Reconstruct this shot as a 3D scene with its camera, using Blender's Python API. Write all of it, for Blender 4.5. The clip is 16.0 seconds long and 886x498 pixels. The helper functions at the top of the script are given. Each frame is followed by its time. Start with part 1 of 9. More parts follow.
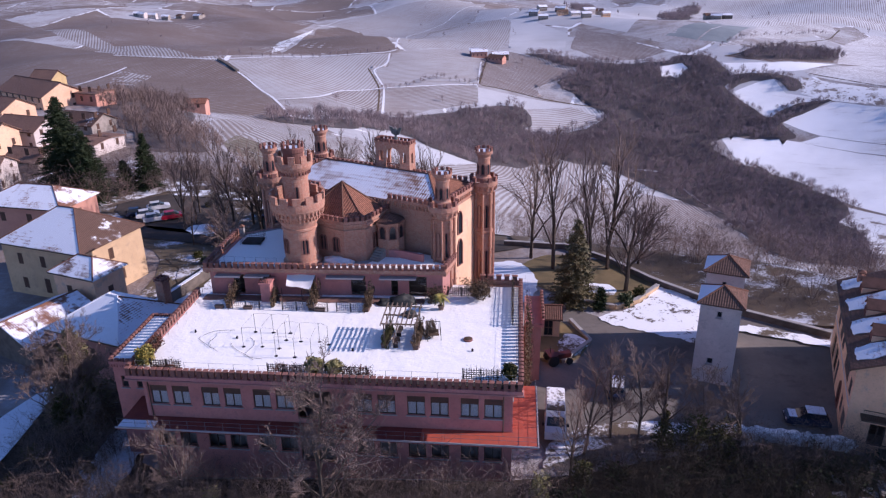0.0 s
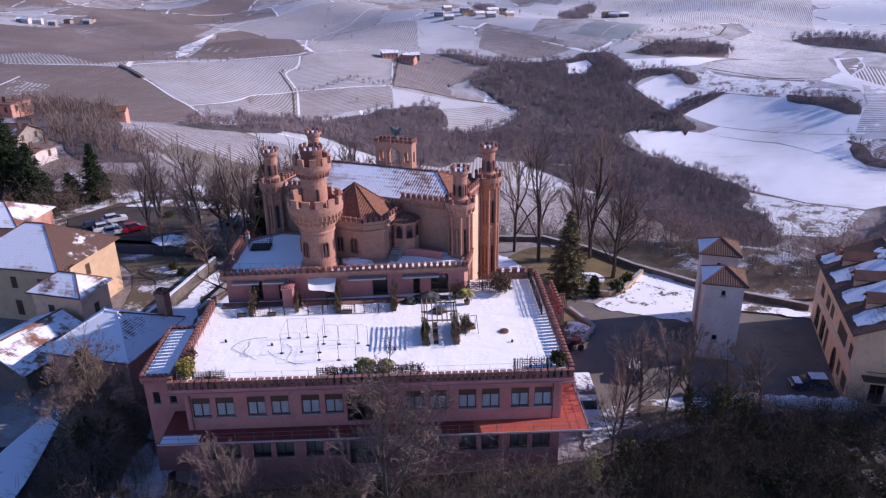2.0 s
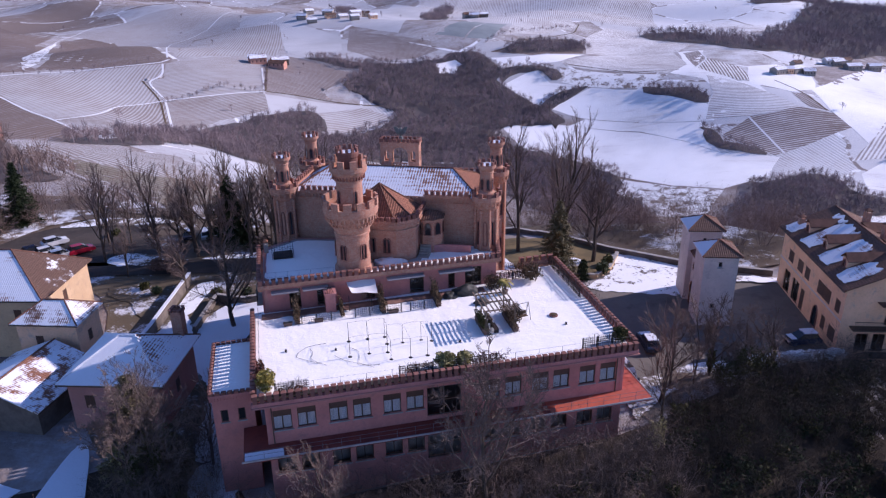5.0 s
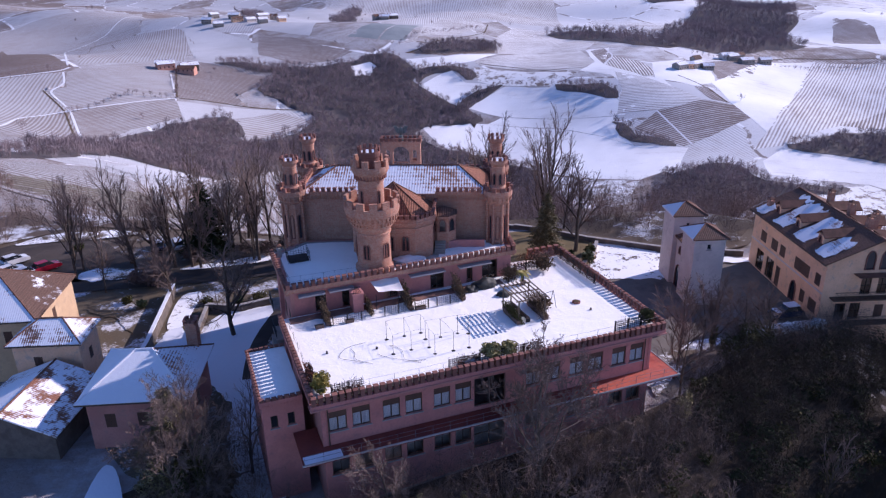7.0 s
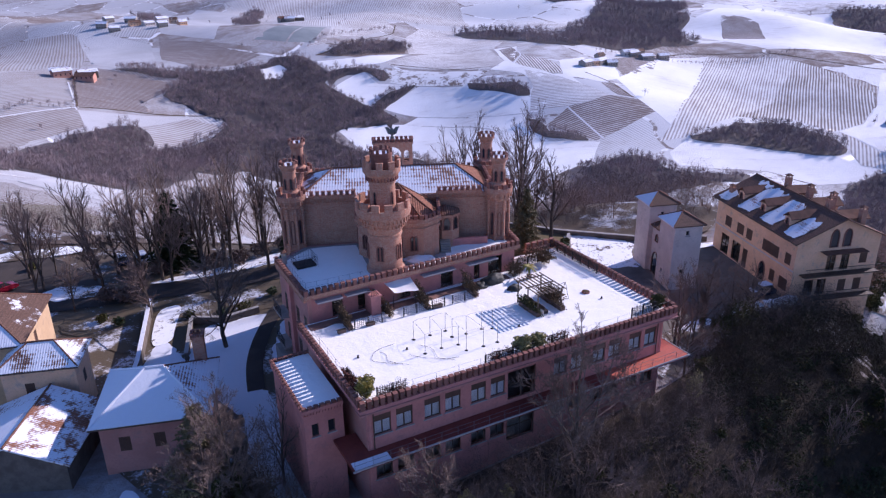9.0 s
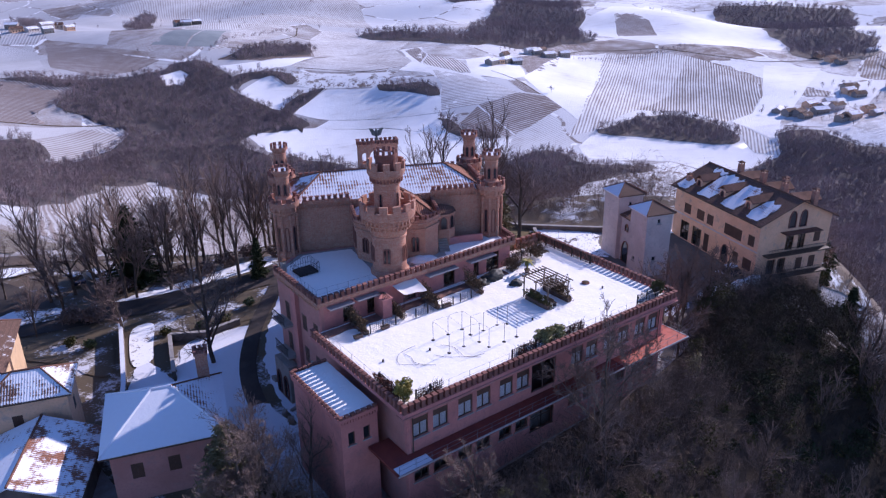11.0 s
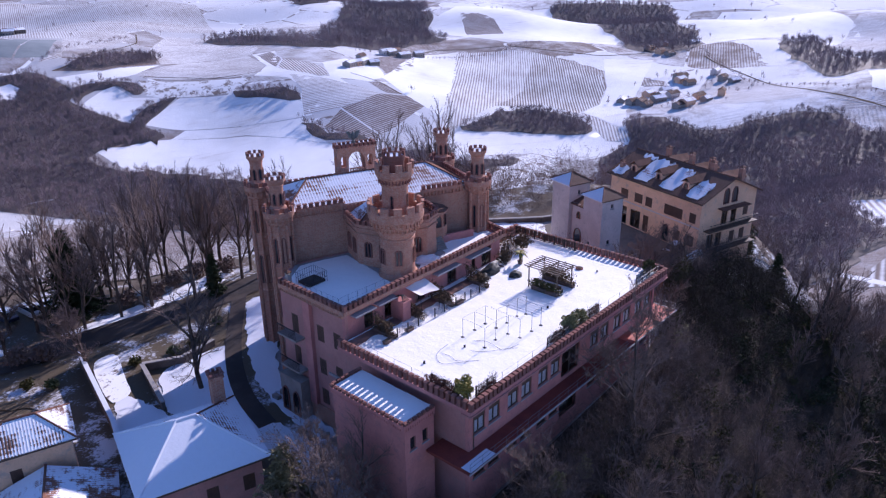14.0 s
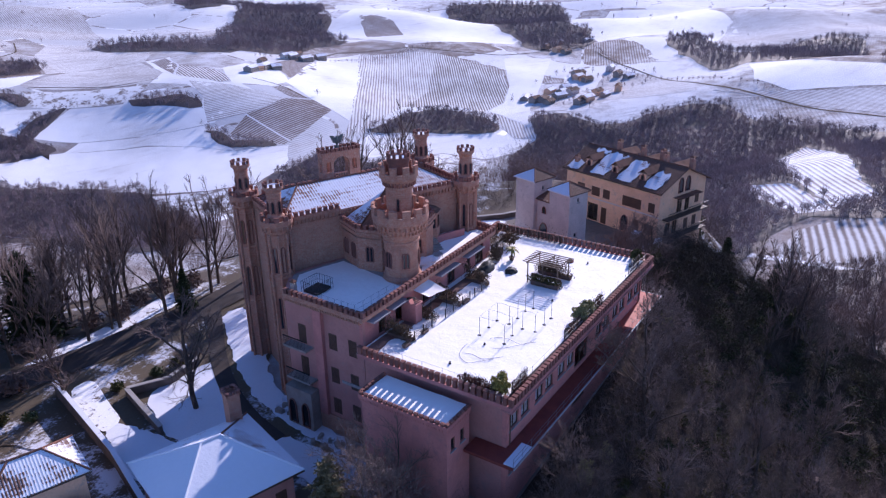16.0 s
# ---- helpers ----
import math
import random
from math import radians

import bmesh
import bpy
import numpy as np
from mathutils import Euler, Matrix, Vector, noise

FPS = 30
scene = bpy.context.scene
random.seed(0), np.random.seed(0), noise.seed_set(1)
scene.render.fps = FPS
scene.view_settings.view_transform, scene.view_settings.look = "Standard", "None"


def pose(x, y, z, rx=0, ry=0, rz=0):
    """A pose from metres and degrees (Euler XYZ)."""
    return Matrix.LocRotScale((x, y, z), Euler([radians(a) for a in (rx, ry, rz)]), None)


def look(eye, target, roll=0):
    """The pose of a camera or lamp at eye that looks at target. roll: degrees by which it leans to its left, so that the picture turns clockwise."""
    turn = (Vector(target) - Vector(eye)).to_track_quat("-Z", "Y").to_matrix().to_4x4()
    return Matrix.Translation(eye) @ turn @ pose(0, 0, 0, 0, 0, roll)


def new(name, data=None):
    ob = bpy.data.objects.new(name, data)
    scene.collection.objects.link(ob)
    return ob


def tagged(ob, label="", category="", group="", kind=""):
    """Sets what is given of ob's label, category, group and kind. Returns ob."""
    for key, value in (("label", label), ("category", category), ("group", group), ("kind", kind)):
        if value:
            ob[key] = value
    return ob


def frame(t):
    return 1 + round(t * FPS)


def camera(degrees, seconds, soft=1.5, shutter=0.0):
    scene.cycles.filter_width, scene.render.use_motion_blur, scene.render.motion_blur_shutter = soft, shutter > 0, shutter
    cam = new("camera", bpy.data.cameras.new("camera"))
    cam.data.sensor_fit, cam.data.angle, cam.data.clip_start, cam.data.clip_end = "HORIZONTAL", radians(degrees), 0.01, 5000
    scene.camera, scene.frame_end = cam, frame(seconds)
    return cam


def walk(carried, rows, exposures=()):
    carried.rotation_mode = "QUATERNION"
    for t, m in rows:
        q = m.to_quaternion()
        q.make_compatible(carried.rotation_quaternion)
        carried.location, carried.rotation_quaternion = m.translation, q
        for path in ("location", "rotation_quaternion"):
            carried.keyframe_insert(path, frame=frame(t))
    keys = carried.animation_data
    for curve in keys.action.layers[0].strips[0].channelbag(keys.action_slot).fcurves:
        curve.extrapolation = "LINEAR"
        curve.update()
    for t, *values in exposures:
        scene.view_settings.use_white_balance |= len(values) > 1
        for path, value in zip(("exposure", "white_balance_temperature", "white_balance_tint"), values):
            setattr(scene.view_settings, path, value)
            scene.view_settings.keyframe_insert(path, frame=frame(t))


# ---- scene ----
# camera: a slow orbit round the castle, about 50 m up
cam = camera(62.4, 16.0, 1.25)
METRES, EYE, TILT, LEAN, TURN = 84.0, 50.0, -22.7, 0.75, 5.4
ROWS = [
    (0.0, 0.0, 0.0, 0.0, 0.0, 0.0, -0.0),
    (0.5, -0.0335, -0.0027, -0.0013, -1.79, 0.0, 0.75),
    (1.0, -0.0672, -0.004, -0.0019, -3.59, -0.02, 1.5),
    (1.5, -0.1009, -0.0041, -0.0023, -5.37, -0.05, 2.24),
    (2.0, -0.1346, -0.0031, -0.0023, -7.16, -0.1, 2.96),
    (2.5, -0.1682, -0.0011, -0.0017, -8.92, -0.18, 3.71),
    (3.0, -0.2021, 0.002, -0.0007, -10.68, -0.27, 4.4),
    (3.5, -0.2359, 0.0058, 0.0008, -12.44, -0.38, 5.11),
    (4.0, -0.2695, 0.0103, 0.0026, -14.18, -0.52, 5.8),
    (6.5, -0.431, 0.0448, 0.0151, -22.85, -1.52, 9.26),
    (7.0, -0.4612, 0.0546, 0.0189, -24.6, -1.78, 9.93),
    (7.5, -0.4899, 0.0656, 0.0234, -26.37, -2.09, 10.61),
    (8.0, -0.5176, 0.0778, 0.0285, -28.16, -2.41, 11.22),
    (8.5, -0.544, 0.0912, 0.034, -30.0, -2.76, 11.87),
    (9.0, -0.5692, 0.1057, 0.0398, -31.86, -3.13, 12.51),
    (11.5, -0.6824, 0.1899, 0.0725, -41.47, -5.39, 15.68),
    (12.0, -0.7036, 0.2086, 0.0801, -43.46, -5.93, 16.29),
    (12.5, -0.7245, 0.2285, 0.088, -45.5, -6.49, 16.87),
    (13.0, -0.7447, 0.2493, 0.096, -47.51, -7.05, 17.43),
    (13.5, -0.7643, 0.2706, 0.1045, -49.55, -7.64, 17.96),
    (14.0, -0.7825, 0.292, 0.1129, -51.61, -8.26, 18.46),
    (14.5, -0.7999, 0.3139, 0.1216, -53.75, -8.91, 18.97),
    (15.0, -0.8158, 0.3362, 0.1308, -55.81, -9.56, 19.47),
    (15.5, -0.8312, 0.3589, 0.1405, -57.88, -10.23, 19.92),
    (16.0, -0.8459, 0.3823, 0.1505, -59.97, -10.91, 20.34),
]
walk(cam, [(t, pose(0, 0, EYE, TILT, LEAN, TURN) @ pose(METRES * x, METRES * y, METRES * z, 90 + pitch, roll, yaw)) for t, x, y, z, yaw, pitch, roll in ROWS],
     exposures=[(0.0, 0.03, 5750, 31.5), (16.0, 0.19, 5430, 31)])

# daylight: low winter sun and a clear sky
SUN_AZ, SUN_EL = 6.0, 27.6          # degrees: azimuth from +x towards +y, height
world = bpy.data.worlds.new("sky")
scene.world = world
world.use_nodes = True
wn = world.node_tree.nodes
sky = wn.new("ShaderNodeTexSky")
sky.sky_type, sky.sun_disc = "NISHITA", False
sky.sun_elevation, sky.sun_rotation = radians(SUN_EL), radians(90 - SUN_AZ)
sky.altitude, sky.dust_density, sky.air_density, sky.ozone_density = 400, 0.1, 1.0, 5.0
wn["Background"].inputs["Strength"].default_value = 0.148
world.node_tree.links.new(sky.outputs[0], wn["Background"].inputs["Color"])
sun_data = bpy.data.lights.new("sun", "SUN")
sun_data.energy, sun_data.angle, sun_data.color = 5.6, radians(0.6), (1.0, 0.89, 0.74)
sun = new("sun", sun_data)
sa, se = radians(SUN_AZ), radians(SUN_EL)
SUN_DIR = Vector((math.cos(se) * math.cos(sa), math.cos(se) * math.sin(sa), math.sin(se)))
sun.matrix_world = look(SUN_DIR * 400, (0, 0, 0))

# ---- materials ----
def nodes_of(name):
    m = bpy.data.materials.new(name)
    m.use_nodes = True
    nt = m.node_tree
    return m, nt, nt.nodes["Principled BSDF"]


def noise_tex(nt, scale, detail=4.0, rough=0.55, vec=None, distort=0.0):
    n = nt.nodes.new("ShaderNodeTexNoise")
    n.inputs["Scale"].default_value, n.inputs["Detail"].default_value = scale, detail
    n.inputs["Roughness"].default_value, n.inputs["Distortion"].default_value = rough, distort
    if vec is not None:
        nt.links.new(vec, n.inputs["Vector"])
    return n.outputs["Fac"]


def ramp(nt, fac, lo, hi):
    r = nt.nodes.new("ShaderNodeMapRange")
    r.inputs["From Min"].default_value, r.inputs["From Max"].default_value = lo, hi
    r.interpolation_type = "SMOOTHSTEP"
    nt.links.new(fac, r.inputs["Value"])
    return r.outputs["Result"]


def mix(nt, fac, a, b):
    n = nt.nodes.new("ShaderNodeMix")
    n.data_type = "RGBA"
    for sock, v in ((n.inputs[0], fac), (n.inputs[6], a), (n.inputs[7], b)):
        if isinstance(v, bpy.types.NodeSocket):
            nt.links.new(v, sock)
        else:
            sock.default_value = (*v, 1) if isinstance(v, tuple) else v
    return n.outputs[2]


def maths(nt, op, a, b=0.0):
    n = nt.nodes.new("ShaderNodeMath")
    n.operation = op
    for sock, v in ((n.inputs[0], a), (n.inputs[1], b)):
        if isinstance(v, bpy.types.NodeSocket):
            nt.links.new(v, sock)
        else:
            sock.default_value = v
    return n.outputs[0]


def bump(nt, bsdf, height, strength, dist):
    b = nt.nodes.new("ShaderNodeBump")
    b.inputs["Strength"].default_value, b.inputs["Distance"].default_value = strength, dist
    nt.links.new(height, b.inputs["Height"])
    nt.links.new(b.outputs[0], bsdf.inputs["Normal"])


def where(nt, local=False):
    if local:
        return nt.nodes.new("ShaderNodeTexCoord").outputs["Object"]
    return nt.nodes.new("ShaderNodeNewGeometry").outputs["Position"]


def surf(name, a, b, scale=0.6, fine=6.0, rough=0.85, relief=0.3, dist=0.03, vary=0.0, stain=None):
    """A weathered surface: two tones at a coarse scale, grain at a fine one."""
    m, nt, s = nodes_of(name)
    p = where(nt)
    col = mix(nt, ramp(nt, noise_tex(nt, scale, 5, 0.6, p), 0.35, 0.65), a, b)
    g = noise_tex(nt, fine, 5, 0.65, p)
    dark = tuple(v * 0.72 for v in a)
    col = mix(nt, maths(nt, "MULTIPLY", ramp(nt, g, 0.45, 0.75), 0.6), col, dark)
    if stain:
        col = mix(nt, maths(nt, "MULTIPLY", ramp(nt, noise_tex(nt, scale * 2.3, 6, 0.7, p), 0.52, 0.7), 0.75), col, stain)
    if vary:
        r = nt.nodes.new("ShaderNodeObjectInfo").outputs["Random"]
        col = mix(nt, maths(nt, "MULTIPLY", r, vary), col, tuple(v * 0.5 for v in b))
    nt.links.new(col, s.inputs["Base Color"])
    s.inputs["Roughness"].default_value = rough
    s.inputs["Specular IOR Level"].default_value = 0.5 if rough < 0.75 else 0.12
    bump(nt, s, g, relief, dist)
    return m


def plain(name, c, rough=0.5, metal=0.0):
    m, nt, s = nodes_of(name)
    p = where(nt)
    nt.links.new(mix(nt, noise_tex(nt, 9.0, 3, 0.6, p), tuple(v * 0.8 for v in c), tuple(min(1, v * 1.15) for v in c)), s.inputs["Base Color"])
    s.inputs["Roughness"].default_value, s.inputs["Metallic"].default_value = rough, metal
    return m


def snow_mat(name, patch=0.0, under=(0.16, 0.12, 0.09), scale=0.25, fine=3.0, tint=(0.86, 0.87, 0.9), grain=0.25):
    """Snow; patch is how much of the ground shows through it."""
    m, nt, s = nodes_of(name)
    p = where(nt)
    n1, n2 = noise_tex(nt, scale, 7, 0.66, p), noise_tex(nt, fine, 4, 0.6, p)
    col = mix(nt, n2, tuple(v * 0.93 for v in tint), tint)
    if patch > 0:
        k = maths(nt, "ADD", maths(nt, "MULTIPLY", n1, 0.75), maths(nt, "MULTIPLY", n2, 0.25))
        lo = 0.72 - 0.45 * patch
        u = mix(nt, n2, tuple(v * 0.6 for v in under), under)
        col = mix(nt, ramp(nt, k, lo, lo + 0.09), col, u)
    nt.links.new(col, s.inputs["Base Color"])
    s.inputs["Roughness"].default_value = 0.7
    s.inputs["Specular IOR Level"].default_value = 0.12
    bump(nt, s, maths(nt, "ADD", n1, n2), grain, 0.12)
    return m


def row_mat(name, angle, snow, earth, cover, spacing=2.6, sharp=0.25, scale=0.02):
    """Vine rows: dark lines across patchy snow, running at the given angle in plan."""
    m, nt, s = nodes_of(name)
    p = where(nt)
    sep = nt.nodes.new("ShaderNodeSeparateXYZ")
    nt.links.new(p, sep.inputs[0])
    a = radians(angle)
    wob = maths(nt, "MULTIPLY", noise_tex(nt, 0.012, 2, 0.5, p), 3.0)
    u = maths(nt, "ADD", maths(nt, "ADD", maths(nt, "MULTIPLY", sep.outputs[0], -math.sin(a)), maths(nt, "MULTIPLY", sep.outputs[1], math.cos(a))), wob)
    w = maths(nt, "SINE", maths(nt, "MULTIPLY", u, 2 * math.pi / spacing))
    along = maths(nt, "ADD", maths(nt, "MULTIPLY", sep.outputs[0], math.cos(a)), maths(nt, "MULTIPLY", sep.outputs[1], math.sin(a)))
    streak = nt.nodes.new("ShaderNodeCombineXYZ")
    nt.links.new(maths(nt, "MULTIPLY", along, 0.14), streak.inputs[0])
    nt.links.new(u, streak.inputs[1])
    n1 = maths(nt, "ADD", maths(nt, "MULTIPLY", noise_tex(nt, scale, 8, 0.62, p), 0.5), maths(nt, "MULTIPLY", noise_tex(nt, 0.2, 6, 0.72, streak.outputs[0]), 0.55))
    n2 = noise_tex(nt, 0.5, 4, 0.65, p)
    k = maths(nt, "ADD", maths(nt, "MULTIPLY", w, sharp), maths(nt, "ADD", maths(nt, "MULTIPLY", n1, 0.9), maths(nt, "MULTIPLY", n2, 0.35)))
    lo = 1.15 - cover
    e = mix(nt, n2, tuple(v * 0.7 for v in earth), tuple(v * 1.25 for v in earth))
    nt.links.new(mix(nt, ramp(nt, k, lo - 0.25, lo + 0.25), snow, e), s.inputs["Base Color"])
    s.inputs["Roughness"].default_value = 0.95
    s.inputs["Specular IOR Level"].default_value = 0.05
    bump(nt, s, k, 0.5, 0.5)
    return m


def tile_mat(name, axis, a, b, snow=0.0, pitch=0.24, course=0.42, scale=0.35, drift=0.024):
    """Clay roof tiles in the object's own frame: ribs along the slope, courses across it, with lying snow."""
    m, nt, s = nodes_of(name)
    p = where(nt, True)
    sep = nt.nodes.new("ShaderNodeSeparateXYZ")
    nt.links.new(p, sep.inputs[0])
    u, v = (sep.outputs[0], sep.outputs[1]) if axis == "x" else (sep.outputs[1], sep.outputs[0])
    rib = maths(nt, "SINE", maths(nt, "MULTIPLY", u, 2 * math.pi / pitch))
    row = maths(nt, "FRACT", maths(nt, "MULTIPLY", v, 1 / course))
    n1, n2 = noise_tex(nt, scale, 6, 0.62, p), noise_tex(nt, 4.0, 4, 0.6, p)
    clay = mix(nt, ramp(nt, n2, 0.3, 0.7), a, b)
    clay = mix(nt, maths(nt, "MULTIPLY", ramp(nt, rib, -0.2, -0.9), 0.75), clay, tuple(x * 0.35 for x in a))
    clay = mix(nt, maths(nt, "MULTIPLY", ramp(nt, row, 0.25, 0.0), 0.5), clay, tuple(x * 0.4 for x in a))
    relief = maths(nt, "ADD", rib, row)
    if snow > 0:
        n3 = noise_tex(nt, 1.6, 5, 0.7, p)
        k = maths(nt, "ADD", maths(nt, "ADD", maths(nt, "MULTIPLY", n1, 0.8), maths(nt, "MULTIPLY", n3, 0.35)), maths(nt, "ADD", maths(nt, "MULTIPLY", rib, -drift), maths(nt, "MULTIPLY", row, -1.4 * drift)))
        lo = 0.95 - 0.62 * snow
        white = ramp(nt, k, lo, lo + 0.08)
        clay = mix(nt, white, clay, mix(nt, n2, (0.7, 0.71, 0.76), (0.8, 0.81, 0.85)))
        relief = maths(nt, "MULTIPLY", relief, maths(nt, "SUBTRACT", 1.0, maths(nt, "MULTIPLY", white, 0.6)))
    nt.links.new(clay, s.inputs["Base Color"])
    s.inputs["Roughness"].default_value = 0.85
    s.inputs["Specular IOR Level"].default_value = 0.15
    bump(nt, s, relief, 0.4, 0.05)
    return m


def brick_mat(name, a, b, mortar, stain):
    """Old brickwork: fine courses, mixed tones and damp stains."""
    m, nt, s = nodes_of(name)
    p = where(nt)
    t = nt.nodes.new("ShaderNodeTexBrick")
    sep = nt.nodes.new("ShaderNodeSeparateXYZ")
    com = nt.nodes.new("ShaderNodeCombineXYZ")
    nt.links.new(p, sep.inputs[0])
    nt.links.new(maths(nt, "ADD", sep.outputs[0], sep.outputs[1]), com.inputs[0])
    nt.links.new(sep.outputs[2], com.inputs[1])
    nt.links.new(com.outputs[0], t.inputs["Vector"])
    t.inputs["Scale"].default_value, t.inputs["Mortar Size"].default_value = 1.0, 0.008
    t.inputs["Brick Width"].default_value, t.inputs["Row Height"].default_value = 0.27, 0.075
    for k, c in (("Color1", a), ("Color2", b), ("Mortar", mortar)):
        t.inputs[k].default_value = (*c, 1)
    big = noise_tex(nt, 0.45, 6, 0.65, p)
    col = mix(nt, maths(nt, "MULTIPLY", ramp(nt, big, 0.45, 0.72), 0.7), t.outputs["Color"], stain)
    pale = noise_tex(nt, 2.2, 7, 0.78, p)
    col = mix(nt, maths(nt, "MULTIPLY", ramp(nt, pale, 0.5, 0.62), 0.6), col, mortar)
    g = noise_tex(nt, 6.5, 5, 0.75, p)
    col = mix(nt, maths(nt, "MULTIPLY", ramp(nt, g, 0.48, 0.66), 0.75), col, tuple(v * 0.6 for v in a))
    nt.links.new(col, s.inputs["Base Color"])
    s.inputs["Roughness"].default_value = 0.9
    s.inputs["Specular IOR Level"].default_value = 0.2
    bump(nt, s, maths(nt, "ADD", g, maths(nt, "MULTIPLY", t.outputs["Fac"], -0.4)), 0.45, 0.03)
    return m


M_BRICK = brick_mat("old_brick", (0.5, 0.23, 0.153), (0.37, 0.157, 0.1), (0.46, 0.32, 0.24), (0.26, 0.15, 0.112))
M_BRICK2 = brick_mat("grey_brick", (0.48, 0.24, 0.165), (0.36, 0.175, 0.12), (0.45, 0.32, 0.24), (0.26, 0.16, 0.12))
M_PINK = surf("pink_render", (0.54, 0.23, 0.2), (0.45, 0.19, 0.168), 0.5, 5, 0.9, 0.25, 0.02, stain=(0.33, 0.17, 0.16))
M_PINKL = surf("faded_pink_render", (0.48, 0.235, 0.2), (0.41, 0.195, 0.165), 0.4, 5, 0.9, 0.25, 0.02, stain=(0.36, 0.22, 0.2))
M_CREAM = surf("cream_render", (0.80, 0.495, 0.32), (0.72, 0.43, 0.27), 0.4, 5, 0.9, 0.2, 0.02, stain=(0.42, 0.32, 0.26))
M_OCHRE = surf("ochre_render", (0.60, 0.42, 0.26), (0.52, 0.36, 0.22), 0.4, 5, 0.9, 0.2, 0.02, stain=(0.42, 0.3, 0.2))
M_YELLOW = surf("yellow_render", (0.52, 0.37, 0.18), (0.45, 0.32, 0.16), 0.4, 5, 0.9, 0.2, 0.02)
M_ROSE = surf("rose_render", (0.58, 0.30, 0.22), (0.5, 0.25, 0.19), 0.4, 5, 0.9, 0.2, 0.02)
M_WHITE = surf("white_render", (0.63, 0.545, 0.5), (0.55, 0.47, 0.43), 0.5, 5, 0.9, 0.2, 0.02, stain=(0.42, 0.37, 0.34))
M_STONE = surf("weathered_stone", (0.36, 0.31, 0.27), (0.27, 0.23, 0.2), 0.8, 6, 0.9, 0.4, 0.04)
M_DARKSTONE = surf("dark_old_stone", (0.17, 0.14, 0.12), (0.11, 0.092, 0.08), 0.8, 5, 0.95, 0.4, 0.04)
M_CONC = surf("concrete", (0.38, 0.35, 0.33), (0.30, 0.28, 0.26), 0.8, 6, 0.9, 0.3, 0.02)
M_PAVE = surf("courtyard_paving", (0.19, 0.165, 0.145), (0.14, 0.125, 0.112), 0.15, 4, 0.9, 0.3, 0.03, stain=(0.10, 0.088, 0.08))
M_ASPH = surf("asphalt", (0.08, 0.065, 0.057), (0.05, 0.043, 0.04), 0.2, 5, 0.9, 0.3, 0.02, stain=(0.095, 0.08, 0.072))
M_EARTH = surf("brown_earth", (0.13, 0.095, 0.062), (0.085, 0.064, 0.045), 0.3, 3, 0.95, 0.6, 0.1)
M_LAWN = surf("winter_grass", (0.20, 0.145, 0.075), (0.135, 0.105, 0.058), 0.35, 6, 0.95, 0.6, 0.08)
# tint dimmed and blued to put shade into the snow
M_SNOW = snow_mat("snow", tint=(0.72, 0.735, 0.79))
M_SNOWP = snow_mat("patchy_snow", 0.55, (0.15, 0.115, 0.08), 0.22)
# thin snow of lane and bank, its tint dimmed for tree shade
M_SNOWT = snow_mat("thin_shaded_snow", 0.71, (0.14, 0.11, 0.075), 0.18, tint=(0.62, 0.63, 0.68))
M_SNOWB = snow_mat("shaded_bank_snow", 0.74, (0.14, 0.105, 0.075), 0.18, tint=(0.56, 0.57, 0.61))
# terrace tint warmed and brightened to put direct sun into the colour
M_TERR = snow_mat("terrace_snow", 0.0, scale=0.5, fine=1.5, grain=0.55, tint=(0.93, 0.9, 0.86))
# roof tint dimmed and blued as for shaded snow
M_ROOFSNOW = snow_mat("roof_snow", 0.06, (0.2, 0.1, 0.07), 0.5, 2.5, (0.72, 0.74, 0.79))
M_CAP = surf("old_brick_coping", (0.30, 0.14, 0.11), (0.20, 0.095, 0.078), 1.2, 6, 0.9, 0.3, 0.02, vary=0.5)
M_REDPAINT = surf("red_roof_coating", (0.46, 0.085, 0.045), (0.36, 0.07, 0.04), 0.6, 5, 0.7, 0.2, 0.01, stain=(0.28, 0.075, 0.05))
# canopy red darkened to put the building's shade into the colour
M_WINE = surf("shaded_red_roof_coating", (0.24, 0.06, 0.045), (0.17, 0.045, 0.04), 0.6, 5, 0.8, 0.2, 0.01)
M_TILE_X = tile_mat("clay_tiles_bare_x", "x", (0.34, 0.145, 0.09), (0.19, 0.09, 0.06))
M_TILE_Y = tile_mat("clay_tiles_bare_y", "y", (0.34, 0.145, 0.09), (0.19, 0.09, 0.06))
M_HALLSNOW = tile_mat("hall_tiles_snowy", "x", (0.33, 0.16, 0.1), (0.23, 0.115, 0.075), 0.8, pitch=0.3, course=0.55, scale=0.14, drift=0.055)
M_TSNOW_X = tile_mat("clay_tiles_snowy_x", "x", (0.30, 0.14, 0.09), (0.21, 0.105, 0.07), 0.72)
M_TSNOW_Y = tile_mat("clay_tiles_snowy_y", "y", (0.30, 0.14, 0.09), (0.21, 0.105, 0.07), 0.72)
M_TSN2_X = tile_mat("dusted_tiles_x", "x", (0.2, 0.11, 0.08), (0.14, 0.08, 0.06), 0.84, drift=0.05)
M_TSN2_Y = tile_mat("dusted_tiles_y", "y", (0.2, 0.11, 0.08), (0.14, 0.08, 0.06), 0.84, drift=0.05)
M_TFULL = tile_mat("clay_tiles_deep_snow", "x", (0.30, 0.14, 0.09), (0.21, 0.105, 0.07), 0.93, drift=0.06)
M_TDARK_X = tile_mat("brown_tiles_x", "x", (0.2, 0.105, 0.075), (0.12, 0.07, 0.052), 0.0)
M_TDARK_Y = tile_mat("brown_tiles_y", "y", (0.17, 0.10, 0.075), (0.115, 0.072, 0.055), 0.0)
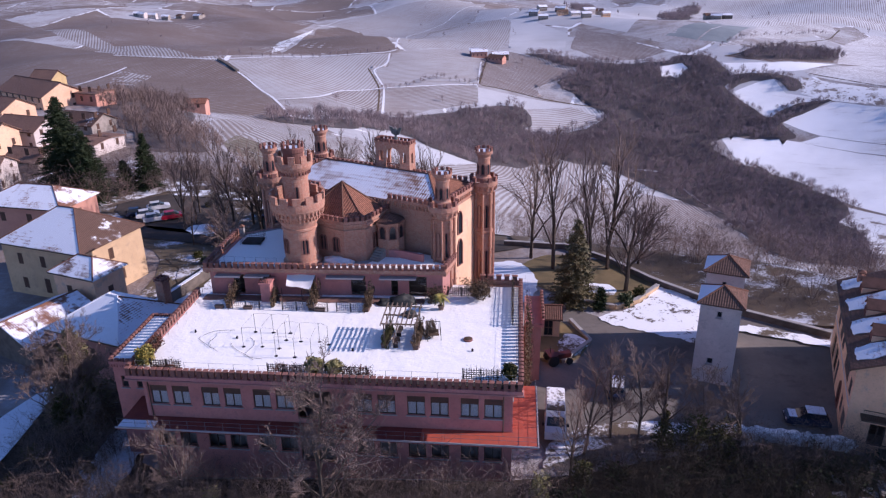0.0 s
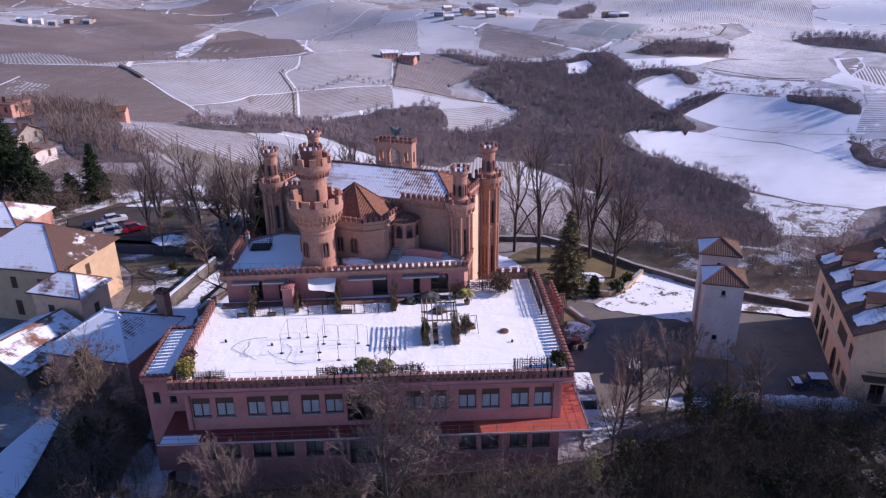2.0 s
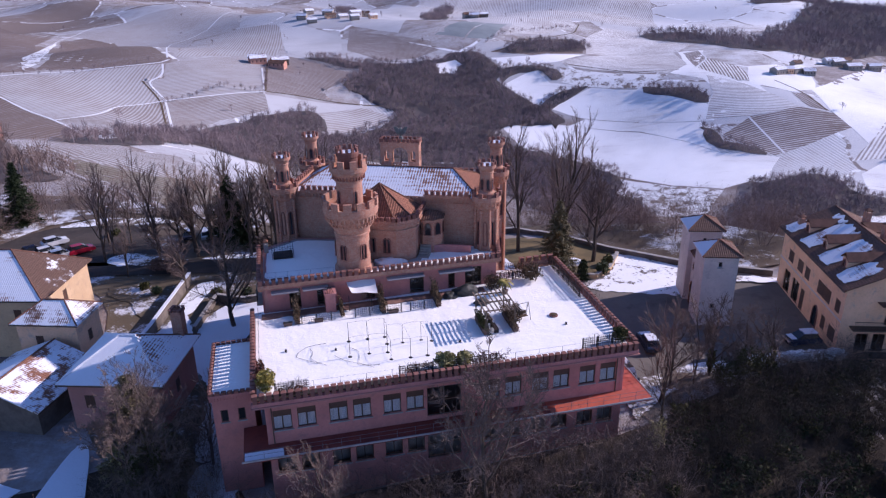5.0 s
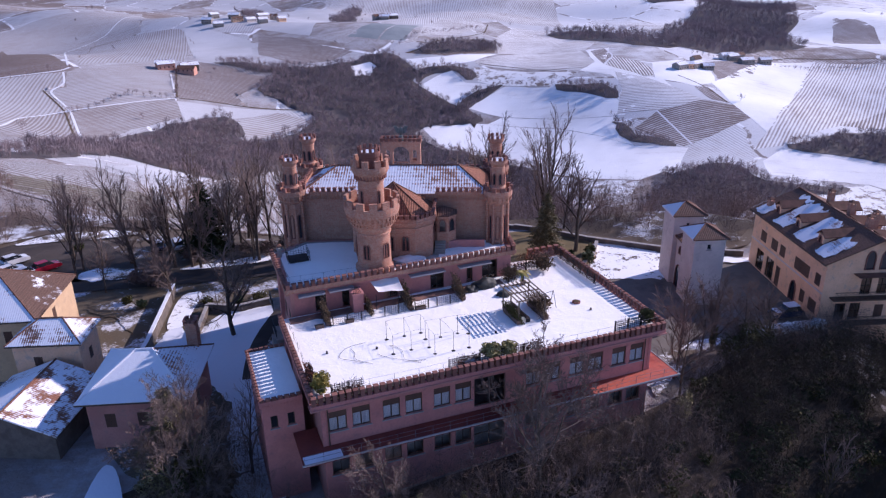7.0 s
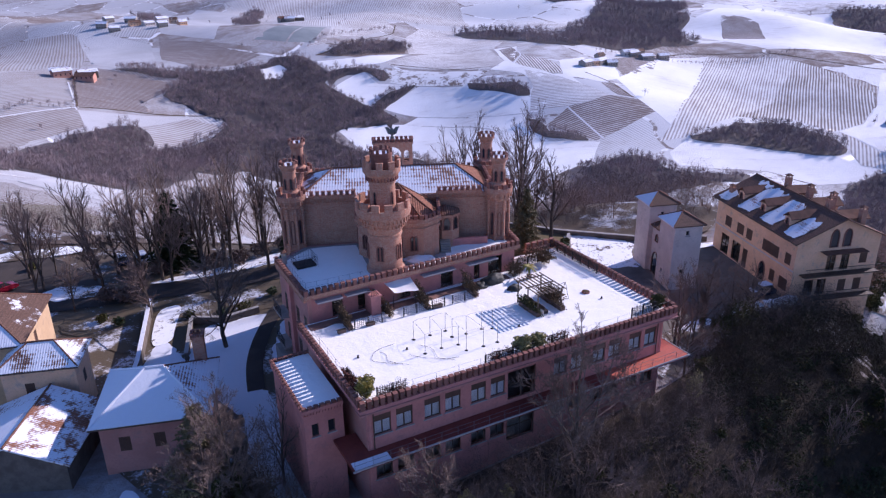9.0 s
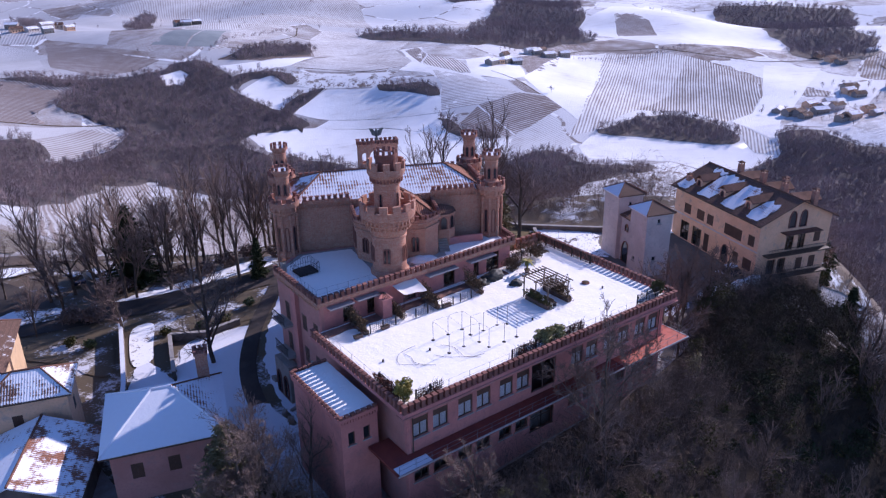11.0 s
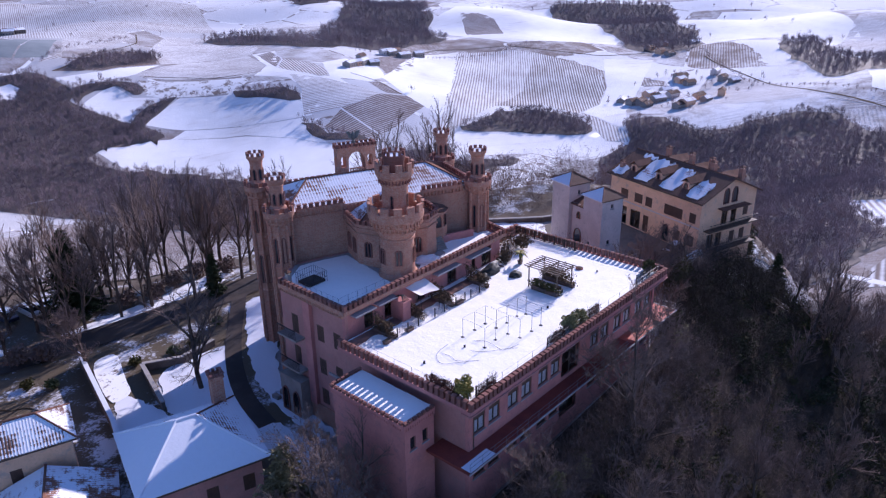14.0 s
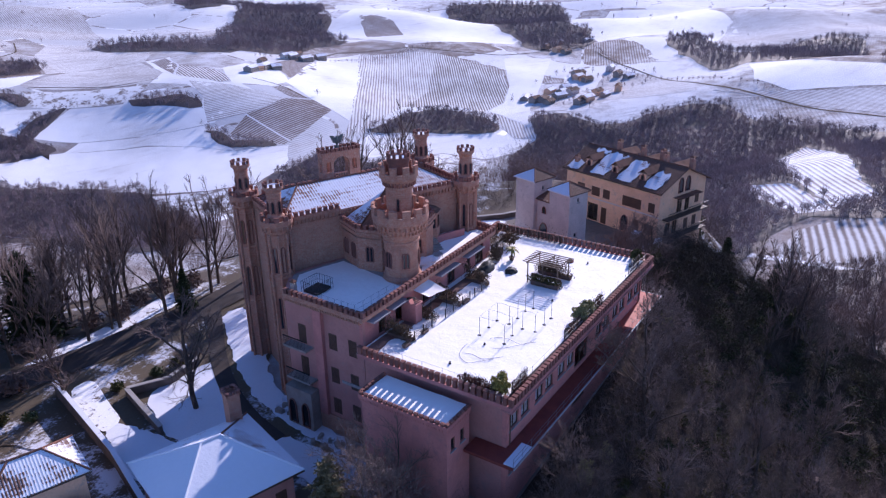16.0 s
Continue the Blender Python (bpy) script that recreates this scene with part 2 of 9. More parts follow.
M_TDS_X = tile_mat("brown_tiles_snowy_x", "x", (0.17, 0.10, 0.075), (0.115, 0.072, 0.055), 0.5)
M_TDS_Y = tile_mat("brown_tiles_snowy_y", "y", (0.17, 0.10, 0.075), (0.115, 0.072, 0.055), 0.5)
M_TOLD = tile_mat("weathered_village_tiles", "x", (0.31, 0.175, 0.125), (0.17, 0.105, 0.08), 0.12, scale=0.5)
M_RIDGE = surf("ridge_tile", (0.2, 0.1, 0.07), (0.13, 0.07, 0.05), 1.0, 6, 0.85, 0.3, 0.02)
M_WOOD = surf("dark_wood", (0.095, 0.06, 0.04), (0.065, 0.042, 0.03), 1.0, 12, 0.7, 0.2, 0.01)
M_SHUT = surf("brown_shutter", (0.11, 0.055, 0.035), (0.08, 0.042, 0.03), 1.0, 12, 0.65, 0.2, 0.01)
M_IRON = plain("dark_iron", (0.03, 0.028, 0.03), 0.5, 0.6)
M_TERRACOTTA = surf("worn_terracotta", (0.25, 0.14, 0.11), (0.17, 0.1, 0.085), 0.8, 7, 0.85, 0.3, 0.02, stain=(0.12, 0.085, 0.075))
M_GREYWOOD = surf("weathered_timber", (0.19, 0.14, 0.105), (0.125, 0.092, 0.07), 1.0, 12, 0.8, 0.2, 0.01)
M_ZINC = plain("grey_metal", (0.2, 0.19, 0.2), 0.5, 0.3)
M_PALEPAINT = plain("pale_painted_metal", (0.36, 0.33, 0.33), 0.5)
M_CLOTH = plain("white_cloth", (0.72, 0.7, 0.7), 0.9)
M_CURTAIN = plain("white_curtain", (0.62, 0.62, 0.65), 0.9)
M_POT = plain("weathered_pot", (0.14, 0.09, 0.07), 0.85)
M_BARK = surf("bark", (0.115, 0.088, 0.07), (0.07, 0.055, 0.045), 2.0, 12, 0.95, 0.5, 0.02)
M_TWIG = surf("bare_twigs", (0.22, 0.158, 0.132), (0.14, 0.104, 0.09), 0.3, 6, 0.95, 0.0, 0.01)
M_TWIG2 = surf("grey_brown_twigs", (0.24, 0.185, 0.16), (0.13, 0.105, 0.098), 0.035, 0.5, 0.95, 0.0, 0.01)
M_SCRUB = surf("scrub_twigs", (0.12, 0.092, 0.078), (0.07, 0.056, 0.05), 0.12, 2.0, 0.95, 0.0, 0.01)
M_OLIVE = surf("olive_leaves", (0.34, 0.29, 0.115), (0.2, 0.18, 0.07), 1.5, 9, 0.7, 0.0, 0.01)
M_DTARP = plain("dark_green_cover", (0.03, 0.03, 0.026), 0.7)
# scrub twigs darkened in colour for deep shade on the east slope
M_SCRUBD = surf("shaded_scrub_twigs", (0.062, 0.05, 0.04), (0.036, 0.03, 0.025), 0.12, 2.0, 0.95, 0.0, 0.01)
# far twigs lightened in colour to stand in for haze
M_WOODTWIG = surf("hazy_wood_twigs", (0.33, 0.255, 0.25), (0.2, 0.16, 0.165), 0.03, 0.3, 0.95, 0.0, 0.01)
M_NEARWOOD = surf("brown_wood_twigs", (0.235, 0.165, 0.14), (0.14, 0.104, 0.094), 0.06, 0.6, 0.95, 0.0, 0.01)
M_DRYCONIF = surf("dry_conifer_needles", (0.19, 0.155, 0.07), (0.11, 0.095, 0.042), 1.5, 9, 0.7, 0.0, 0.01)
M_RUST = surf("reddish_dry_leaves", (0.16, 0.06, 0.04), (0.10, 0.045, 0.035), 0.8, 9, 0.9, 0.0, 0.01)
M_IVY = surf("ivy_leaves", (0.055, 0.06, 0.022), (0.09, 0.078, 0.03), 0.6, 9, 0.8, 0.0, 0.01)
M_GREEN = surf("evergreen_leaves", (0.045, 0.07, 0.022), (0.075, 0.085, 0.03), 0.6, 9, 0.7, 0.0, 0.01)
M_LIME = surf("yellow_green_leaves", (0.34, 0.26, 0.05), (0.2, 0.18, 0.04), 1.5, 9, 0.7, 0.0, 0.01)
M_CONIF = surf("conifer_needles", (0.028, 0.042, 0.02), (0.045, 0.055, 0.026), 0.5, 8, 0.85, 0.0, 0.01)
M_DRYBR = surf("brown_dry_shrub", (0.13, 0.085, 0.05), (0.085, 0.06, 0.04), 0.8, 9, 0.9, 0.0, 0.01)
M_BRONZE = surf("green_bronze", (0.14, 0.155, 0.145), (0.085, 0.095, 0.09), 3, 9, 0.6, 0.2, 0.01)
M_TYRE = plain("tyre_rubber", (0.015, 0.015, 0.016), 0.8)
M_CARW = plain("white_car_paint", (0.62, 0.62, 0.64), 0.25)
M_CARD = plain("dark_blue_car_paint", (0.02, 0.025, 0.05), 0.2)
M_CARR = plain("red_car_paint", (0.30, 0.012, 0.03), 0.25)
# tractor red darkened in colour to look hidden in shade
M_TRACTOR = plain("shaded_red_paint", (0.055, 0.009, 0.009), 0.5)
M_CARG = plain("silver_car_paint", (0.35, 0.36, 0.38), 0.25, 0.5)
M_TEAL = surf("netted_field", (0.25, 0.275, 0.28), (0.19, 0.215, 0.225), 0.03, 0.6, 0.8, 0.1, 0.05)

def glass_mat():
    m, nt, s = nodes_of("window_glass")
    out = nt.nodes["Material Output"]
    gl, tr, mx = (nt.nodes.new(k) for k in ("ShaderNodeBsdfGlossy", "ShaderNodeBsdfTransparent", "ShaderNodeMixShader"))
    gl.inputs["Roughness"].default_value = 0.04
    tr.inputs["Color"].default_value = (0.97, 0.98, 1.0, 1)
    fr = nt.nodes.new("ShaderNodeFresnel")
    fr.inputs["IOR"].default_value = 1.5
    nt.links.new(maths(nt, "ADD", maths(nt, "MULTIPLY", fr.outputs[0], 1.1), 0.02), mx.inputs[0])
    nt.links.new(tr.outputs[0], mx.inputs[1])
    nt.links.new(gl.outputs[0], mx.inputs[2])
    nt.links.new(mx.outputs[0], out.inputs["Surface"])
    return m


M_GLASS = glass_mat()
M_DARKGL = plain("dark_glass", (0.02, 0.024, 0.03), 0.08)

# ---- mesh helpers ----
def part(name, bm, material, parent=None, label="", smooth=False):
    """Links a bmesh as one mesh object under a thing or a part."""
    me = bpy.data.meshes.new(name)
    if len(bm.verts) < 6000:
        bmesh.ops.remove_doubles(bm, verts=bm.verts, dist=0.0005)
    bmesh.ops.recalc_face_normals(bm, faces=bm.faces)
    bm.to_mesh(me)
    bm.free()
    return part_of(name, me, material, parent, label, smooth)


def part_of(name, me, material, parent=None, label="", smooth=False):
    if material and not me.materials:
        for mm in (material if isinstance(material, (list, tuple)) else [material]):
            me.materials.append(mm)
    if smooth:
        me.polygons.foreach_set("use_smooth", [True] * len(me.polygons))
    ob = new(name, me)
    ob.parent = parent
    if label:
        ob["label"] = label
    return ob


def thing(name, label, category, at=(0, 0, 0), turn=0.0, group="", kind=""):
    """The empty base of a thing made of parts."""
    ob = new(name)
    ob.empty_display_size = 0.3
    ob.matrix_world = pose(*at, 0, 0, turn)
    return tagged(ob, label, category, group, kind)


def quad(bm, *pts):
    return bm.faces.new([bm.verts.new(p) for p in pts])


def box(bm, x0, x1, y0, y1, z0, z1, m=None):
    v = [Vector(p) for p in ((x0, y0, z0), (x1, y0, z0), (x1, y1, z0), (x0, y1, z0), (x0, y0, z1), (x1, y0, z1), (x1, y1, z1), (x0, y1, z1))]
    v = [bm.verts.new(m @ p if m else p) for p in v]
    for f in ((3, 2, 1, 0), (4, 5, 6, 7), (0, 1, 5, 4), (1, 2, 6, 5), (2, 3, 7, 6), (3, 0, 4, 7)):
        bm.faces.new([v[i] for i in f])
    return bm


def prism(bm, pts, z0, z1, top=True, bottom=True):
    a = [bm.verts.new((x, y, z0)) for x, y in pts]
    b = [bm.verts.new((x, y, z1)) for x, y in pts]
    n = len(pts)
    for i in range(n):
        bm.faces.new((a[i], a[(i + 1) % n], b[(i + 1) % n], b[i]))
    if top:
        bm.faces.new(b)
    if bottom:
        bm.faces.new(a[::-1])
    return bm


def lathe(bm, profile, n=24, cx=0.0, cy=0.0, spin=0.0):
    """A turned shape; profile runs from bottom to top as (radius, height)."""
    rings = []
    for r, z in profile:
        if r < 1e-4:
            rings.append([bm.verts.new((cx, cy, z))])
        else:
            rings.append([bm.verts.new((cx + r * math.cos(2 * math.pi * i / n + spin), cy + r * math.sin(2 * math.pi * i / n + spin), z)) for i in range(n)])
    for a, b in zip(rings, rings[1:]):
        for i in range(n):
            p = [a[i % len(a)], a[(i + 1) % len(a)], b[(i + 1) % len(b)], b[i % len(b)]]
            p = [q for k, q in enumerate(p) if q not in p[:k]]
            if len(p) > 2:
                bm.faces.new(p)
    for r, flip in ((rings[0], True), (rings[-1], False)):
        if len(r) > 2:
            bm.faces.new(r[::-1] if flip else r)
    return bm


def tube(bm, p, q, r0, r1=None, n=6):
    p, q = Vector(p), Vector(q)
    r1 = r0 if r1 is None else r1
    d = (q - p).normalized()
    a = d.orthogonal().normalized()
    b = d.cross(a)
    ra, rb = ([bm.verts.new(c + (a * math.cos(2 * math.pi * i / n) + b * math.sin(2 * math.pi * i / n)) * r) for i in range(n)] for c, r in ((p, r0), (q, r1)))
    for i in range(n):
        bm.faces.new((ra[i], ra[(i + 1) % n], rb[(i + 1) % n], rb[i]))
    bm.faces.new(ra[::-1])
    bm.faces.new(rb)
    return bm


def pierced(bm, length, z0, z1, thick, holes, m):
    """A wall from u=0 to length, heights z0 to z1, with rectangular holes (u0, u1, v0, v1) right through it; m places it (u, depth, v)."""
    us = sorted({0.0, length, *(h[0] for h in holes), *(h[1] for h in holes)})
    vs = sorted({z0, z1, *(h[2] for h in holes), *(h[3] for h in holes)})
    us = [u for u in us if 0 <= u <= length]
    vs = [v for v in vs if z0 <= v <= z1]

    def solid(i, j):
        if not (0 <= i < len(us) - 1 and 0 <= j < len(vs) - 1):
            return False
        u, v = (us[i] + us[i + 1]) / 2, (vs[j] + vs[j + 1]) / 2
        return not any(h[0] < u < h[1] and h[2] < v < h[3] for h in holes)

    def face(*pts):
        bm.faces.new([bm.verts.new(m @ Vector(p)) for p in pts])

    for i in range(len(us) - 1):
        for j in range(len(vs) - 1):
            if not solid(i, j):
                continue
            a, b, c, d = us[i], us[i + 1], vs[j], vs[j + 1]
            face((a, 0, c), (b, 0, c), (b, 0, d), (a, 0, d))
            face((a, thick, c), (a, thick, d), (b, thick, d), (b, thick, c))
            if not solid(i - 1, j):
                face((a, 0, c), (a, 0, d), (a, thick, d), (a, thick, c))
            if not solid(i + 1, j):
                face((b, 0, c), (b, thick, c), (b, thick, d), (b, 0, d))
            if not solid(i, j - 1):
                face((a, 0, c), (a, thick, c), (b, thick, c), (b, 0, c))
            if not solid(i, j + 1):
                face((a, 0, d), (b, 0, d), (b, thick, d), (a, thick, d))
    return bm


def between(bm, length, z0, z1, thick, holes, m):
    """A pierced wall that ends against the inner faces of its two neighbours."""
    t = thick + 0.002
    return pierced(bm, length - 2 * t, z0, z1, thick, [(a - t, b - t, c, d) for a, b, c, d in holes], m @ Matrix.Translation((t, 0, 0)))


def wall_frame(p, q):
    """The frame of a wall seen from outside, running from p to q with its inside to the left of that way."""
    a = math.atan2(q[1] - p[1], q[0] - p[0])
    return Matrix.Translation((p[0], p[1], 0)) @ Matrix.Rotation(a, 4, "Z"), math.hypot(q[0] - p[0], q[1] - p[1])


MESHES = {}


def shared(key, build, material):
    """One mesh for alike pieces."""
    if key not in MESHES:
        bm = bmesh.new()
        build(bm)
        bmesh.ops.remove_doubles(bm, verts=bm.verts, dist=0.0005)
        bmesh.ops.recalc_face_normals(bm, faces=bm.faces)
        me = bpy.data.meshes.new(str(key[0]))
        bm.to_mesh(me)
        bm.free()
        me.materials.append(material)
        MESHES[key] = me
    return MESHES[key]


def piece(name, key, build, material, parent, m, label=""):
    ob = new(name, shared(key, build, material))
    ob.parent = parent
    ob.matrix_local = m
    if label:
        ob["label"] = label
    return ob


def chamfered(bm, w, d, h, cap=0.05, capw=0.05):
    """A merlon: a block with a projecting, sloping coping."""
    box(bm, -w / 2, w / 2, -d / 2, d / 2, 0, h - cap * 2)
    a, b, z = w / 2 + capw, d / 2 + capw, h - cap * 2
    v = [bm.verts.new(p) for p in ((-a, -b, z), (a, -b, z), (a, b, z), (-a, b, z), (-a, -b, z + cap), (a, -b, z + cap), (a, b, z + cap), (-a, b, z + cap), (-w / 2, 0, h), (w / 2, 0, h))]
    for f in ((3, 2, 1, 0), (0, 1, 5, 4), (1, 2, 6, 5), (2, 3, 7, 6), (3, 0, 4, 7), (4, 5, 9, 8), (5, 6, 9), (6, 7, 8, 9), (7, 4, 8)):
        bm.faces.new([v[i] for i in f])


def parapet(parent, p, q, z, wall=0.45, merlon=(0.46, 0.34, 0.5), step=0.82, thick=0.3, corbel=0.0, material=None, cap=None, name="merlon", ends=(0.0, 0.0), dentils=True):
    """A crenellated parapet from p to q (outside to the right of that way), its merlons pieces of their own, on a corbel course."""
    material, cap = material or M_BRICK, cap or M_CAP
    m, length = wall_frame(p, q)
    bm = bmesh.new()
    box(bm, -ends[0], length + ends[1], 0, thick, z, z + wall, m)
    if corbel:
        box(bm, -ends[0], length + ends[1], 0.02, corbel + thick, z - 0.16, z - 0.003, m)
        k = max(1, int(length / (step * 0.5)))
        for i in range(k if dentils else 0):
            u = (i + 0.5) * length / k
            box(bm, u - 0.09, u + 0.09, 0.06, corbel + 0.06, z - 0.5, z - 0.163, m)
    part("parapet", bm, material, parent)
    n = max(1, round(length / step))
    for i in range(n):
        u = (i + 0.5) * length / n
        piece(name, (name, *merlon, cap.name), lambda b: chamfered(b, merlon[0], merlon[1], merlon[2]), cap, parent, m @ Matrix.Translation((u, thick / 2, z + wall)))


def ring_parapet(parent, cx, cy, r, z, wall, count, merlon, material, cap, thick=0.25, spin=0.0, name="merlon"):
    bm = bmesh.new()
    lathe(bm, [(r, z), (r, z + wall), (r - thick, z + wall), (r - thick, z)], 28, cx, cy)
    part("parapet", bm, material, parent)
    for i in range(count):
        a = 2 * math.pi * (i + spin) / count
        m = Matrix.Translation((cx + (r - thick / 2) * math.cos(a), cy + (r - thick / 2) * math.sin(a), z + wall)) @ Matrix.Rotation(a - math.pi / 2, 4, "Z")
        piece(name, (name, *merlon, cap.name), lambda b: chamfered(b, *merlon, 0.03, 0.02), cap, parent, m)


def bar_frame(bm, w, h, t, d, mull=1, trans=0):
    """Window bars in the plane y=0, centred on x, standing on z=0, in one piece."""
    nu, nv = mull + 1, trans + 1
    pu, pv = (w - t * (nu + 1)) / nu, (h - t * (nv + 1)) / nv
    hs = [(t + i * (pu + t), t + i * (pu + t) + pu, t + j * (pv + t), t + j * (pv + t) + pv) for i in range(nu) for j in range(nv)]
    pierced(bm, w, 0.0, h, d, hs, Matrix.Translation((-w / 2, -d / 2, 0)))


def shutter_leaf(bm, w, h):
    """A louvred leaf in one piece: a flat board whose face is cut into slats."""
    n = max(4, int(h / 0.14))
    pts = [(-0.03, 0.0)]
    for i in range(n):
        z = 0.07 + (h - 0.14) * i / n
        pts += [(-0.03, z), (-0.005, z + 0.01), (-0.025, z + (h - 0.14) / n - 0.01)]
    pts += [(-0.03, h - 0.07), (-0.03, h), (0.02, h), (0.02, 0.0)]
    a, b = ([bm.verts.new((x, y, z)) for y, z in pts] for x in (-w / 2 + 0.01, w / 2 - 0.01))
    k = len(pts)
    for i in range(k):
        bm.faces.new((a[i], a[(i + 1) % k], b[(i + 1) % k], b[i]))
    bm.faces.new(a)
    bm.faces.new(b[::-1])


def curtain_mesh(bm, w, h, side):
    n = 10
    for s in ((-1, 1) if side == 0 else (side,)):
        pts = [(s * (w / 2 - 0.04 - (w / 2 - 0.1) * i / n), 0.035 * (i % 2)) for i in range(n + 1)]
        for a, b in zip(pts, pts[1:]):
            quad(bm, (a[0], a[1], 0.02), (b[0], b[1], 0.02), (b[0], b[1], h - 0.02), (a[0], a[1], h - 0.02))


def window(parent, m, w, h, style="blind", label=""):
    """A window in the frame m: x along the wall, y inwards, z up from the sill."""
    fm = M_PALEPAINT if style == "white" else M_WOOD
    win = piece("window", ("window", w, h, fm.name, style == "door"), lambda b: bar_frame(b, w, h, 0.07, 0.08, 1 if w > 0.7 else 0, 1 if h > 1.9 else 0), fm, parent, m @ Matrix.Translation((0, 0.16, 0)), label)
    piece("pane", ("pane", w, h), lambda b: quad(b, (-w / 2 + 0.06, 0, 0.06), (w / 2 - 0.06, 0, 0.06), (w / 2 - 0.06, 0, h - 0.06), (-w / 2 + 0.06, 0, h - 0.06)), M_GLASS if style in ("blind", "door") else M_DARKGL, win, Matrix.Translation((0, 0.01, 0)))
    if style == "blind":
        def blind(b):
            n = 8
            z0, z1 = h * 0.68, h - 0.01
            pts = [(-0.09 + 0.015 * (i % 2), z0 + (z1 - z0) * i / n) for i in range(n + 1)] + [(-0.055, z1), (-0.055, z0)]
            p, q = ([b.verts.new((x, y, z)) for y, z in pts] for x in (-w / 2 + 0.02, w / 2 - 0.02))
            k = len(pts)
            for i in range(k):
                b.faces.new((p[i], p[(i + 1) % k], q[(i + 1) % k], q[i]))
            b.faces.new(p)
            b.faces.new(q[::-1])
        piece("roller_blind", ("roller_blind", w, h), blind, M_SHUT, win, Matrix.Identity(4), "brown slatted roller blind")
        piece("curtain", ("curtain", w, h), lambda b: curtain_mesh(b, w, h, 0), M_CURTAIN, win, Matrix.Translation((0, 0.03, 0)), "white pleated curtain")
    if style in ("blind", "white", "plain"):
        piece("sill", ("sill", w), lambda b: box(b, -w / 2 - 0.12, w / 2 + 0.12, -0.26, 0.0, -0.09, -0.005), M_CONC, win, Matrix.Identity(4), "pale stone sill")
    if style == "shutter":
        for s in (-1, 1):
            piece("shutter", ("shutter", w, h), lambda b: shutter_leaf(b, w / 2, h), M_SHUT, win, Matrix.Translation((s * w / 4, -0.14, 0)), "brown louvred shutter")
    return win


# ---- the ground ----
PLATEAU = ((-42, 80, 30, 74, 22), (-42, 88, -80, 130, 16))
HILLS_WIDE = [
    (-60, 95, 120, 59.2), (371, 390, 180, -25.7), (-600, 1150, 480, 22.0), (100, 430, 110, -26.3), (-400, 400, 180, 19.9), (90, 40, 45, 4.0),
    (500, 1000, 300, 18.7), (1082, 646, 110, -32.8), (500, 200, 110, -14.0), (-122, 333, 110, 21.5), (-300, 200, 110, 25.5), (1000, 1400, 180, 17.2),
    (20, 70, 45, 18.8), (0, -200, 110, -12.7), (900, 400, 180, -8.1), (417, 565, 110, 12.7), (185, 667, 110, -2.5)]
HILLS_LOCAL = [
    (150, 40, 45, 0.0), (800, -200, 180, -10.1), (-31, 670, 110, 28.7), (-600, 1500, 110, 12.5), (300, 1400, 110, 10.0), (236, 890, 110, 9.2),
    (200, 180, 110, -32.3), (250, 60, 110, 33.2), (9, 547, 110, -29.9), (80, 170, 45, 16.0), (520, 357, 110, -25.7), (-207, 527, 110, 7.6),
    (-87, 203, 45, 6.7), (-150, 222, 32, 8.0), (20, 190, 45, -8.7), (251, 544, 110, -16.6), (350, 200, 110, -16.6), (110, 100, 45, -7.9), (64, 40, 16, 0)]

DIPS = ((42, 42, 7, -9.0), (50, 46, 8, -9.0))        # where the slope breaks off below the cream house


def smooth01(v):
    v = np.clip(v, 0, 1)
    return v * v * (3 - 2 * v)


def ground_z(x, y):
    """Height of the land: a hilltop plateau above rolling country."""
    x, y = np.asarray(x, float), np.asarray(y, float)
    z = np.full(np.broadcast(x, y).shape, -60.0)
    for a, b, r, k in HILLS_WIDE + HILLS_LOCAL:
        z = z + k * np.exp(-((x - a) ** 2 + (y - b) ** 2) / (2 * r * r))
    w = np.zeros_like(z)
    for a, b, c, d, r in PLATEAU:
        t = np.clip(((x - a) * (c - a) + (y - b) * (d - b)) / ((c - a) ** 2 + (d - b) ** 2), 0, 1)
        w = np.maximum(w, 1 - smooth01((np.hypot(x - a - t * (c - a), y - b - t * (d - b)) - r) / 34))
    far = smooth01((np.hypot(x + 10, y - 80) - 170) / 200)
    roll = smooth01((np.hypot(x + 10, y - 80) - 380) / 420)
    z = z + far * ((3.2 + 4.5 * roll) * np.sin(x / 53 + 1.3) * np.sin(y / 71 + 0.6) + (2.4 + 7.0 * roll) * np.sin((x + 0.7 * y) / 94) + 1.3 * np.sin(x / 29 + y / 37))
    p = 5.8 + 1.5 * smooth01((x + 40) / 40)
    z = z + (p - z) * w
    for a, b, r, k in DIPS:
        z = z + k * np.exp(-((x - a) ** 2 + (y - b) ** 2) / (2 * r * r))
    return z


def steps(lo, hi, fine0, fine1, near, far):
    out, v = [], lo
    while v < hi:
        out.append(v)
        v += near if fine0 <= v < fine1 else (far if -1000 < v < 1450 else 160)
    return np.array(out + [hi])


def grid_mesh(name, xs, ys, lift=0.0):
    X, Y = np.meshgrid(xs, ys)
    Z = ground_z(X, Y) + lift
    nx, ny = len(xs), len(ys)
    i = np.arange(nx * ny).reshape(ny, nx)
    quads = np.stack([i[:-1, :-1], i[:-1, 1:], i[1:, 1:], i[1:, :-1]], -1).reshape(-1, 4)
    me = bpy.data.meshes.new(name)
    me.from_pydata(np.stack([X, Y, Z], -1).reshape(-1, 3), [], quads.tolist())
    return me


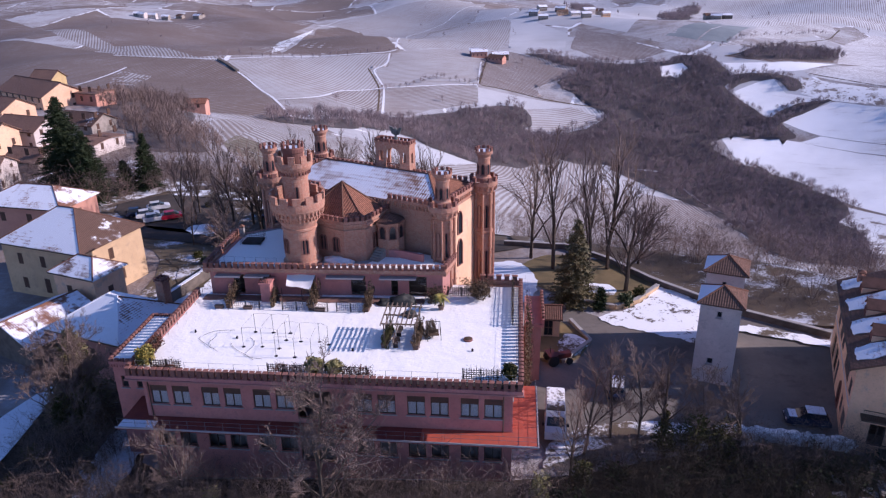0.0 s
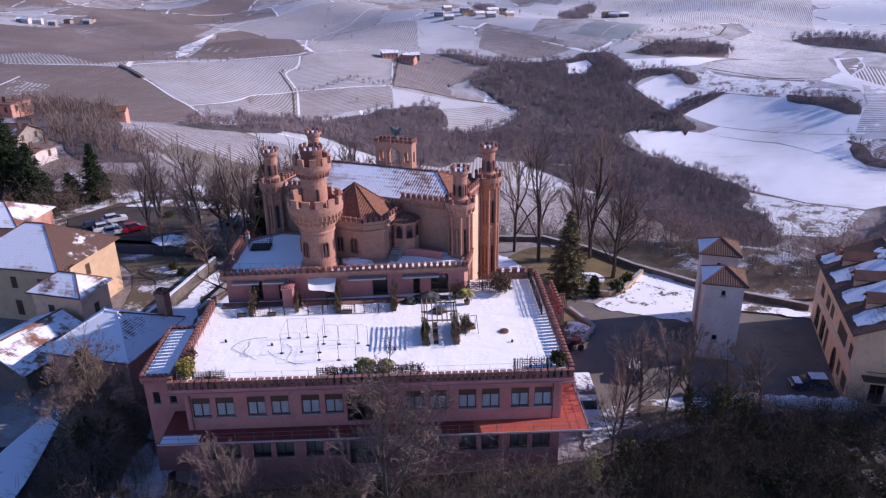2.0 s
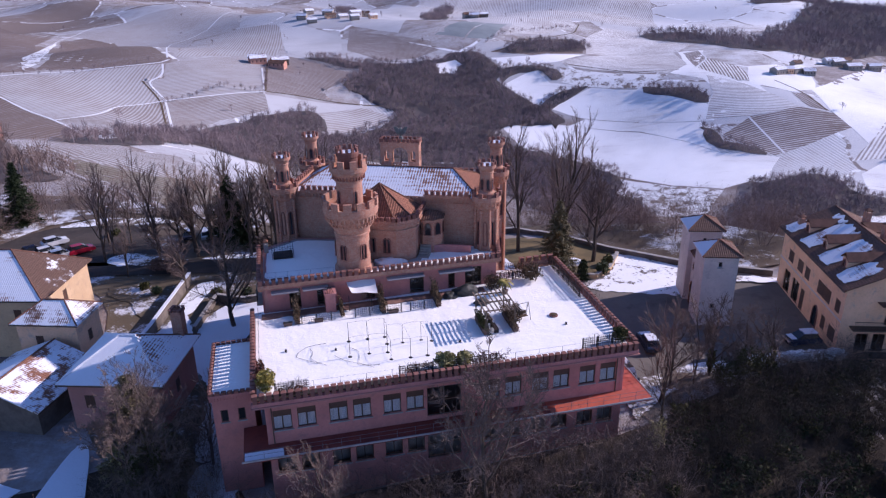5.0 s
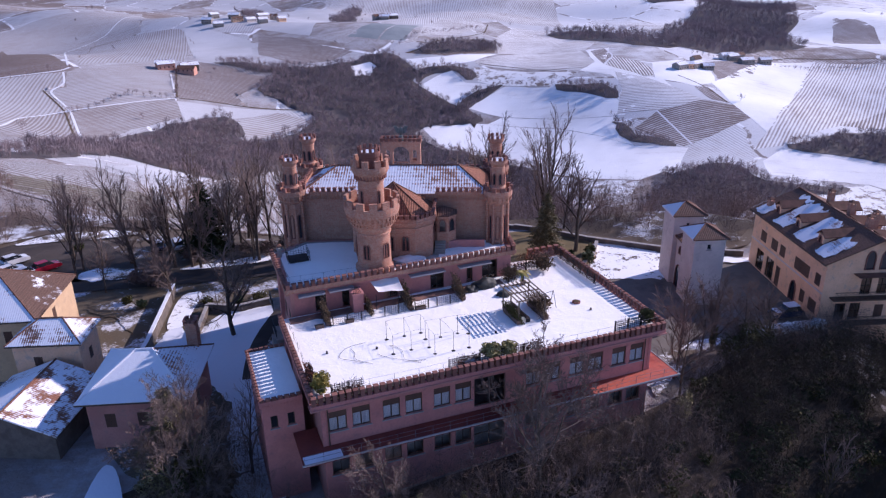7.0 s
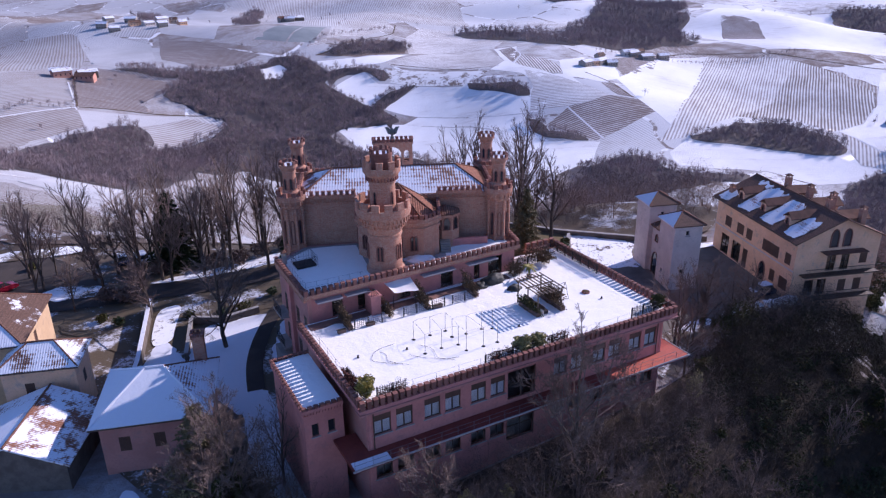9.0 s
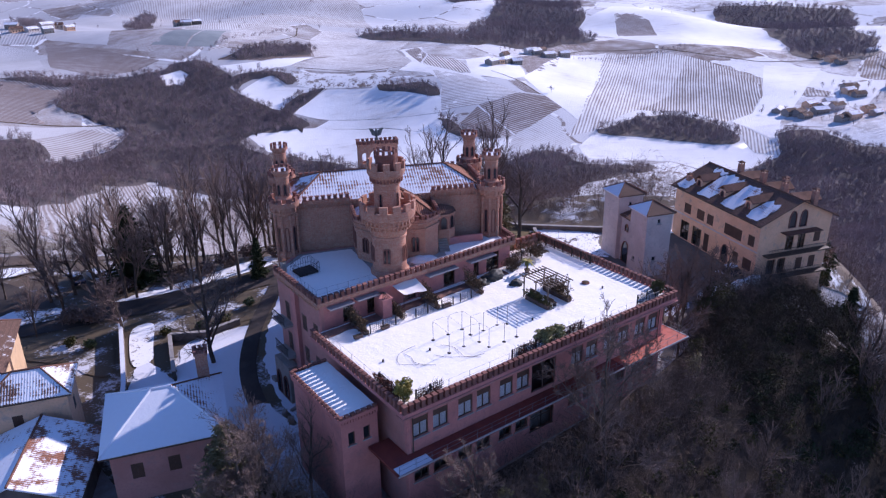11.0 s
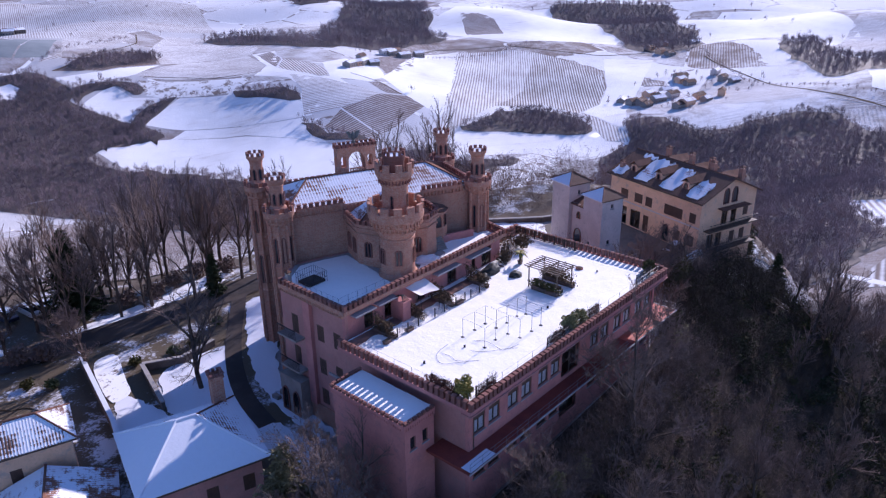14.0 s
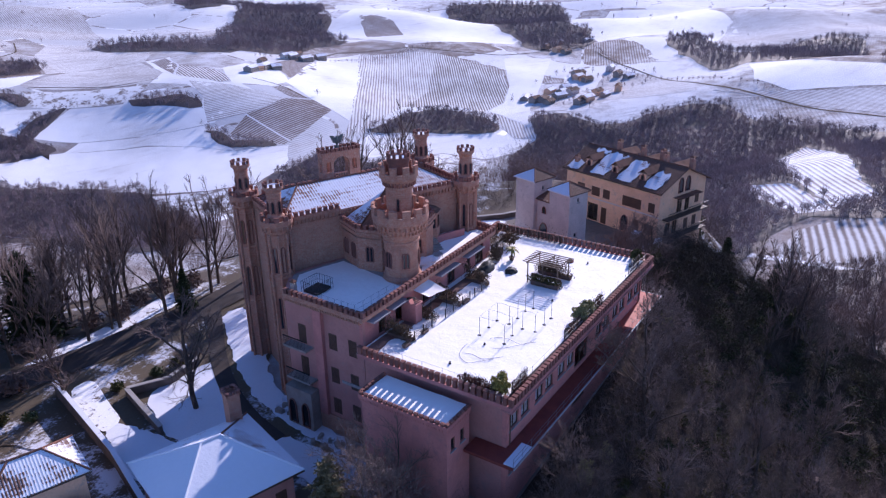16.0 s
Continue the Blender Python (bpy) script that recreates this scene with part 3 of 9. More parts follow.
def ground_mat():
    """Winter land: a patchwork of snowy meadows and bare vineyards, snow thinner to the west; rough grass and earth round the hilltop."""
    m, nt, s = nodes_of("winter_land")
    p = where(nt)
    sep = nt.nodes.new("ShaderNodeSeparateXYZ")
    nt.links.new(p, sep.inputs[0])
    big, mid, fine = noise_tex(nt, 0.006, 5, 0.6, p), noise_tex(nt, 0.05, 7, 0.66, p), noise_tex(nt, 0.7, 5, 0.65, p)
    # the patchwork of parcels
    flat = nt.nodes.new("ShaderNodeCombineXYZ")
    wob = maths(nt, "MULTIPLY", noise_tex(nt, 0.009, 3, 0.5, p), 42.0)
    nt.links.new(maths(nt, "ADD", sep.outputs[0], wob), flat.inputs[0])
    nt.links.new(maths(nt, "SUBTRACT", maths(nt, "MULTIPLY", sep.outputs[1], 0.8), wob), flat.inputs[1])
    cells, edge = nt.nodes.new("ShaderNodeTexVoronoi"), nt.nodes.new("ShaderNodeTexVoronoi")
    edge.feature = "DISTANCE_TO_EDGE"
    for v in (cells, edge):
        v.voronoi_dimensions = "2D"
        v.inputs["Scale"].default_value = 0.0105
        nt.links.new(flat.outputs[0], v.inputs["Vector"])
    rgb = nt.nodes.new("ShaderNodeSeparateColor")
    nt.links.new(cells.outputs["Color"], rgb.inputs[0])
    ang = maths(nt, "MULTIPLY", rgb.outputs[0], math.pi)
    u = maths(nt, "ADD", maths(nt, "MULTIPLY", sep.outputs[0], maths(nt, "SINE", ang)), maths(nt, "MULTIPLY", sep.outputs[1], maths(nt, "COSINE", ang)))
    rows = maths(nt, "SINE", maths(nt, "MULTIPLY", maths(nt, "ADD", u, maths(nt, "MULTIPLY", mid, 3.0)), 2 * math.pi / 3.0))
    vines = ramp(nt, rgb.outputs[1], 0.45, 0.55)
    away = ramp(nt, sep.outputs[1], 240, 330)
    bare_parcel = maths(nt, "MULTIPLY", ramp(nt, rgb.outputs[2], 0.2, 0.9), 0.16)
    earth = mix(nt, fine, (0.14, 0.108, 0.092), (0.27, 0.215, 0.19))
    k = maths(nt, "ADD", maths(nt, "MULTIPLY", big, 0.4), maths(nt, "ADD", maths(nt, "MULTIPLY", mid, 0.42), maths(nt, "MULTIPLY", fine, 0.22)))
    k = maths(nt, "ADD", k, maths(nt, "MULTIPLY", away, maths(nt, "ADD", bare_parcel, maths(nt, "MULTIPLY", vines, maths(nt, "MULTIPLY", rows, 0.05)))))
    west = ramp(nt, sep.outputs[0], 80, -260)
    near = ramp(nt, sep.outputs[1], 330, 90)
    lim = maths(nt, "ADD", maths(nt, "MULTIPLY", west, -0.13), maths(nt, "ADD", maths(nt, "MULTIPLY", near, -0.15), 0.66))
    bare = ramp(nt, maths(nt, "SUBTRACT", k, lim), -0.12, 0.12)
    # eastern snow tint also brightened in colour for looking towards the sun
    deep = maths(nt, "SUBTRACT", sep.outputs[0], maths(nt, "MULTIPLY", maths(nt, "MAXIMUM", maths(nt, "SUBTRACT", sep.outputs[1], 640.0), 0.0), 0.4))
    col = mix(nt, bare, mix(nt, ramp(nt, deep, 150, 600), mix(nt, mid, (0.37, 0.365, 0.38), (0.52, 0.52, 0.54)), mix(nt, mid, (0.68, 0.68, 0.7), (0.79, 0.79, 0.8))), earth)
    lane = maths(nt, "MULTIPLY", ramp(nt, edge.outputs["Distance"], 0.022, 0.012), away)
    col = mix(nt, maths(nt, "MULTIPLY", lane, 0.8), col, mix(nt, ramp(nt, mid, 0.45, 0.55), (0.16, 0.12, 0.1), (0.84, 0.85, 0.88)))
    nt.links.new(col, s.inputs["Base Color"])
    s.inputs["Roughness"].default_value = 0.9
    s.inputs["Specular IOR Level"].default_value = 0.05
    bump(nt, s, maths(nt, "ADD", maths(nt, "ADD", mid, fine), maths(nt, "MULTIPLY", maths(nt, "MULTIPLY", rows, vines), 0.3)), 0.6, 0.5)
    return m


GX, GY = steps(-4400, 4400, -130, 130, 2.5, 9), steps(-2500, 4600, -20, 200, 2.5, 9)
GZ = ground_z(*np.meshgrid(GX, GY))
me = grid_mesh("ground", GX, GY)
ground = part_of("ground", me, ground_mat(), smooth=True)
tagged(ground, "rolling winter farmland under thin patchy snow", "ground", kind="structure")


def inside(poly, x, y):
    r = np.zeros(np.shape(x), bool)
    for (a, b), (c, d) in zip(poly, poly[1:] + poly[:1]):
        if b != d:
            r ^= ((b > y) != (d > y)) & (x < (c - a) * (y - b) / (d - b) + a)
    return r


def clip_cell(poly, x0, x1, y0, y1):
    for ax, lim, sign in ((0, x0, 1), (0, x1, -1), (1, y0, 1), (1, y1, -1)):
        out = []
        for p, q in zip(poly, poly[1:] + poly[:1]):
            dp, dq = (p[ax] - lim) * sign, (q[ax] - lim) * sign
            if dp >= 0:
                out.append(p)
            if (dp >= 0) != (dq >= 0):
                t = dp / (dp - dq)
                out.append((p[0] + t * (q[0] - p[0]), p[1] + t * (q[1] - p[1])))
        poly = out
        if len(poly) < 3:
            return []
    return poly


def draped(name, poly, lift, material, cell=0.0, lump=0.0):
    """A sheet laid over the land inside a plan outline, heaped up unevenly by lump."""
    poly = [tuple(map(float, p)) for p in poly]
    xs, ys = [p[0] for p in poly], [p[1] for p in poly]
    ext = max(max(xs) - min(xs), max(ys) - min(ys))
    c = cell or max(1.5, min(13, ext / 34), ext / 60)
    verts, faces, full = [], [], []
    for i in range(int((max(xs) - min(xs)) / c) + 1):
        for j in range(int((max(ys) - min(ys)) / c) + 1):
            x0, y0 = min(xs) + i * c, min(ys) + j * c
            cut = clip_cell(poly, x0, x0 + c, y0, y0 + c)
            if cut:
                faces.append(list(range(len(verts), len(verts) + len(cut))))
                verts += cut
                k4 = len(cut) == 4 and abs(max(p[0] for p in cut) - min(p[0] for p in cut) - c) < 1e-6 and abs(max(p[1] for p in cut) - min(p[1] for p in cut) - c) < 1e-6
                full += [k4] * len(cut)
    v = np.array(verts)
    me = bpy.data.meshes.new(name)
    z = ground_z(v[:, 0], v[:, 1]) + lift
    if lump:
        edge = {(round(a[0], 2), round(a[1], 2)) for a, k4 in zip(verts, full) if not k4}
        z = z + np.array([0.0 if (round(a[0], 2), round(a[1], 2)) in edge else lump * max(0.25, 0.8 + 0.8 * noise.noise((a[0] / 9, a[1] / 9, 2.0)) + 0.5 * noise.noise((a[0] / 37, a[1] / 37, 5.0))) for a in verts])
    me.from_pydata(np.column_stack([v, z]), [], faces)
    bm = bmesh.new()
    bm.from_mesh(me)
    bmesh.ops.remove_doubles(bm, verts=bm.verts, dist=0.01)
    bm.to_mesh(me)
    bm.free()
    return part_of(name, me, material, smooth=lump > 0)


def laid(name, poly, lift, material):
    """A thin layer lying close on the land inside a plan outline, cut along the land's own facets."""
    poly = [tuple(map(float, p)) for p in poly]
    xs, ys = [p[0] for p in poly], [p[1] for p in poly]
    i0, i1 = max(0, np.searchsorted(GX, min(xs)) - 1), np.searchsorted(GX, max(xs))
    j0, j1 = max(0, np.searchsorted(GY, min(ys)) - 1), np.searchsorted(GY, max(ys))
    verts, faces = [], []
    for i in range(i0, i1):
        strip = clip_cell(poly, GX[i], GX[i + 1], GY[0], GY[-1])
        if not strip:
            continue
        lo, hi = min(p[1] for p in strip), max(p[1] for p in strip)
        for j in range(max(j0, np.searchsorted(GY, lo) - 1), min(j1, np.searchsorted(GY, hi))):
            cut = clip_cell(strip, GX[i], GX[i + 1], GY[j], GY[j + 1])
            if len(cut) < 3:
                continue
            faces.append(list(range(len(verts), len(verts) + len(cut))))
            for x, y in cut:
                u, v = (x - GX[i]) / (GX[i + 1] - GX[i]), (y - GY[j]) / (GY[j + 1] - GY[j])
                verts.append((x, y, (GZ[j, i] * (1 - u) + GZ[j, i + 1] * u) * (1 - v) + (GZ[j + 1, i] * (1 - u) + GZ[j + 1, i + 1] * u) * v + lift))
    me = bpy.data.meshes.new(name)
    me.from_pydata(verts, [], faces)
    bm = bmesh.new()
    bm.from_mesh(me)
    bmesh.ops.remove_doubles(bm, verts=bm.verts, dist=0.005)
    bmesh.ops.triangulate(bm, faces=bm.faces)
    bm.normal_update()
    for f in bm.faces:
        if f.normal.z < 0:
            f.normal_flip()
    bm.to_mesh(me)
    bm.free()
    return part_of(name, me, material, smooth=True)


def rounded(poly, times=2):
    """Cuts the corners of an outline."""
    for _ in range(times):
        out = []
        for p, q in zip(poly, poly[1:] + poly[:1]):
            out += [(p[0] * 0.8 + q[0] * 0.2, p[1] * 0.8 + q[1] * 0.2), (p[0] * 0.2 + q[0] * 0.8, p[1] * 0.2 + q[1] * 0.8)]
        poly = out
    return poly


def ragged(poly, step, size, seed):
    """An outline broken up into an uneven edge."""
    out = []
    for p, q in zip(poly, poly[1:] + poly[:1]):
        n = max(1, int(math.hypot(q[0] - p[0], q[1] - p[1]) / step))
        for i in range(n):
            x, y = p[0] + (q[0] - p[0]) * i / n, p[1] + (q[1] - p[1]) * i / n
            k = Vector((x / (3 * step), y / (3 * step), seed))
            out.append((x + size * (noise.noise(k) + 0.6 * noise.noise(k * 2.7)), y + size * (noise.noise(k + Vector((7, 3, 1))) + 0.6 * noise.noise(k * 2.7 + Vector((1, 9, 4))))))
    return out


FIELD_LOOK = {"thin": (0.64, (0.19, 0.15, 0.135), 2.6, 0.18), "brown": (0.76, (0.165, 0.125, 0.108), 2.6, 0.17),
              "striped": (0.54, (0.2, 0.165, 0.15), 2.6, 0.2), "bare": (0.72, (0.175, 0.132, 0.115), 2.6, 0.15), "green": (0.70, (0.155, 0.13, 0.098), 2.2, 0.16), "fine": (0.56, (0.22, 0.18, 0.165), 2.2, 0.16), "light": (0.47, (0.27, 0.23, 0.215), 2.6, 0.17)}
FIELD_LABEL = {"rough": "rough meadow with tufts showing through snow", "green": "brown-green grassy vineyard slope with little snow", "bare": "broad brown vineyard hill with traces of snow", "thin": "bare vineyard rows on hillside with thin snow", "brown": "brown bare vineyard slope with hardly any snow",
               "striped": "vineyard with dark rows standing out of snow", "fine": "snowy vineyard slope with close faint rows", "light": "vineyard under snow with faint brown rows",
               "snow": "open meadow under smooth unbroken white snow", "teal": "field covered with pale blue-green netting"}


def meadow_mat(name, tint, angle):
    """Meadow under snow: broad drifts, streaks where the wind thinned it, stems poking through."""
    m, nt, s = nodes_of(name)
    p = where(nt)
    sep, com = nt.nodes.new("ShaderNodeSeparateXYZ"), nt.nodes.new("ShaderNodeCombineXYZ")
    nt.links.new(p, sep.inputs[0])
    a = radians(angle)
    for k, (c, d, f) in enumerate(((math.cos(a), math.sin(a), 0.16), (-math.sin(a), math.cos(a), 1.0))):
        nt.links.new(maths(nt, "MULTIPLY", maths(nt, "ADD", maths(nt, "MULTIPLY", sep.outputs[0], c), maths(nt, "MULTIPLY", sep.outputs[1], d)), f), com.inputs[k])
    broad, streak, fine = noise_tex(nt, 0.013, 5, 0.6, p), noise_tex(nt, 0.16, 6, 0.72, com.outputs[0]), noise_tex(nt, 0.9, 4, 0.7, p)
    col = mix(nt, ramp(nt, broad, 0.35, 0.7), tint, tuple(v * 0.82 for v in tint))
    thin = maths(nt, "ADD", maths(nt, "MULTIPLY", streak, 0.7), maths(nt, "ADD", maths(nt, "MULTIPLY", broad, 0.35), maths(nt, "MULTIPLY", fine, 0.2)))
    col = mix(nt, maths(nt, "MULTIPLY", ramp(nt, thin, 0.66, 0.85), 0.6), col, (0.4, 0.36, 0.34))
    nt.links.new(col, s.inputs["Base Color"])
    s.inputs["Roughness"].default_value = 0.8
    s.inputs["Specular IOR Level"].default_value = 0.08
    bump(nt, s, maths(nt, "ADD", streak, fine), 0.5, 0.5)
    return m


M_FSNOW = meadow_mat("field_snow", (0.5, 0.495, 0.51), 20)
# brighter tint to the east stands in for glare towards the sun
M_FSNOWE = meadow_mat("sunward_field_snow", (0.86, 0.855, 0.86), -25)
M_TRACKSNOW = snow_mat("track_snow", 0.25, (0.3, 0.26, 0.23), 0.1, 0.6, (0.66, 0.66, 0.69))
M_FROUGH = snow_mat("tufted_field_snow", 0.5, (0.26, 0.21, 0.18), 0.09, 0.5, (0.74, 0.74, 0.75))
field_count = [0]


def field(name, look_, angle, poly):
    field_count[0] += 1
    deep = float(smooth01((sum(p[0] for p in poly) / len(poly) + 60 - 0.4 * max(0.0, sum(p[1] for p in poly) / len(poly) - 640)) / 460))        # paler to the south-east: thicker snow, and sunward glare put into the tint
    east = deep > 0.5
    if look_ in FIELD_LOOK:
        cover, earth, spacing, sharp = FIELD_LOOK[look_]
        lo, hi = ((0.38, 0.37, 0.385), (0.62, 0.61, 0.63)) if look_ in ("thin", "brown", "bare", "green") else ((0.4, 0.395, 0.405), (0.75, 0.745, 0.75))
        mm = row_mat("rows_" + look_, angle, tuple(a + (b - a) * deep for a, b in zip(lo, hi)), earth, cover, spacing, sharp)
    else:
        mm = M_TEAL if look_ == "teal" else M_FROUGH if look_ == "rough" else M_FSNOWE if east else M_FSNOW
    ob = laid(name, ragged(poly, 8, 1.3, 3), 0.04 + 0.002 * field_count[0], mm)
    tagged(ob, FIELD_LABEL[look_], "field", kind="structure")


def track(look_, width, pts, lift=0.95, name="farm_track", mat_=None, label="", cat="track"):
    """A track laid along a line of the plan."""
    line = []
    for p, q in zip(pts, pts[1:]):
        n = max(2, int(math.hypot(q[0] - p[0], q[1] - p[1]) / 6))
        line += [(p[0] + (q[0] - p[0]) * i / n, p[1] + (q[1] - p[1]) * i / n) for i in range(n)]
    line.append(pts[-1])
    for _ in range(3):
        line = [line[0]] + [tuple((a[k] + 2 * b[k] + c[k]) / 4 for k in (0, 1)) for a, b, c in zip(line, line[1:], line[2:])] + [line[-1]]
    l = np.array(line, float)
    d = np.gradient(l, axis=0)
    d /= np.linalg.norm(d, axis=1)[:, None] + 1e-9
    n = np.stack([-d[:, 1], d[:, 0]], 1) * width / 2 * ((0.42 if look_ == "dark" else 0.4) if name == "farm_track" else 1.0)
    if name == "farm_track":
        ob = laid(name, [tuple(p) for p in l + n] + [tuple(p) for p in (l - n)[::-1]], 0.2, M_TRACKSNOW if look_ == "snow" else M_EARTH)
    else:
        v = np.concatenate([l + n, l - n])
        z = ground_z(v[:, 0], v[:, 1]) + lift
        k = len(l)
        me = bpy.data.meshes.new(name)
        me.from_pydata(np.column_stack([v, z]), [], [(i, i + 1, k + i + 1, k + i) for i in range(k - 1)])
        ob = part_of(name, me, mat_)
    tagged(ob, label or ("farm track white with snow between vineyards" if look_ == "snow" else "dark muddy farm lane along field edge"), cat, kind="structure")


field("vineyard", "light", 70, [(175, 830), (250, 1340), (440, 1340), (560, 1080), (450, 850), (360, 917), (250, 815)])
field("vineyard", "bare", 164, [(-1010, 1186), (-580, 868), (-549, 942), (-520, 959), (-447, 951), (-460, 1062), (-526, 1356), (-497, 1394), (-392, 1198), (-272, 1021), (-265, 890), (-210, 650), (-194, 612), (-243, 555), (-279, 585), (-377, 676), (-445, 748), (-473, 705), (-733, 852)])
field("vineyard", "brown", -90, [(-717, 832), (-464, 690), (-383, 648), (-302, 547), (-224, 546), (-182, 493), (-141, 416), (-104, 333), (-130, 280), (-161, 280), (-234, 338), (-495, 563)])
field("vineyard", "striped", -73, [(-266, 476), (-237, 466), (-219, 407), (-235, 406)])
field("vineyard", "striped", -62, [(-572, 867), (-452, 760), (-377, 681), (-354, 697), (-274, 585), (-242, 553), (-304, 552), (-386, 662), (-465, 730)])
field("vineyard", "brown", 34, [(-196, 617), (-199, 673), (-256, 962), (-236, 1003), (-199, 968), (-105, 656), (-113, 644), (-150, 630)])
field("snow_field", "rough", 0, [(-203, 611), (-247, 773), (-259, 972), (-245, 864), (-201, 652)])
field("vineyard", "light", 83, [(-217, 540), (-167, 620), (-108, 642), (-105, 610), (-118, 599), (-100, 561), (-127, 527), (-134, 399), (-186, 504)])
field("vineyard", "fine", 88, [(-133, 395), (-127, 525), (-100, 559), (-89, 477), (-104, 333)])
field("vineyard", "light", 29, [(-106, 643), (-36, 723), (-28, 606), (-92, 566), (-99, 562), (-117, 601), (-104, 609)])
field("vineyard", "fine", 42, [(-99, 560), (-28, 605), (-28, 569), (-62, 533), (-87, 484)])
field("vineyard", "thin", -24, [(-29, 608), (-25, 684), (-12, 718), (7, 706), (55, 663), (36, 646), (16, 623), (23, 609)])
field("vineyard", "striped", -76, [(7, 710), (15, 712), (58, 680), (55, 663), (35, 673)])
field("snow_field", "snow", 0, [(-30, 599), (23, 604), (69, 607), (41, 599), (-26, 562)])
field("vineyard", "light", 34, [(10, 578), (46, 602), (72, 591), (54, 574), (22, 544), (7, 524)])
field("vineyard", "thin", -43, [(53, 740), (67, 836), (96, 786), (118, 740), (140, 715), (113, 701), (77, 698)])
field("vineyard", "light", 86, [(-99, 666), (-105, 925), (-51, 946), (-9, 913), (1, 831), (-17, 716), (-34, 724)])
field("vineyard", "light", 50, [(-272, 1021), (-180, 1137), (-97, 1163), (-49, 1234), (-52, 955), (-107, 942), (-100, 673), (-200, 975)])
field("snow_field", "snow", 0, [(-6, 919), (24, 878), (55, 812), (48, 743), (10, 713), (-7, 733)])
field("snow_field", "snow", 0, [(71, 849), (148, 1236), (210, 1360), (244, 1191), (112, 780)])
field("vineyard", "light", 10, [(106, 775), (161, 775), (248, 1075), (155, 744), (138, 735)])
field("greenhouse_field", "teal", 0, [(145, 752), (188, 804), (212, 797), (170, 733)])
field("greenhouse_field", "teal", 0, [(172, 732), (214, 798), (238, 801), (196, 723)])
field("vineyard", "light", 20, [(249, 814), (361, 917), (338, 838), (268, 768), (185, 716), (207, 719)])
field("vineyard", "brown", 22, [(188, 697), (223, 712), (279, 752), (306, 748), (281, 691), (226, 685)])
field("vineyard", "light", 1, [(313, 764), (384, 858), (415, 834), (431, 730), (379, 681), (326, 692), (284, 690)])
field("snow_field", "snow", 0, [(185, 686), (226, 684), (281, 687), (248, 668), (209, 667), (188, 667)])
field("vineyard", "light", -29, [(247, 668), (308, 691), (374, 682), (354, 621), (326, 603), (299, 623), (250, 658)])
field("snow_field", "rough", 0, [(243, 657), (298, 619), (324, 599), (295, 586), (250, 617), (235, 631)])
field("snow_field", "snow", 0, [(379, 681), (404, 673), (356, 604), (362, 552), (374, 543), (366, 495), (333, 502), (316, 511), (323, 531), (338, 548), (342, 572), (326, 601), (354, 621)])
field("vineyard", "thin", 33, [(379, 670), (398, 674), (386, 639), (355, 607)])
field("vineyard", "striped", -114, [(353, 601), (384, 634), (388, 593), (378, 549), (363, 554)])
field("snow_field", "snow", 0, [(179, 641), (220, 658), (225, 634), (245, 622), (199, 599), (178, 615)])
field("snow_field", "snow", 0, [(210, 596), (254, 613), (295, 582), (321, 537), (322, 522), (313, 505), (283, 526), (232, 570)])
field("snow_field", "snow", 0, [(161, 575), (191, 577), (216, 564), (260, 525), (279, 490), (291, 458), (322, 435), (295, 410), (257, 402), (232, 424), (210, 462), (182, 509), (165, 540)])
field("snow_field", "snow", 0, [(216, 564), (232, 569), (283, 525), (306, 508), (298, 490), (291, 459), (279, 491), (261, 526)])
field("snow_field", "rough", 0, [(205, 461), (231, 423), (256, 400), (224, 370), (186, 378), (194, 425)])
field("vineyard", "thin", 2, [(307, 483), (336, 493), (328, 440), (320, 438)])
field("vineyard", "thin", -5, [(337, 494), (380, 490), (399, 475), (397, 455), (350, 443), (329, 439)])
field("vineyard", "light", -29, [(349, 577), (364, 543), (379, 490), (337, 495), (308, 510), (331, 539)])
field("vineyard", "thin", -82, [(387, 516), (399, 513), (397, 480), (385, 489)])
field("snow_field", "snow", 0, [(397, 590), (428, 593), (449, 571), (416, 521), (389, 517), (368, 544)])
field("vineyard", "thin", 13, [(461, 585), (545, 607), (477, 544), (429, 536)])
field("snow_field", "snow", 0, [(411, 521), (542, 602), (604, 592), (464, 478), (394, 432), (397, 454), (398, 479)])
field("vineyard", "light", -143, [(596, 588), (649, 546), (658, 520), (539, 453), (469, 433), (394, 414), (366, 416), (403, 439), (484, 498)])
field("vineyard", "striped", -143, [(658, 520), (659, 490), (634, 417), (607, 397), (556, 375), (517, 374), (521, 414), (471, 434), (539, 453)])
field("vineyard", "light", -143, [(523, 371), (498, 312), (484, 295), (475, 319), (488, 337)])
field("snow_field", "snow", 0, [(361, 400), (388, 410), (416, 390), (474, 340), (486, 336), (474, 318), (484, 293), (446, 305), (423, 316), (411, 350), (349, 380)])
field("snow_field", "rough", 0, [(297, 340), (362, 354), (410, 350), (421, 315), (330, 250), (250, 260)])
field("snow_field", "snow", 0, [(701, 454), (745, 414), (581, 352), (550, 342), (501, 314), (524, 372), (557, 374), (608, 396), (636, 415)])
field("snow_field", "snow", 0, [(705, 735), (780, 759), (1080, 925), (1129, 820), (838, 509), (801, 495), (727, 529), (671, 571), (677, 638), (685, 704)])
field("vineyard", "thin", -107, [(770, 731), (787, 706), (771, 668), (725, 617), (689, 648)])
field("snow_field", "snow", 0, [(733, 188), (677, 103), (678, 50), (628, 46), (608, 126), (633, 161)])
field("vineyard", "light", -70, [(730, 334), (675, 241), (609, 203), (585, 276), (633, 313)])
field("vineyard", "light", -112, [(608, 191), (606, 125), (621, 45), (556, 40), (574, 98), (596, 150)])
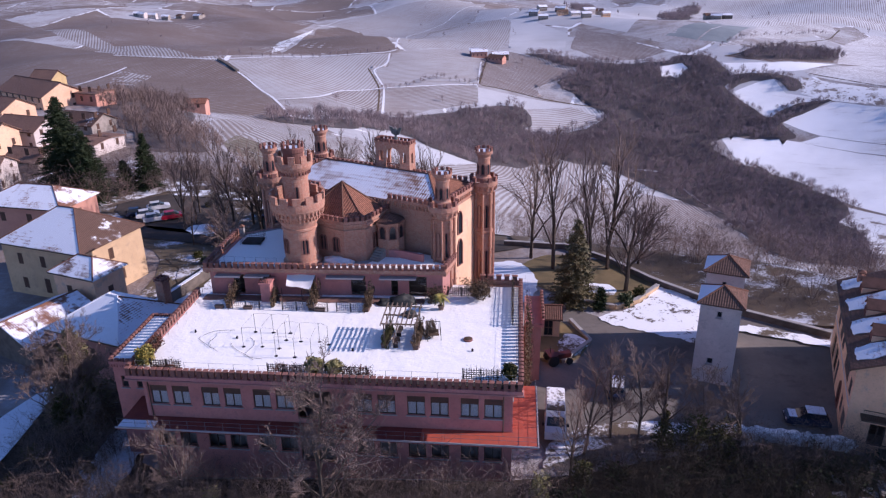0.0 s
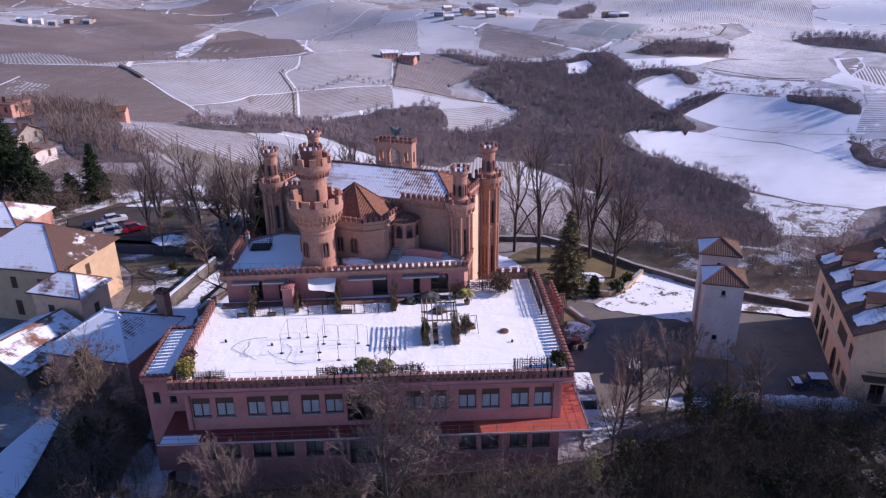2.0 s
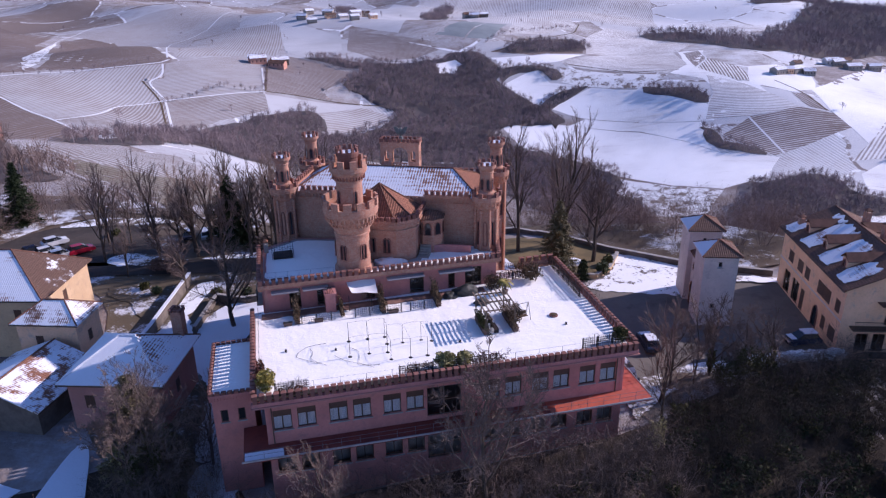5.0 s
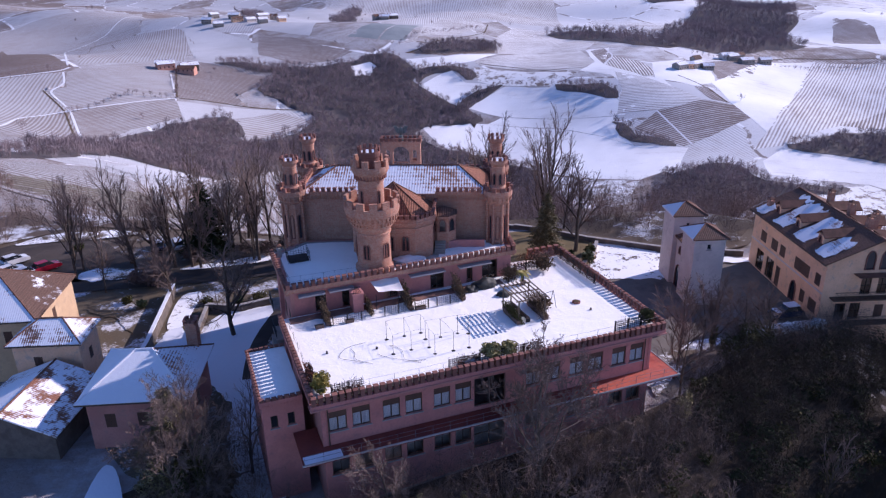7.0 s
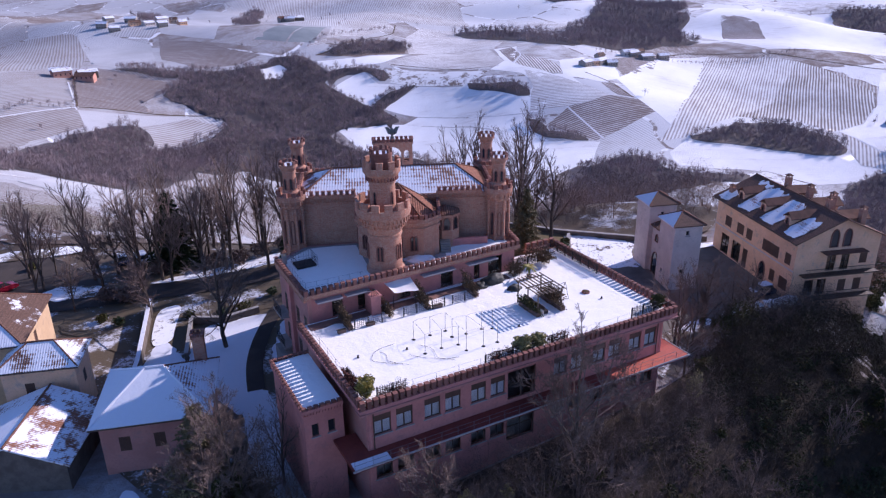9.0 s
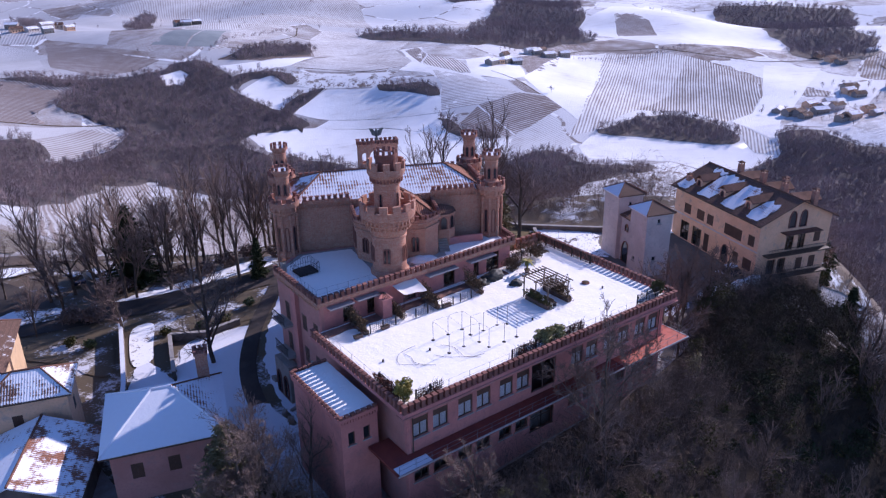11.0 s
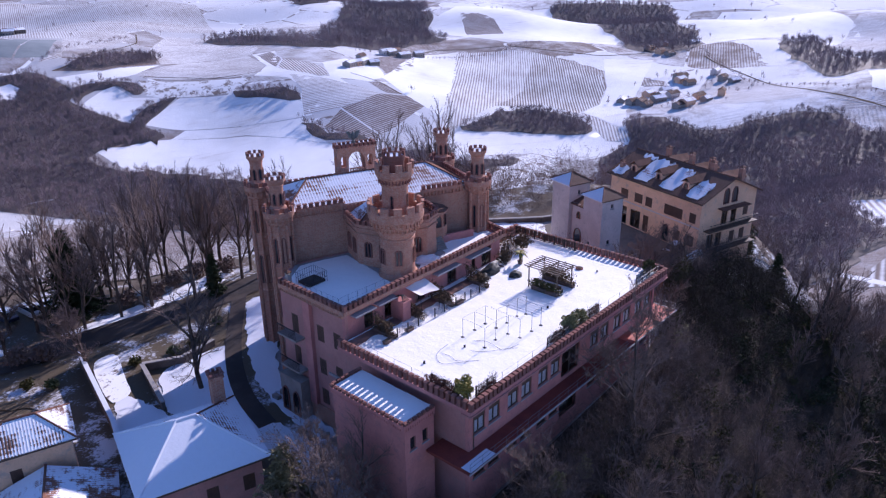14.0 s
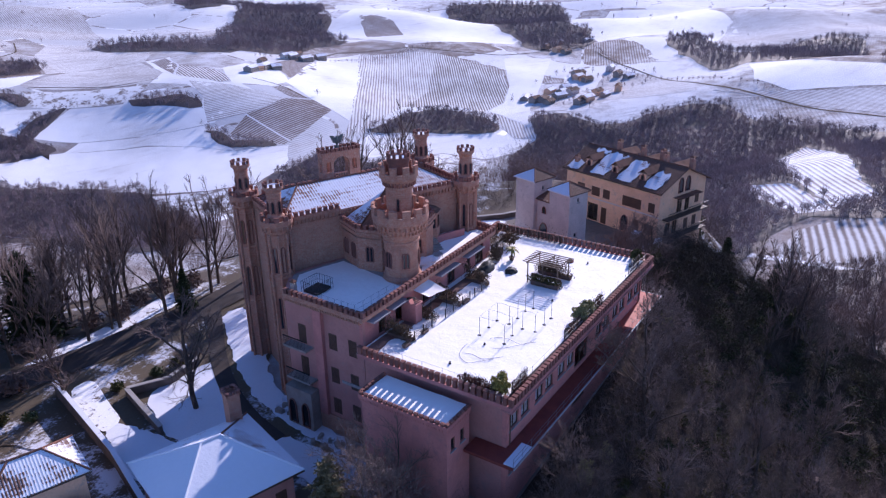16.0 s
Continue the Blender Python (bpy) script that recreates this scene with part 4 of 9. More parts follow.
field("snow_field", "snow", 0, [(949, 491), (1280, 551), (1303, 433), (1067, 281), (1004, 257), (1007, 311), (948, 352), (853, 398), (907, 437)])
field("vineyard", "light", -46, [(1122, 295), (1233, 82), (1004, 66), (1015, 149), (964, 186), (858, 224), (909, 266)])
field("vineyard", "striped", -169, [(180, 61), (204, 58), (218, 43), (227, 23), (174, 21), (165, 57)])
field("vineyard", "fine", -60, [(-90, 202), (-105, 285), (-66, 308), (-39, 178), (-52, 137)])
field("vineyard", "striped", -44, [(-92, 290), (-64, 304), (-48, 198), (-59, 189), (-77, 197)])
field("vineyard", "green", -32, [(-77, 194), (-59, 188), (-48, 197), (-37, 166), (-49, 140), (-58, 154), (-75, 180)])
field("snow_field", "snow", 0, [(-64, 322), (-19, 503), (34, 459), (105, 523), (106, 514), (33, 443), (-37, 248)])
field("vineyard", "fine", -32, [(-8, 288), (33, 440), (103, 475), (132, 445), (129, 370), (28, 99), (9, 99), (-4, 205)])
field("vineyard", "fine", -96, [(-15, 483), (65, 524), (4, 239), (-22, 186), (-37, 171), (-41, 217)])
field("vineyard", "thin", -79, [(86, 478), (131, 471), (127, 365), (87, 330), (72, 363)])

track("snow", 4, [(-220, 548), (-182, 493), (-144, 424), (-104, 333)])
track("snow", 3.5, [(-248, 396), (-259, 449), (-267, 491)])
track("snow", 5, [(-306, 547), (-260, 544), (-224, 552), (-191, 604), (-150, 629), (-108, 645), (-104, 656)])
track("snow", 4, [(-108, 642), (-105, 609), (-117, 601), (-100, 562), (-88, 481)])
track("dark", 3, [(-119, 599), (-103, 559), (-90, 473)])
track("snow", 3.5, [(-134, 399), (-127, 527), (-100, 561), (-28, 605)])
track("dark", 4, [(-25, 684), (-29, 606)])
track("snow", 3, [(-30, 665), (-30, 599)])
track("dark", 3, [(-30, 605), (-5, 609), (23, 607), (69, 607)])
track("snow", 3.5, [(-106, 662), (-134, 930), (-92, 1003), (-54, 1165)])
track("snow", 3, [(-259, 972), (-242, 1103), (-180, 1137)])
track("dark", 3.5, [(188, 697), (202, 700), (241, 731), (316, 795), (353, 869)])
track("dark", 2.5, [(251, 662), (277, 645), (299, 623), (338, 606)])
track("dark", 3, [(250, 617), (227, 608), (200, 595)])
track("snow", 4, [(336, 495), (333, 467), (329, 439)])
track("snow", 4, [(354, 605), (384, 634), (394, 666), (433, 664)])
track("dark", 3, [(392, 544), (398, 514), (395, 481)])
track("dark", 5, [(791, 373), (745, 326), (625, 200), (596, 145), (568, 97), (552, 51)])
track("dark", 5, [(470, 593), (589, 614), (659, 562), (677, 511), (707, 463), (779, 432)])
track("snow", 9, [(179, 73), (169, 54), (162, 37), (160, 17)])


def gothic(parent, m, w, h, twin=False, deep=0.12, blind=False):
    """A pointed window with a brick frame; a thin column where it is a twin."""
    def outline(w, h, k=7):
        pts = [(-w / 2, 0), (w / 2, 0)]
        s = h - w * 0.9
        pts += [(w / 2 - w / 2 * (1 - math.cos(i / k * math.pi / 2)) * 1.0, s + (h - s) * math.sin(i / k * math.pi / 2)) for i in range(k + 1)]
        pts += [(-x, z) for x, z in pts[-2:1:-1]]
        return pts

    def glazing(b):
        b.faces.new([b.verts.new((x, -0.012, z)) for x, z in outline(w, h)])

    def frame_(b):
        a, c = outline(w + 0.22, h + 0.14), outline(w, h)
        for (o, i, o2, i2) in zip(a, c, a[1:] + a[:1], c[1:] + c[:1]):
            f = [b.verts.new(p) for p in ((o[0], -deep, o[1] - 0.05), (o2[0], -deep, o2[1] - 0.05), (i2[0], -deep, i2[1]), (i[0], -deep, i[1]))]
            b.faces.new(f)
            g = [b.verts.new(p) for p in ((i[0], -deep, i[1]), (i2[0], -deep, i2[1]), (i2[0], 0.0, i2[1]), (i[0], 0.0, i[1]))]
            b.faces.new(g)
            g = [b.verts.new(p) for p in ((o[0], -deep, o[1] - 0.05), (o[0], 0, o[1] - 0.05), (o2[0], 0, o2[1] - 0.05), (o2[0], -deep, o2[1] - 0.05))]
            b.faces.new(g)

    xs = (-w * 0.62, w * 0.62) if twin else (0,)
    for x in xs:
        win = piece("gothic_window", ("gothic_window", w, h), frame_, M_CAP, parent, m @ Matrix.Translation((x, 0, 0)), "pointed brick window frame")
        piece("blind_panel" if blind else "pane", ("gothic_pane", w, h, blind), glazing, M_BRICK2 if blind else M_DARKGL, win, Matrix.Identity(4))


# ---- the terrace wing: two storeys under a crenellated roof terrace ----
FX0, FX1, FY, BY = -31.0, 0.5, 50.5, 65.3     # outer walls of the wing in plan
TZ = 17.0                                     # terrace floor
wing = thing("terrace_wing", "pink rendered castle wing with crenellated snowy roof terrace", "building", (0, 0, 0))
PAIRS = (-28.7, -24.15, -19.65, -10.95, -6.5, -2.05)
WINDOWS = [c + s for c in PAIRS for s in (-0.98, 0.98)]
holes = [(x - 0.75 - FX0, x + 0.75 - FX0, 13.65, 15.55) for x in WINDOWS] + [(-16.15 - 1.5 - FX0, -16.15 + 1.5 - FX0, 12.75, 15.6)]
holes += [(x - 0.75 - FX0, x + 0.75 - FX0, 9.3, 11.2) for x in WINDOWS] + [(-16.15 - 1.5 - FX0, -16.15 + 1.5 - FX0, 8.3, 11.2)]
m, length = wall_frame((FX0, FY), (FX1, FY))
bm = pierced(bmesh.new(), length, 2.0, 16.6, 0.4, holes, m)
part("front_wall", bm, M_PINK, wing)
for (a, b), nm in ((((FX1, FY), (FX1, 68.6)), "side_wall"), (((FX0, BY), (FX0, FY)), "side_wall")):
    mm, ln = wall_frame(a, b)
    hs = [(u - 0.7, u + 0.7, 13.6, 15.5) for u in (3.5, 7.5, 11.5)] if a[0] > 0 else []
    part(nm, between(bmesh.new(), ln, 2.0, 16.6, 0.4, hs, mm), M_PINKL, wing)
    for h in hs:
        window(wing, mm @ Matrix.Translation(((h[0] + h[1]) / 2, 0, h[2])), 1.4, 1.9, "plain")
for x in WINDOWS:
    window(wing, Matrix.Translation((x, FY, 13.65)), 1.5, 1.9, "blind")
    window(wing, Matrix.Translation((x, FY, 9.3)), 1.5, 1.9, "plain")
window(wing, Matrix.Translation((-16.15, FY, 12.75)), 3.0, 2.85, "door", "tall dark glazed terrace door")
window(wing, Matrix.Translation((-16.15, FY, 8.3)), 3.0, 2.9, "door", "tall dark glazed terrace door")
# inner floor, terrace slab and snow
bm = bmesh.new()
box(bm, FX0 + 0.4, FX1 - 0.4, FY + 0.4, 68.2, 12.2, 12.45)
box(bm, FX0 + 0.4, FX1 - 0.4, FY + 0.9, FY + 1.1, 2.0, 12.0)
part("inner_floor", bm, M_CONC, wing)
bm = bmesh.new()
prism(bm, [(-31.7, 49.9), (1.1, 49.9), (1.1, 69.0), (-6.0, 69.0), (-6.4, 65.9), (-31.7, 65.2)], 16.6, TZ - 0.06)
part("roof_slab", bm, M_CONC, wing)
# crenellated parapets on corbels, outside to the right of each run
PZ = 16.95
parapet(wing, (-31.9, 49.6), (1.3, 49.6), 16.8, 0.16, (0.34, 0.34, 0.78), 0.56, 0.36, 0.6, M_PINK, dentils=False)
parapet(wing, (1.3, 49.96), (1.3, 69.3), 16.85, 0.2, (0.35, 0.32, 0.8), 0.58, 0.34, 0.6, M_PINK, dentils=False)
parapet(wing, (-31.9, 65.0), (-31.9, 49.96), 16.85, 0.2, (0.35, 0.32, 0.8), 0.58, 0.34, 0.6, M_PINK, dentils=False)
parapet(wing, (0.94, 69.3), (-3.2, 69.3), PZ + 0.2, 0.45, (0.5, 0.34, 0.6), 0.84, 0.3, 0.3)
# flat dark strip laid on the terrace just behind the front merlons
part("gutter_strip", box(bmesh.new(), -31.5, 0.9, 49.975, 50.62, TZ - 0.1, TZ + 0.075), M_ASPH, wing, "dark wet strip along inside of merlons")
# pilaster strips and string course on the front
for x in (FX0 + 0.12, FX1 - 0.32):
    part("pilaster", box(bmesh.new(), x, x + 0.2, FY - 0.05, FY - 0.003, 12.5, 16.4), M_PINK, wing)
part("cornice", box(bmesh.new(), -31.98, 1.38, 49.5, FY - 0.005, 16.52, 16.63), M_PINKL, wing, "rendered cornice under merlons")
for x in (FX0 + 0.5, FX1 - 0.75):
    part("downpipe", tube(bmesh.new(), (x, FY - 0.09, 12.4), (x, FY - 0.09, 16.1), 0.05), M_WOOD, wing)
# canopy roof round the first storey: red coating, darkened in colour where shaded, pale edge, wires of a low railing
bm = bmesh.new()
box(bm, -7.0, 2.6, 48.7, 50.46, 12.15, 12.405)
box(bm, 0.53, 2.6, 50.465, 57.5, 12.15, 12.405)
part("canopy_roof", bm, M_REDPAINT, wing, "red coated canopy roof")
part("canopy_roof", box(bmesh.new(), -33.0, -31.05, 50.465, 53.3, 12.15, 12.4), M_WINE, wing, "dark red coated canopy roof")
part("canopy_roof", box(bmesh.new(), -33.0, -7.005, 48.7, 50.46, 12.15, 12.405), M_WINE, wing, "dark red coated canopy roof")
bm = bmesh.new()
box(bm, -33.12, 2.72, 48.6, 48.695, 12.3, 12.45)
box(bm, 2.605, 2.7, 48.7, 57.5, 12.3, 12.45)
part("canopy_edge", bm, M_PALEPAINT, wing, "pale metal gutter edge")
bm = bmesh.new()
for i in range(24):
    x = -32.9 + i * 1.54
    tube(bm, (x, 48.8, 12.4), (x, 48.8, 13.2), 0.018, n=4)
for z in (12.8, 13.2):
    tube(bm, (-32.9, 48.8, z), (2.55, 48.8, z), 0.014, n=4)
    tube(bm, (2.55, 48.8, z), (2.55, 57.4, z), 0.014, n=4)
for i in range(6):
    tube(bm, (2.55, 48.8 + i * 1.6, 12.4), (2.55, 48.8 + i * 1.6, 13.2), 0.018, n=4)
part("canopy_railing", bm, M_ZINC, wing, "thin wire railing")
snow_canopy = part("snow_on_canopy", box(bmesh.new(), -32.9, -29.8, 48.75, 49.7, 12.41, 12.45), M_SNOW)
tagged(snow_canopy, "thin sheet of snow lying on canopy roof", "snow", kind="structure")

# snow on the terrace, with a soft uneven surface
def snow_sheet(name, pts, z, cell=0.5, rise=0.05, material=None, label="deep white snow covering flat roof", seed=0.0):
    pts = [tuple(map(float, p)) for p in pts]
    xs, ys = [p[0] for p in pts], [p[1] for p in pts]
    verts, faces = [], []
    for i in range(int((max(xs) - min(xs)) / cell) + 1):
        for j in range(int((max(ys) - min(ys)) / cell) + 1):
            cut = clip_cell(pts, min(xs) + i * cell, min(xs) + (i + 1) * cell, min(ys) + j * cell, min(ys) + (j + 1) * cell)
            if len(cut) > 2:
                faces.append(list(range(len(verts), len(verts) + len(cut))))
                verts += cut
    verts = [(x, y, z + rise * (noise.noise((x * 0.7 + seed, y * 0.7, 0.3)) + 0.6 * noise.noise((x * 2.1, y * 2.1 + seed, 1.3)))) for x, y in verts]
    me = bpy.data.meshes.new(name)
    me.from_pydata(verts, [], faces)
    bm = bmesh.new()
    bm.from_mesh(me)
    bmesh.ops.remove_doubles(bm, verts=bm.verts, dist=0.002)
    bm.to_mesh(me)
    bm.free()
    return tagged(part_of(name, me, material or M_TERR, smooth=True), label, "snow", kind="structure")


snow_sheet("terrace_snow", [(-31.5, 50.0), (0.9, 50.0), (0.9, 68.9), (-5.9, 68.9), (-6.3, 66.2), (-31.5, 65.1)], TZ, 0.45, 0.035, M_TERR, "smooth white snow covering the roof terrace")

# ---- upper wing behind the terrace ----
upper = thing("upper_wing", "pink castle wing with doors onto snowy terrace", "building", (0, 0, 0))
UZ = 19.75
U = [(-30.5, 65.4), (-6.7, 66.1), (-5.8, 69.5), (-12.0, 73.0), (-26.8, 77.6), (-30.4, 75.0)]
DOORS = [(2.4, 3.5), (5.1, 6.3), (9.4, 10.9), (14.5, 16.0), (18.6, 19.3), (20.4, 22.2)]
mm, ln = wall_frame(U[0], U[1])
part("front_wall", pierced(bmesh.new(), ln, 16.6, UZ + 0.05, 0.35, [(a, b, 17.02, 19.15) for a, b in DOORS], mm), M_PINK, upper)
for a, b in DOORS:
    window(upper, mm @ Matrix.Translation(((a + b) / 2, 0, 17.02)), b - a, 2.13, "door", "dark glazed door onto terrace")
bm = bmesh.new()
for a, b in DOORS:
    box(bm, a - 0.15, b + 0.15, 0.9, 1.0, 17.0, 19.2, mm)
part("room_screen", bm, M_WOOD, upper)
bm = bmesh.new()
for p, q in zip(U[1:], U[2:] + U[:1]):
    m2, l2 = wall_frame(p, q)
    hs = [(u - 0.5, u + 0.5, z, z + 1.7) for u in (5.9, 8.3) for z in (8.4, 11.8, 15.4)] + [(1.5, 2.5, 15.0, 17.0), (1.5, 2.5, 11.5, 13.5)] if p == U[-1] else []
    pierced(bm, l2, 3.0, UZ + 0.05, 0.35, hs, m2)
    for h in hs:
        window(upper, m2 @ Matrix.Translation(((h[0] + h[1]) / 2, 0, h[2])), 1.0, h[3] - h[2], "shutter", "narrow window with closed brown shutters")
part("outer_wall", bm, M_PINKL, upper)
part("roof_slab", prism(bmesh.new(), [(-30.3, 65.75), (-6.9, 66.4), (-6.1, 69.3), (-12.0, 72.8), (-26.8, 77.3), (-30.1, 74.9)], UZ - 0.3, UZ), M_CONC, upper)
parapet(upper, (-31.0, 64.9), (-6.3, 65.6), UZ, 0.26, (0.36, 0.32, 0.6), 0.62, 0.32, 0.45, M_BRICK, dentils=False)
parapet(upper, (-6.3, 65.95), (-5.5, 69.3), UZ, 0.3, (0.36, 0.32, 0.55), 0.62, 0.3, 0.3, M_BRICK)
parapet(upper, (-30.9, 74.6), (-31.0, 65.25), UZ, 0.3, (0.36, 0.32, 0.55), 0.62, 0.3, 0.35, M_BRICK)
snow_sheet("roof_snow", [(-30.4, 66.2), (-23.6, 66.1), (-22.6, 69.7), (-21.6, 75.0), (-24.4, 76.0), (-26.6, 76.6), (-29.9, 74.4)], UZ + 0.05, 0.5, 0.05, None, "smooth snow in shade on flat castle roof")
snow_sheet("roof_snow", [(-16.0, 66.4), (-7.0, 66.6), (-6.4, 69.0), (-9.6, 70.6), (-13.4, 69.9), (-14.5, 67.4)], UZ + 0.05, 0.5, 0.05, None, "snow patch on flat castle roof beside turret")
snow_sheet("roof_snow", [(-20.2, 66.1), (-16.2, 66.3), (-14.9, 67.2), (-18.6, 67.2)], UZ + 0.05, 0.4, 0.06, None, "narrow snow strip along castle parapet")
# balconies and a stone bay on the west side
m5, l5 = wall_frame(U[-1], U[0])
for z, a, b in ((14.9, 0.4, 3.3), (11.4, 0.4, 3.5)):
    bal = part("balcony", box(bmesh.new(), a, b, -1.1, -0.003, z - 0.2, z, m5), M_STONE, upper, "weathered stone balcony slab")
    for i in range(int((b - a) / 0.18)):
        bm = bmesh.new()
        tube(bm, m5 @ Vector((a + 0.09 + i * 0.18, -1.04, z)), m5 @ Vector((a + 0.09 + i * 0.18, -1.04, z + 0.95)), 0.02, n=3)
        part("baluster", bm, M_IRON, bal)
    part("handrail", box(bmesh.new(), a, b, -1.08, -1.0, z + 0.95, z + 1.02, m5), M_IRON, bal, "dark iron balcony handrail")
part("stone_porch", box(bmesh.new(), 0.3, 3.7, -1.3, -0.163, 3.0, 10.4, m5), M_STONE, upper, "weathered grey stone porch")
for u in (1.1, 2.8):
    gothic(upper, m5 @ Matrix.Translation((u, -1.3, 6.4)), 0.8, 2.6)
part("pilaster", box(bmesh.new(), 3.9, 4.9, -0.4, -0.003, 8.005, 19.2, m5), M_PINK, upper, "flat pink pilaster strip")
part("plinth", box(bmesh.new(), -0.3, l5 + 0.2, -0.16, -0.003, 3.0, 8.0, m5), M_BRICK2, upper, "rough brick plinth")
# pale beam and awnings over the terrace doors
bm = bmesh.new()
for a, b in ((0.7, 3.3), (3.7, 6.2), (12.1, 15.9), (17.5, 21.2)):
    box(bm, a, b, -0.8, -0.003, 19.08, 19.2, mm)
part("door_canopy", bm, M_PALEPAINT, upper, "pale narrow door canopy")
bm = bmesh.new()
pts = [(8.0, -0.02, 19.2), (10.9, -0.02, 19.2), (10.8, -2.1, 18.6), (8.3, -1.7, 18.75)]
n = 10
grid = {}
for i in range(n + 1):
    for j in range(n + 1):
        u, v = i / n, j / n
        a = Vector(pts[0]).lerp(Vector(pts[1]), u)
        b = Vector(pts[3]).lerp(Vector(pts[2]), u)
        p = a.lerp(b, v)
        p.z -= 0.22 * math.sin(math.pi * u) * math.sin(math.pi * v) + 0.04 * math.sin(9 * u)
        grid[i, j] = bm.verts.new(mm @ p)
for i in range(n):
    for j in range(n):
        bm.faces.new((grid[i, j], grid[i + 1, j], grid[i + 1, j + 1], grid[i, j + 1]))
awning = part("awning", bm, M_CLOTH, upper, "sagging white cloth awning", True)
bm = bmesh.new()
for x, y in ((-20.35, 63.1), (-22.5, 63.5)):
    tube(bm, (x, y, 17.0), (x, y, 18.7), 0.035)
part("awning_post", bm, M_IRON, upper)
# bare paving before the terrace doors, its snow edge uneven
bm = bmesh.new()
paving = [(-30.9 + 0.5 * i, 63.75 + 0.55 * noise.noise((i * 0.33, 2.0, 0.0)) + 0.02 * i * 0.5) for i in range(46)]
prism(bm, paving + [(-8.4, 65.3), (-30.9, 64.88)], TZ - 0.1, TZ + 0.07)
part("paving", bm, M_TERRACOTTA, upper, "bare reddish terrace paving along the doors")
# chimney breast on the terrace
bm = box(bmesh.new(), -24.75, -23.75, 63.7, 65.35, 17.0, 18.9)
box(bm, -24.85, -23.65, 63.6, 65.34, 18.903, 19.05)
stack = part("stair_tower", bm, M_PINK, upper, "pink rendered stair housing")
bm = bmesh.new()
for i in range(5):
    x = -24.72 + i * 0.2
    tube(bm, (x, 63.7, 19.06), (0.3 * x - 0.7 * 24.25, 64.25, 19.5), 0.035, n=4)
    tube(bm, (x, 65.2, 19.06), (0.3 * x - 0.7 * 24.25, 64.25, 19.5), 0.035, n=4)
part("grating", bm, M_IRON, upper)

# ---- annex beside the terrace ----
annex = thing("annex", "low pink annex with crenellated edge and snowy roof", "building", (0, 0, 0))
AX = [(-35.3, 53.4), (-31.95, 53.4), (-31.95, 61.8), (-35.3, 61.8)]
for k, (p, q) in enumerate(zip(AX, AX[1:] + AX[:1])):
    m2, l2 = wall_frame(p, q)
    hs = [(u - 0.3, u + 0.3, 13.2, 14.4) for u in (0.9, 2.3)] if k == 0 else []
    part("wall", (between if k % 2 else pierced)(bmesh.new(), l2, 1.0, 15.9, 0.3, hs, m2), M_PINK, annex)
    for h in hs:
        window(annex, m2 @ Matrix.Translation(((h[0] + h[1]) / 2, 0, h[2])), 0.6, 1.2, "plain", "small narrow annex window")
part("roof_slab", prism(bmesh.new(), [(-35.2, 53.5), (-32.0, 53.5), (-32.0, 61.7), (-35.2, 61.7)], 15.7, 15.92), M_CONC, annex)
parapet(annex, (-35.5, 53.2), (-31.95, 53.2), 15.85, 0.12, (0.3, 0.22, 0.3), 0.5, 0.22, 0.25, M_PINK)
parapet(annex, (-35.5, 62.0), (-35.5, 53.44), 15.85, 0.12, (0.3, 0.22, 0.3), 0.5, 0.22, 0.25, M_PINK)
parapet(annex, (-31.95, 62.0), (-35.26, 62.0), 15.85, 0.12, (0.3, 0.22, 0.3), 0.5, 0.22, 0.25, M_PINK)
snow_sheet("roof_snow", [(-35.2, 53.5), (-32.0, 53.5), (-32.0, 61.7), (-35.2, 61.7)], 16.02, 0.5, 0.04, None, "smooth snow on flat annex roof")

# ---- the keep: a long hall with corner turrets, set askew behind ----
KEEP = pose(-15.3, 78.0, 0, 0, 0, -23.4)
KX, KY = 10.6, 4.4                     # half length and half depth
KZ = 25.15                             # wall head
keep = thing("castle_hall", "brick castle hall with hipped snowy tile roof and merlons", "building", (-15.3, 78.0, 0), -23.4)


def buttressed(bm, p, q, z0, z1, thick, holes=()):
    m2, l2 = wall_frame(p, q)
    pierced(bm, l2, z0, z1, thick, list(holes), m2)


corners = [(-KX, -KY), (KX, -KY), (KX, KY), (-KX, KY)]
for k, (p, q) in enumerate(zip(corners, corners[1:] + corners[:1])):
    m2, l2 = wall_frame(p, q)
    part("wall", (between if k % 2 else pierced)(bmesh.new(), l2, 2.0, KZ, 0.5, [], m2), M_BRICK2, keep)
# smooth end wall panels between the turrets, light put into colour: pale cream where sunlit, brick where shaded
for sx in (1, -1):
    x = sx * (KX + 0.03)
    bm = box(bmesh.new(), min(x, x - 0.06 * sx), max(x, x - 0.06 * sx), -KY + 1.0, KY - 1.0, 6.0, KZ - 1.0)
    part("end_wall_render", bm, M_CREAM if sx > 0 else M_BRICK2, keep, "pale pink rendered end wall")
    mm2 = Matrix.Translation((x, 0, 0)) @ Matrix.Rotation(math.pi / 2 * sx, 4, "Z")
    for y, z, w, h in ((0.0, 20.9, 0.85, 2.5), (0.0, 17.2, 0.95, 3.0), (0.0, 9.0, 1.6, 4.4)):
        gothic(keep, mm2 @ Matrix.Translation((y, 0, z)), w, h)
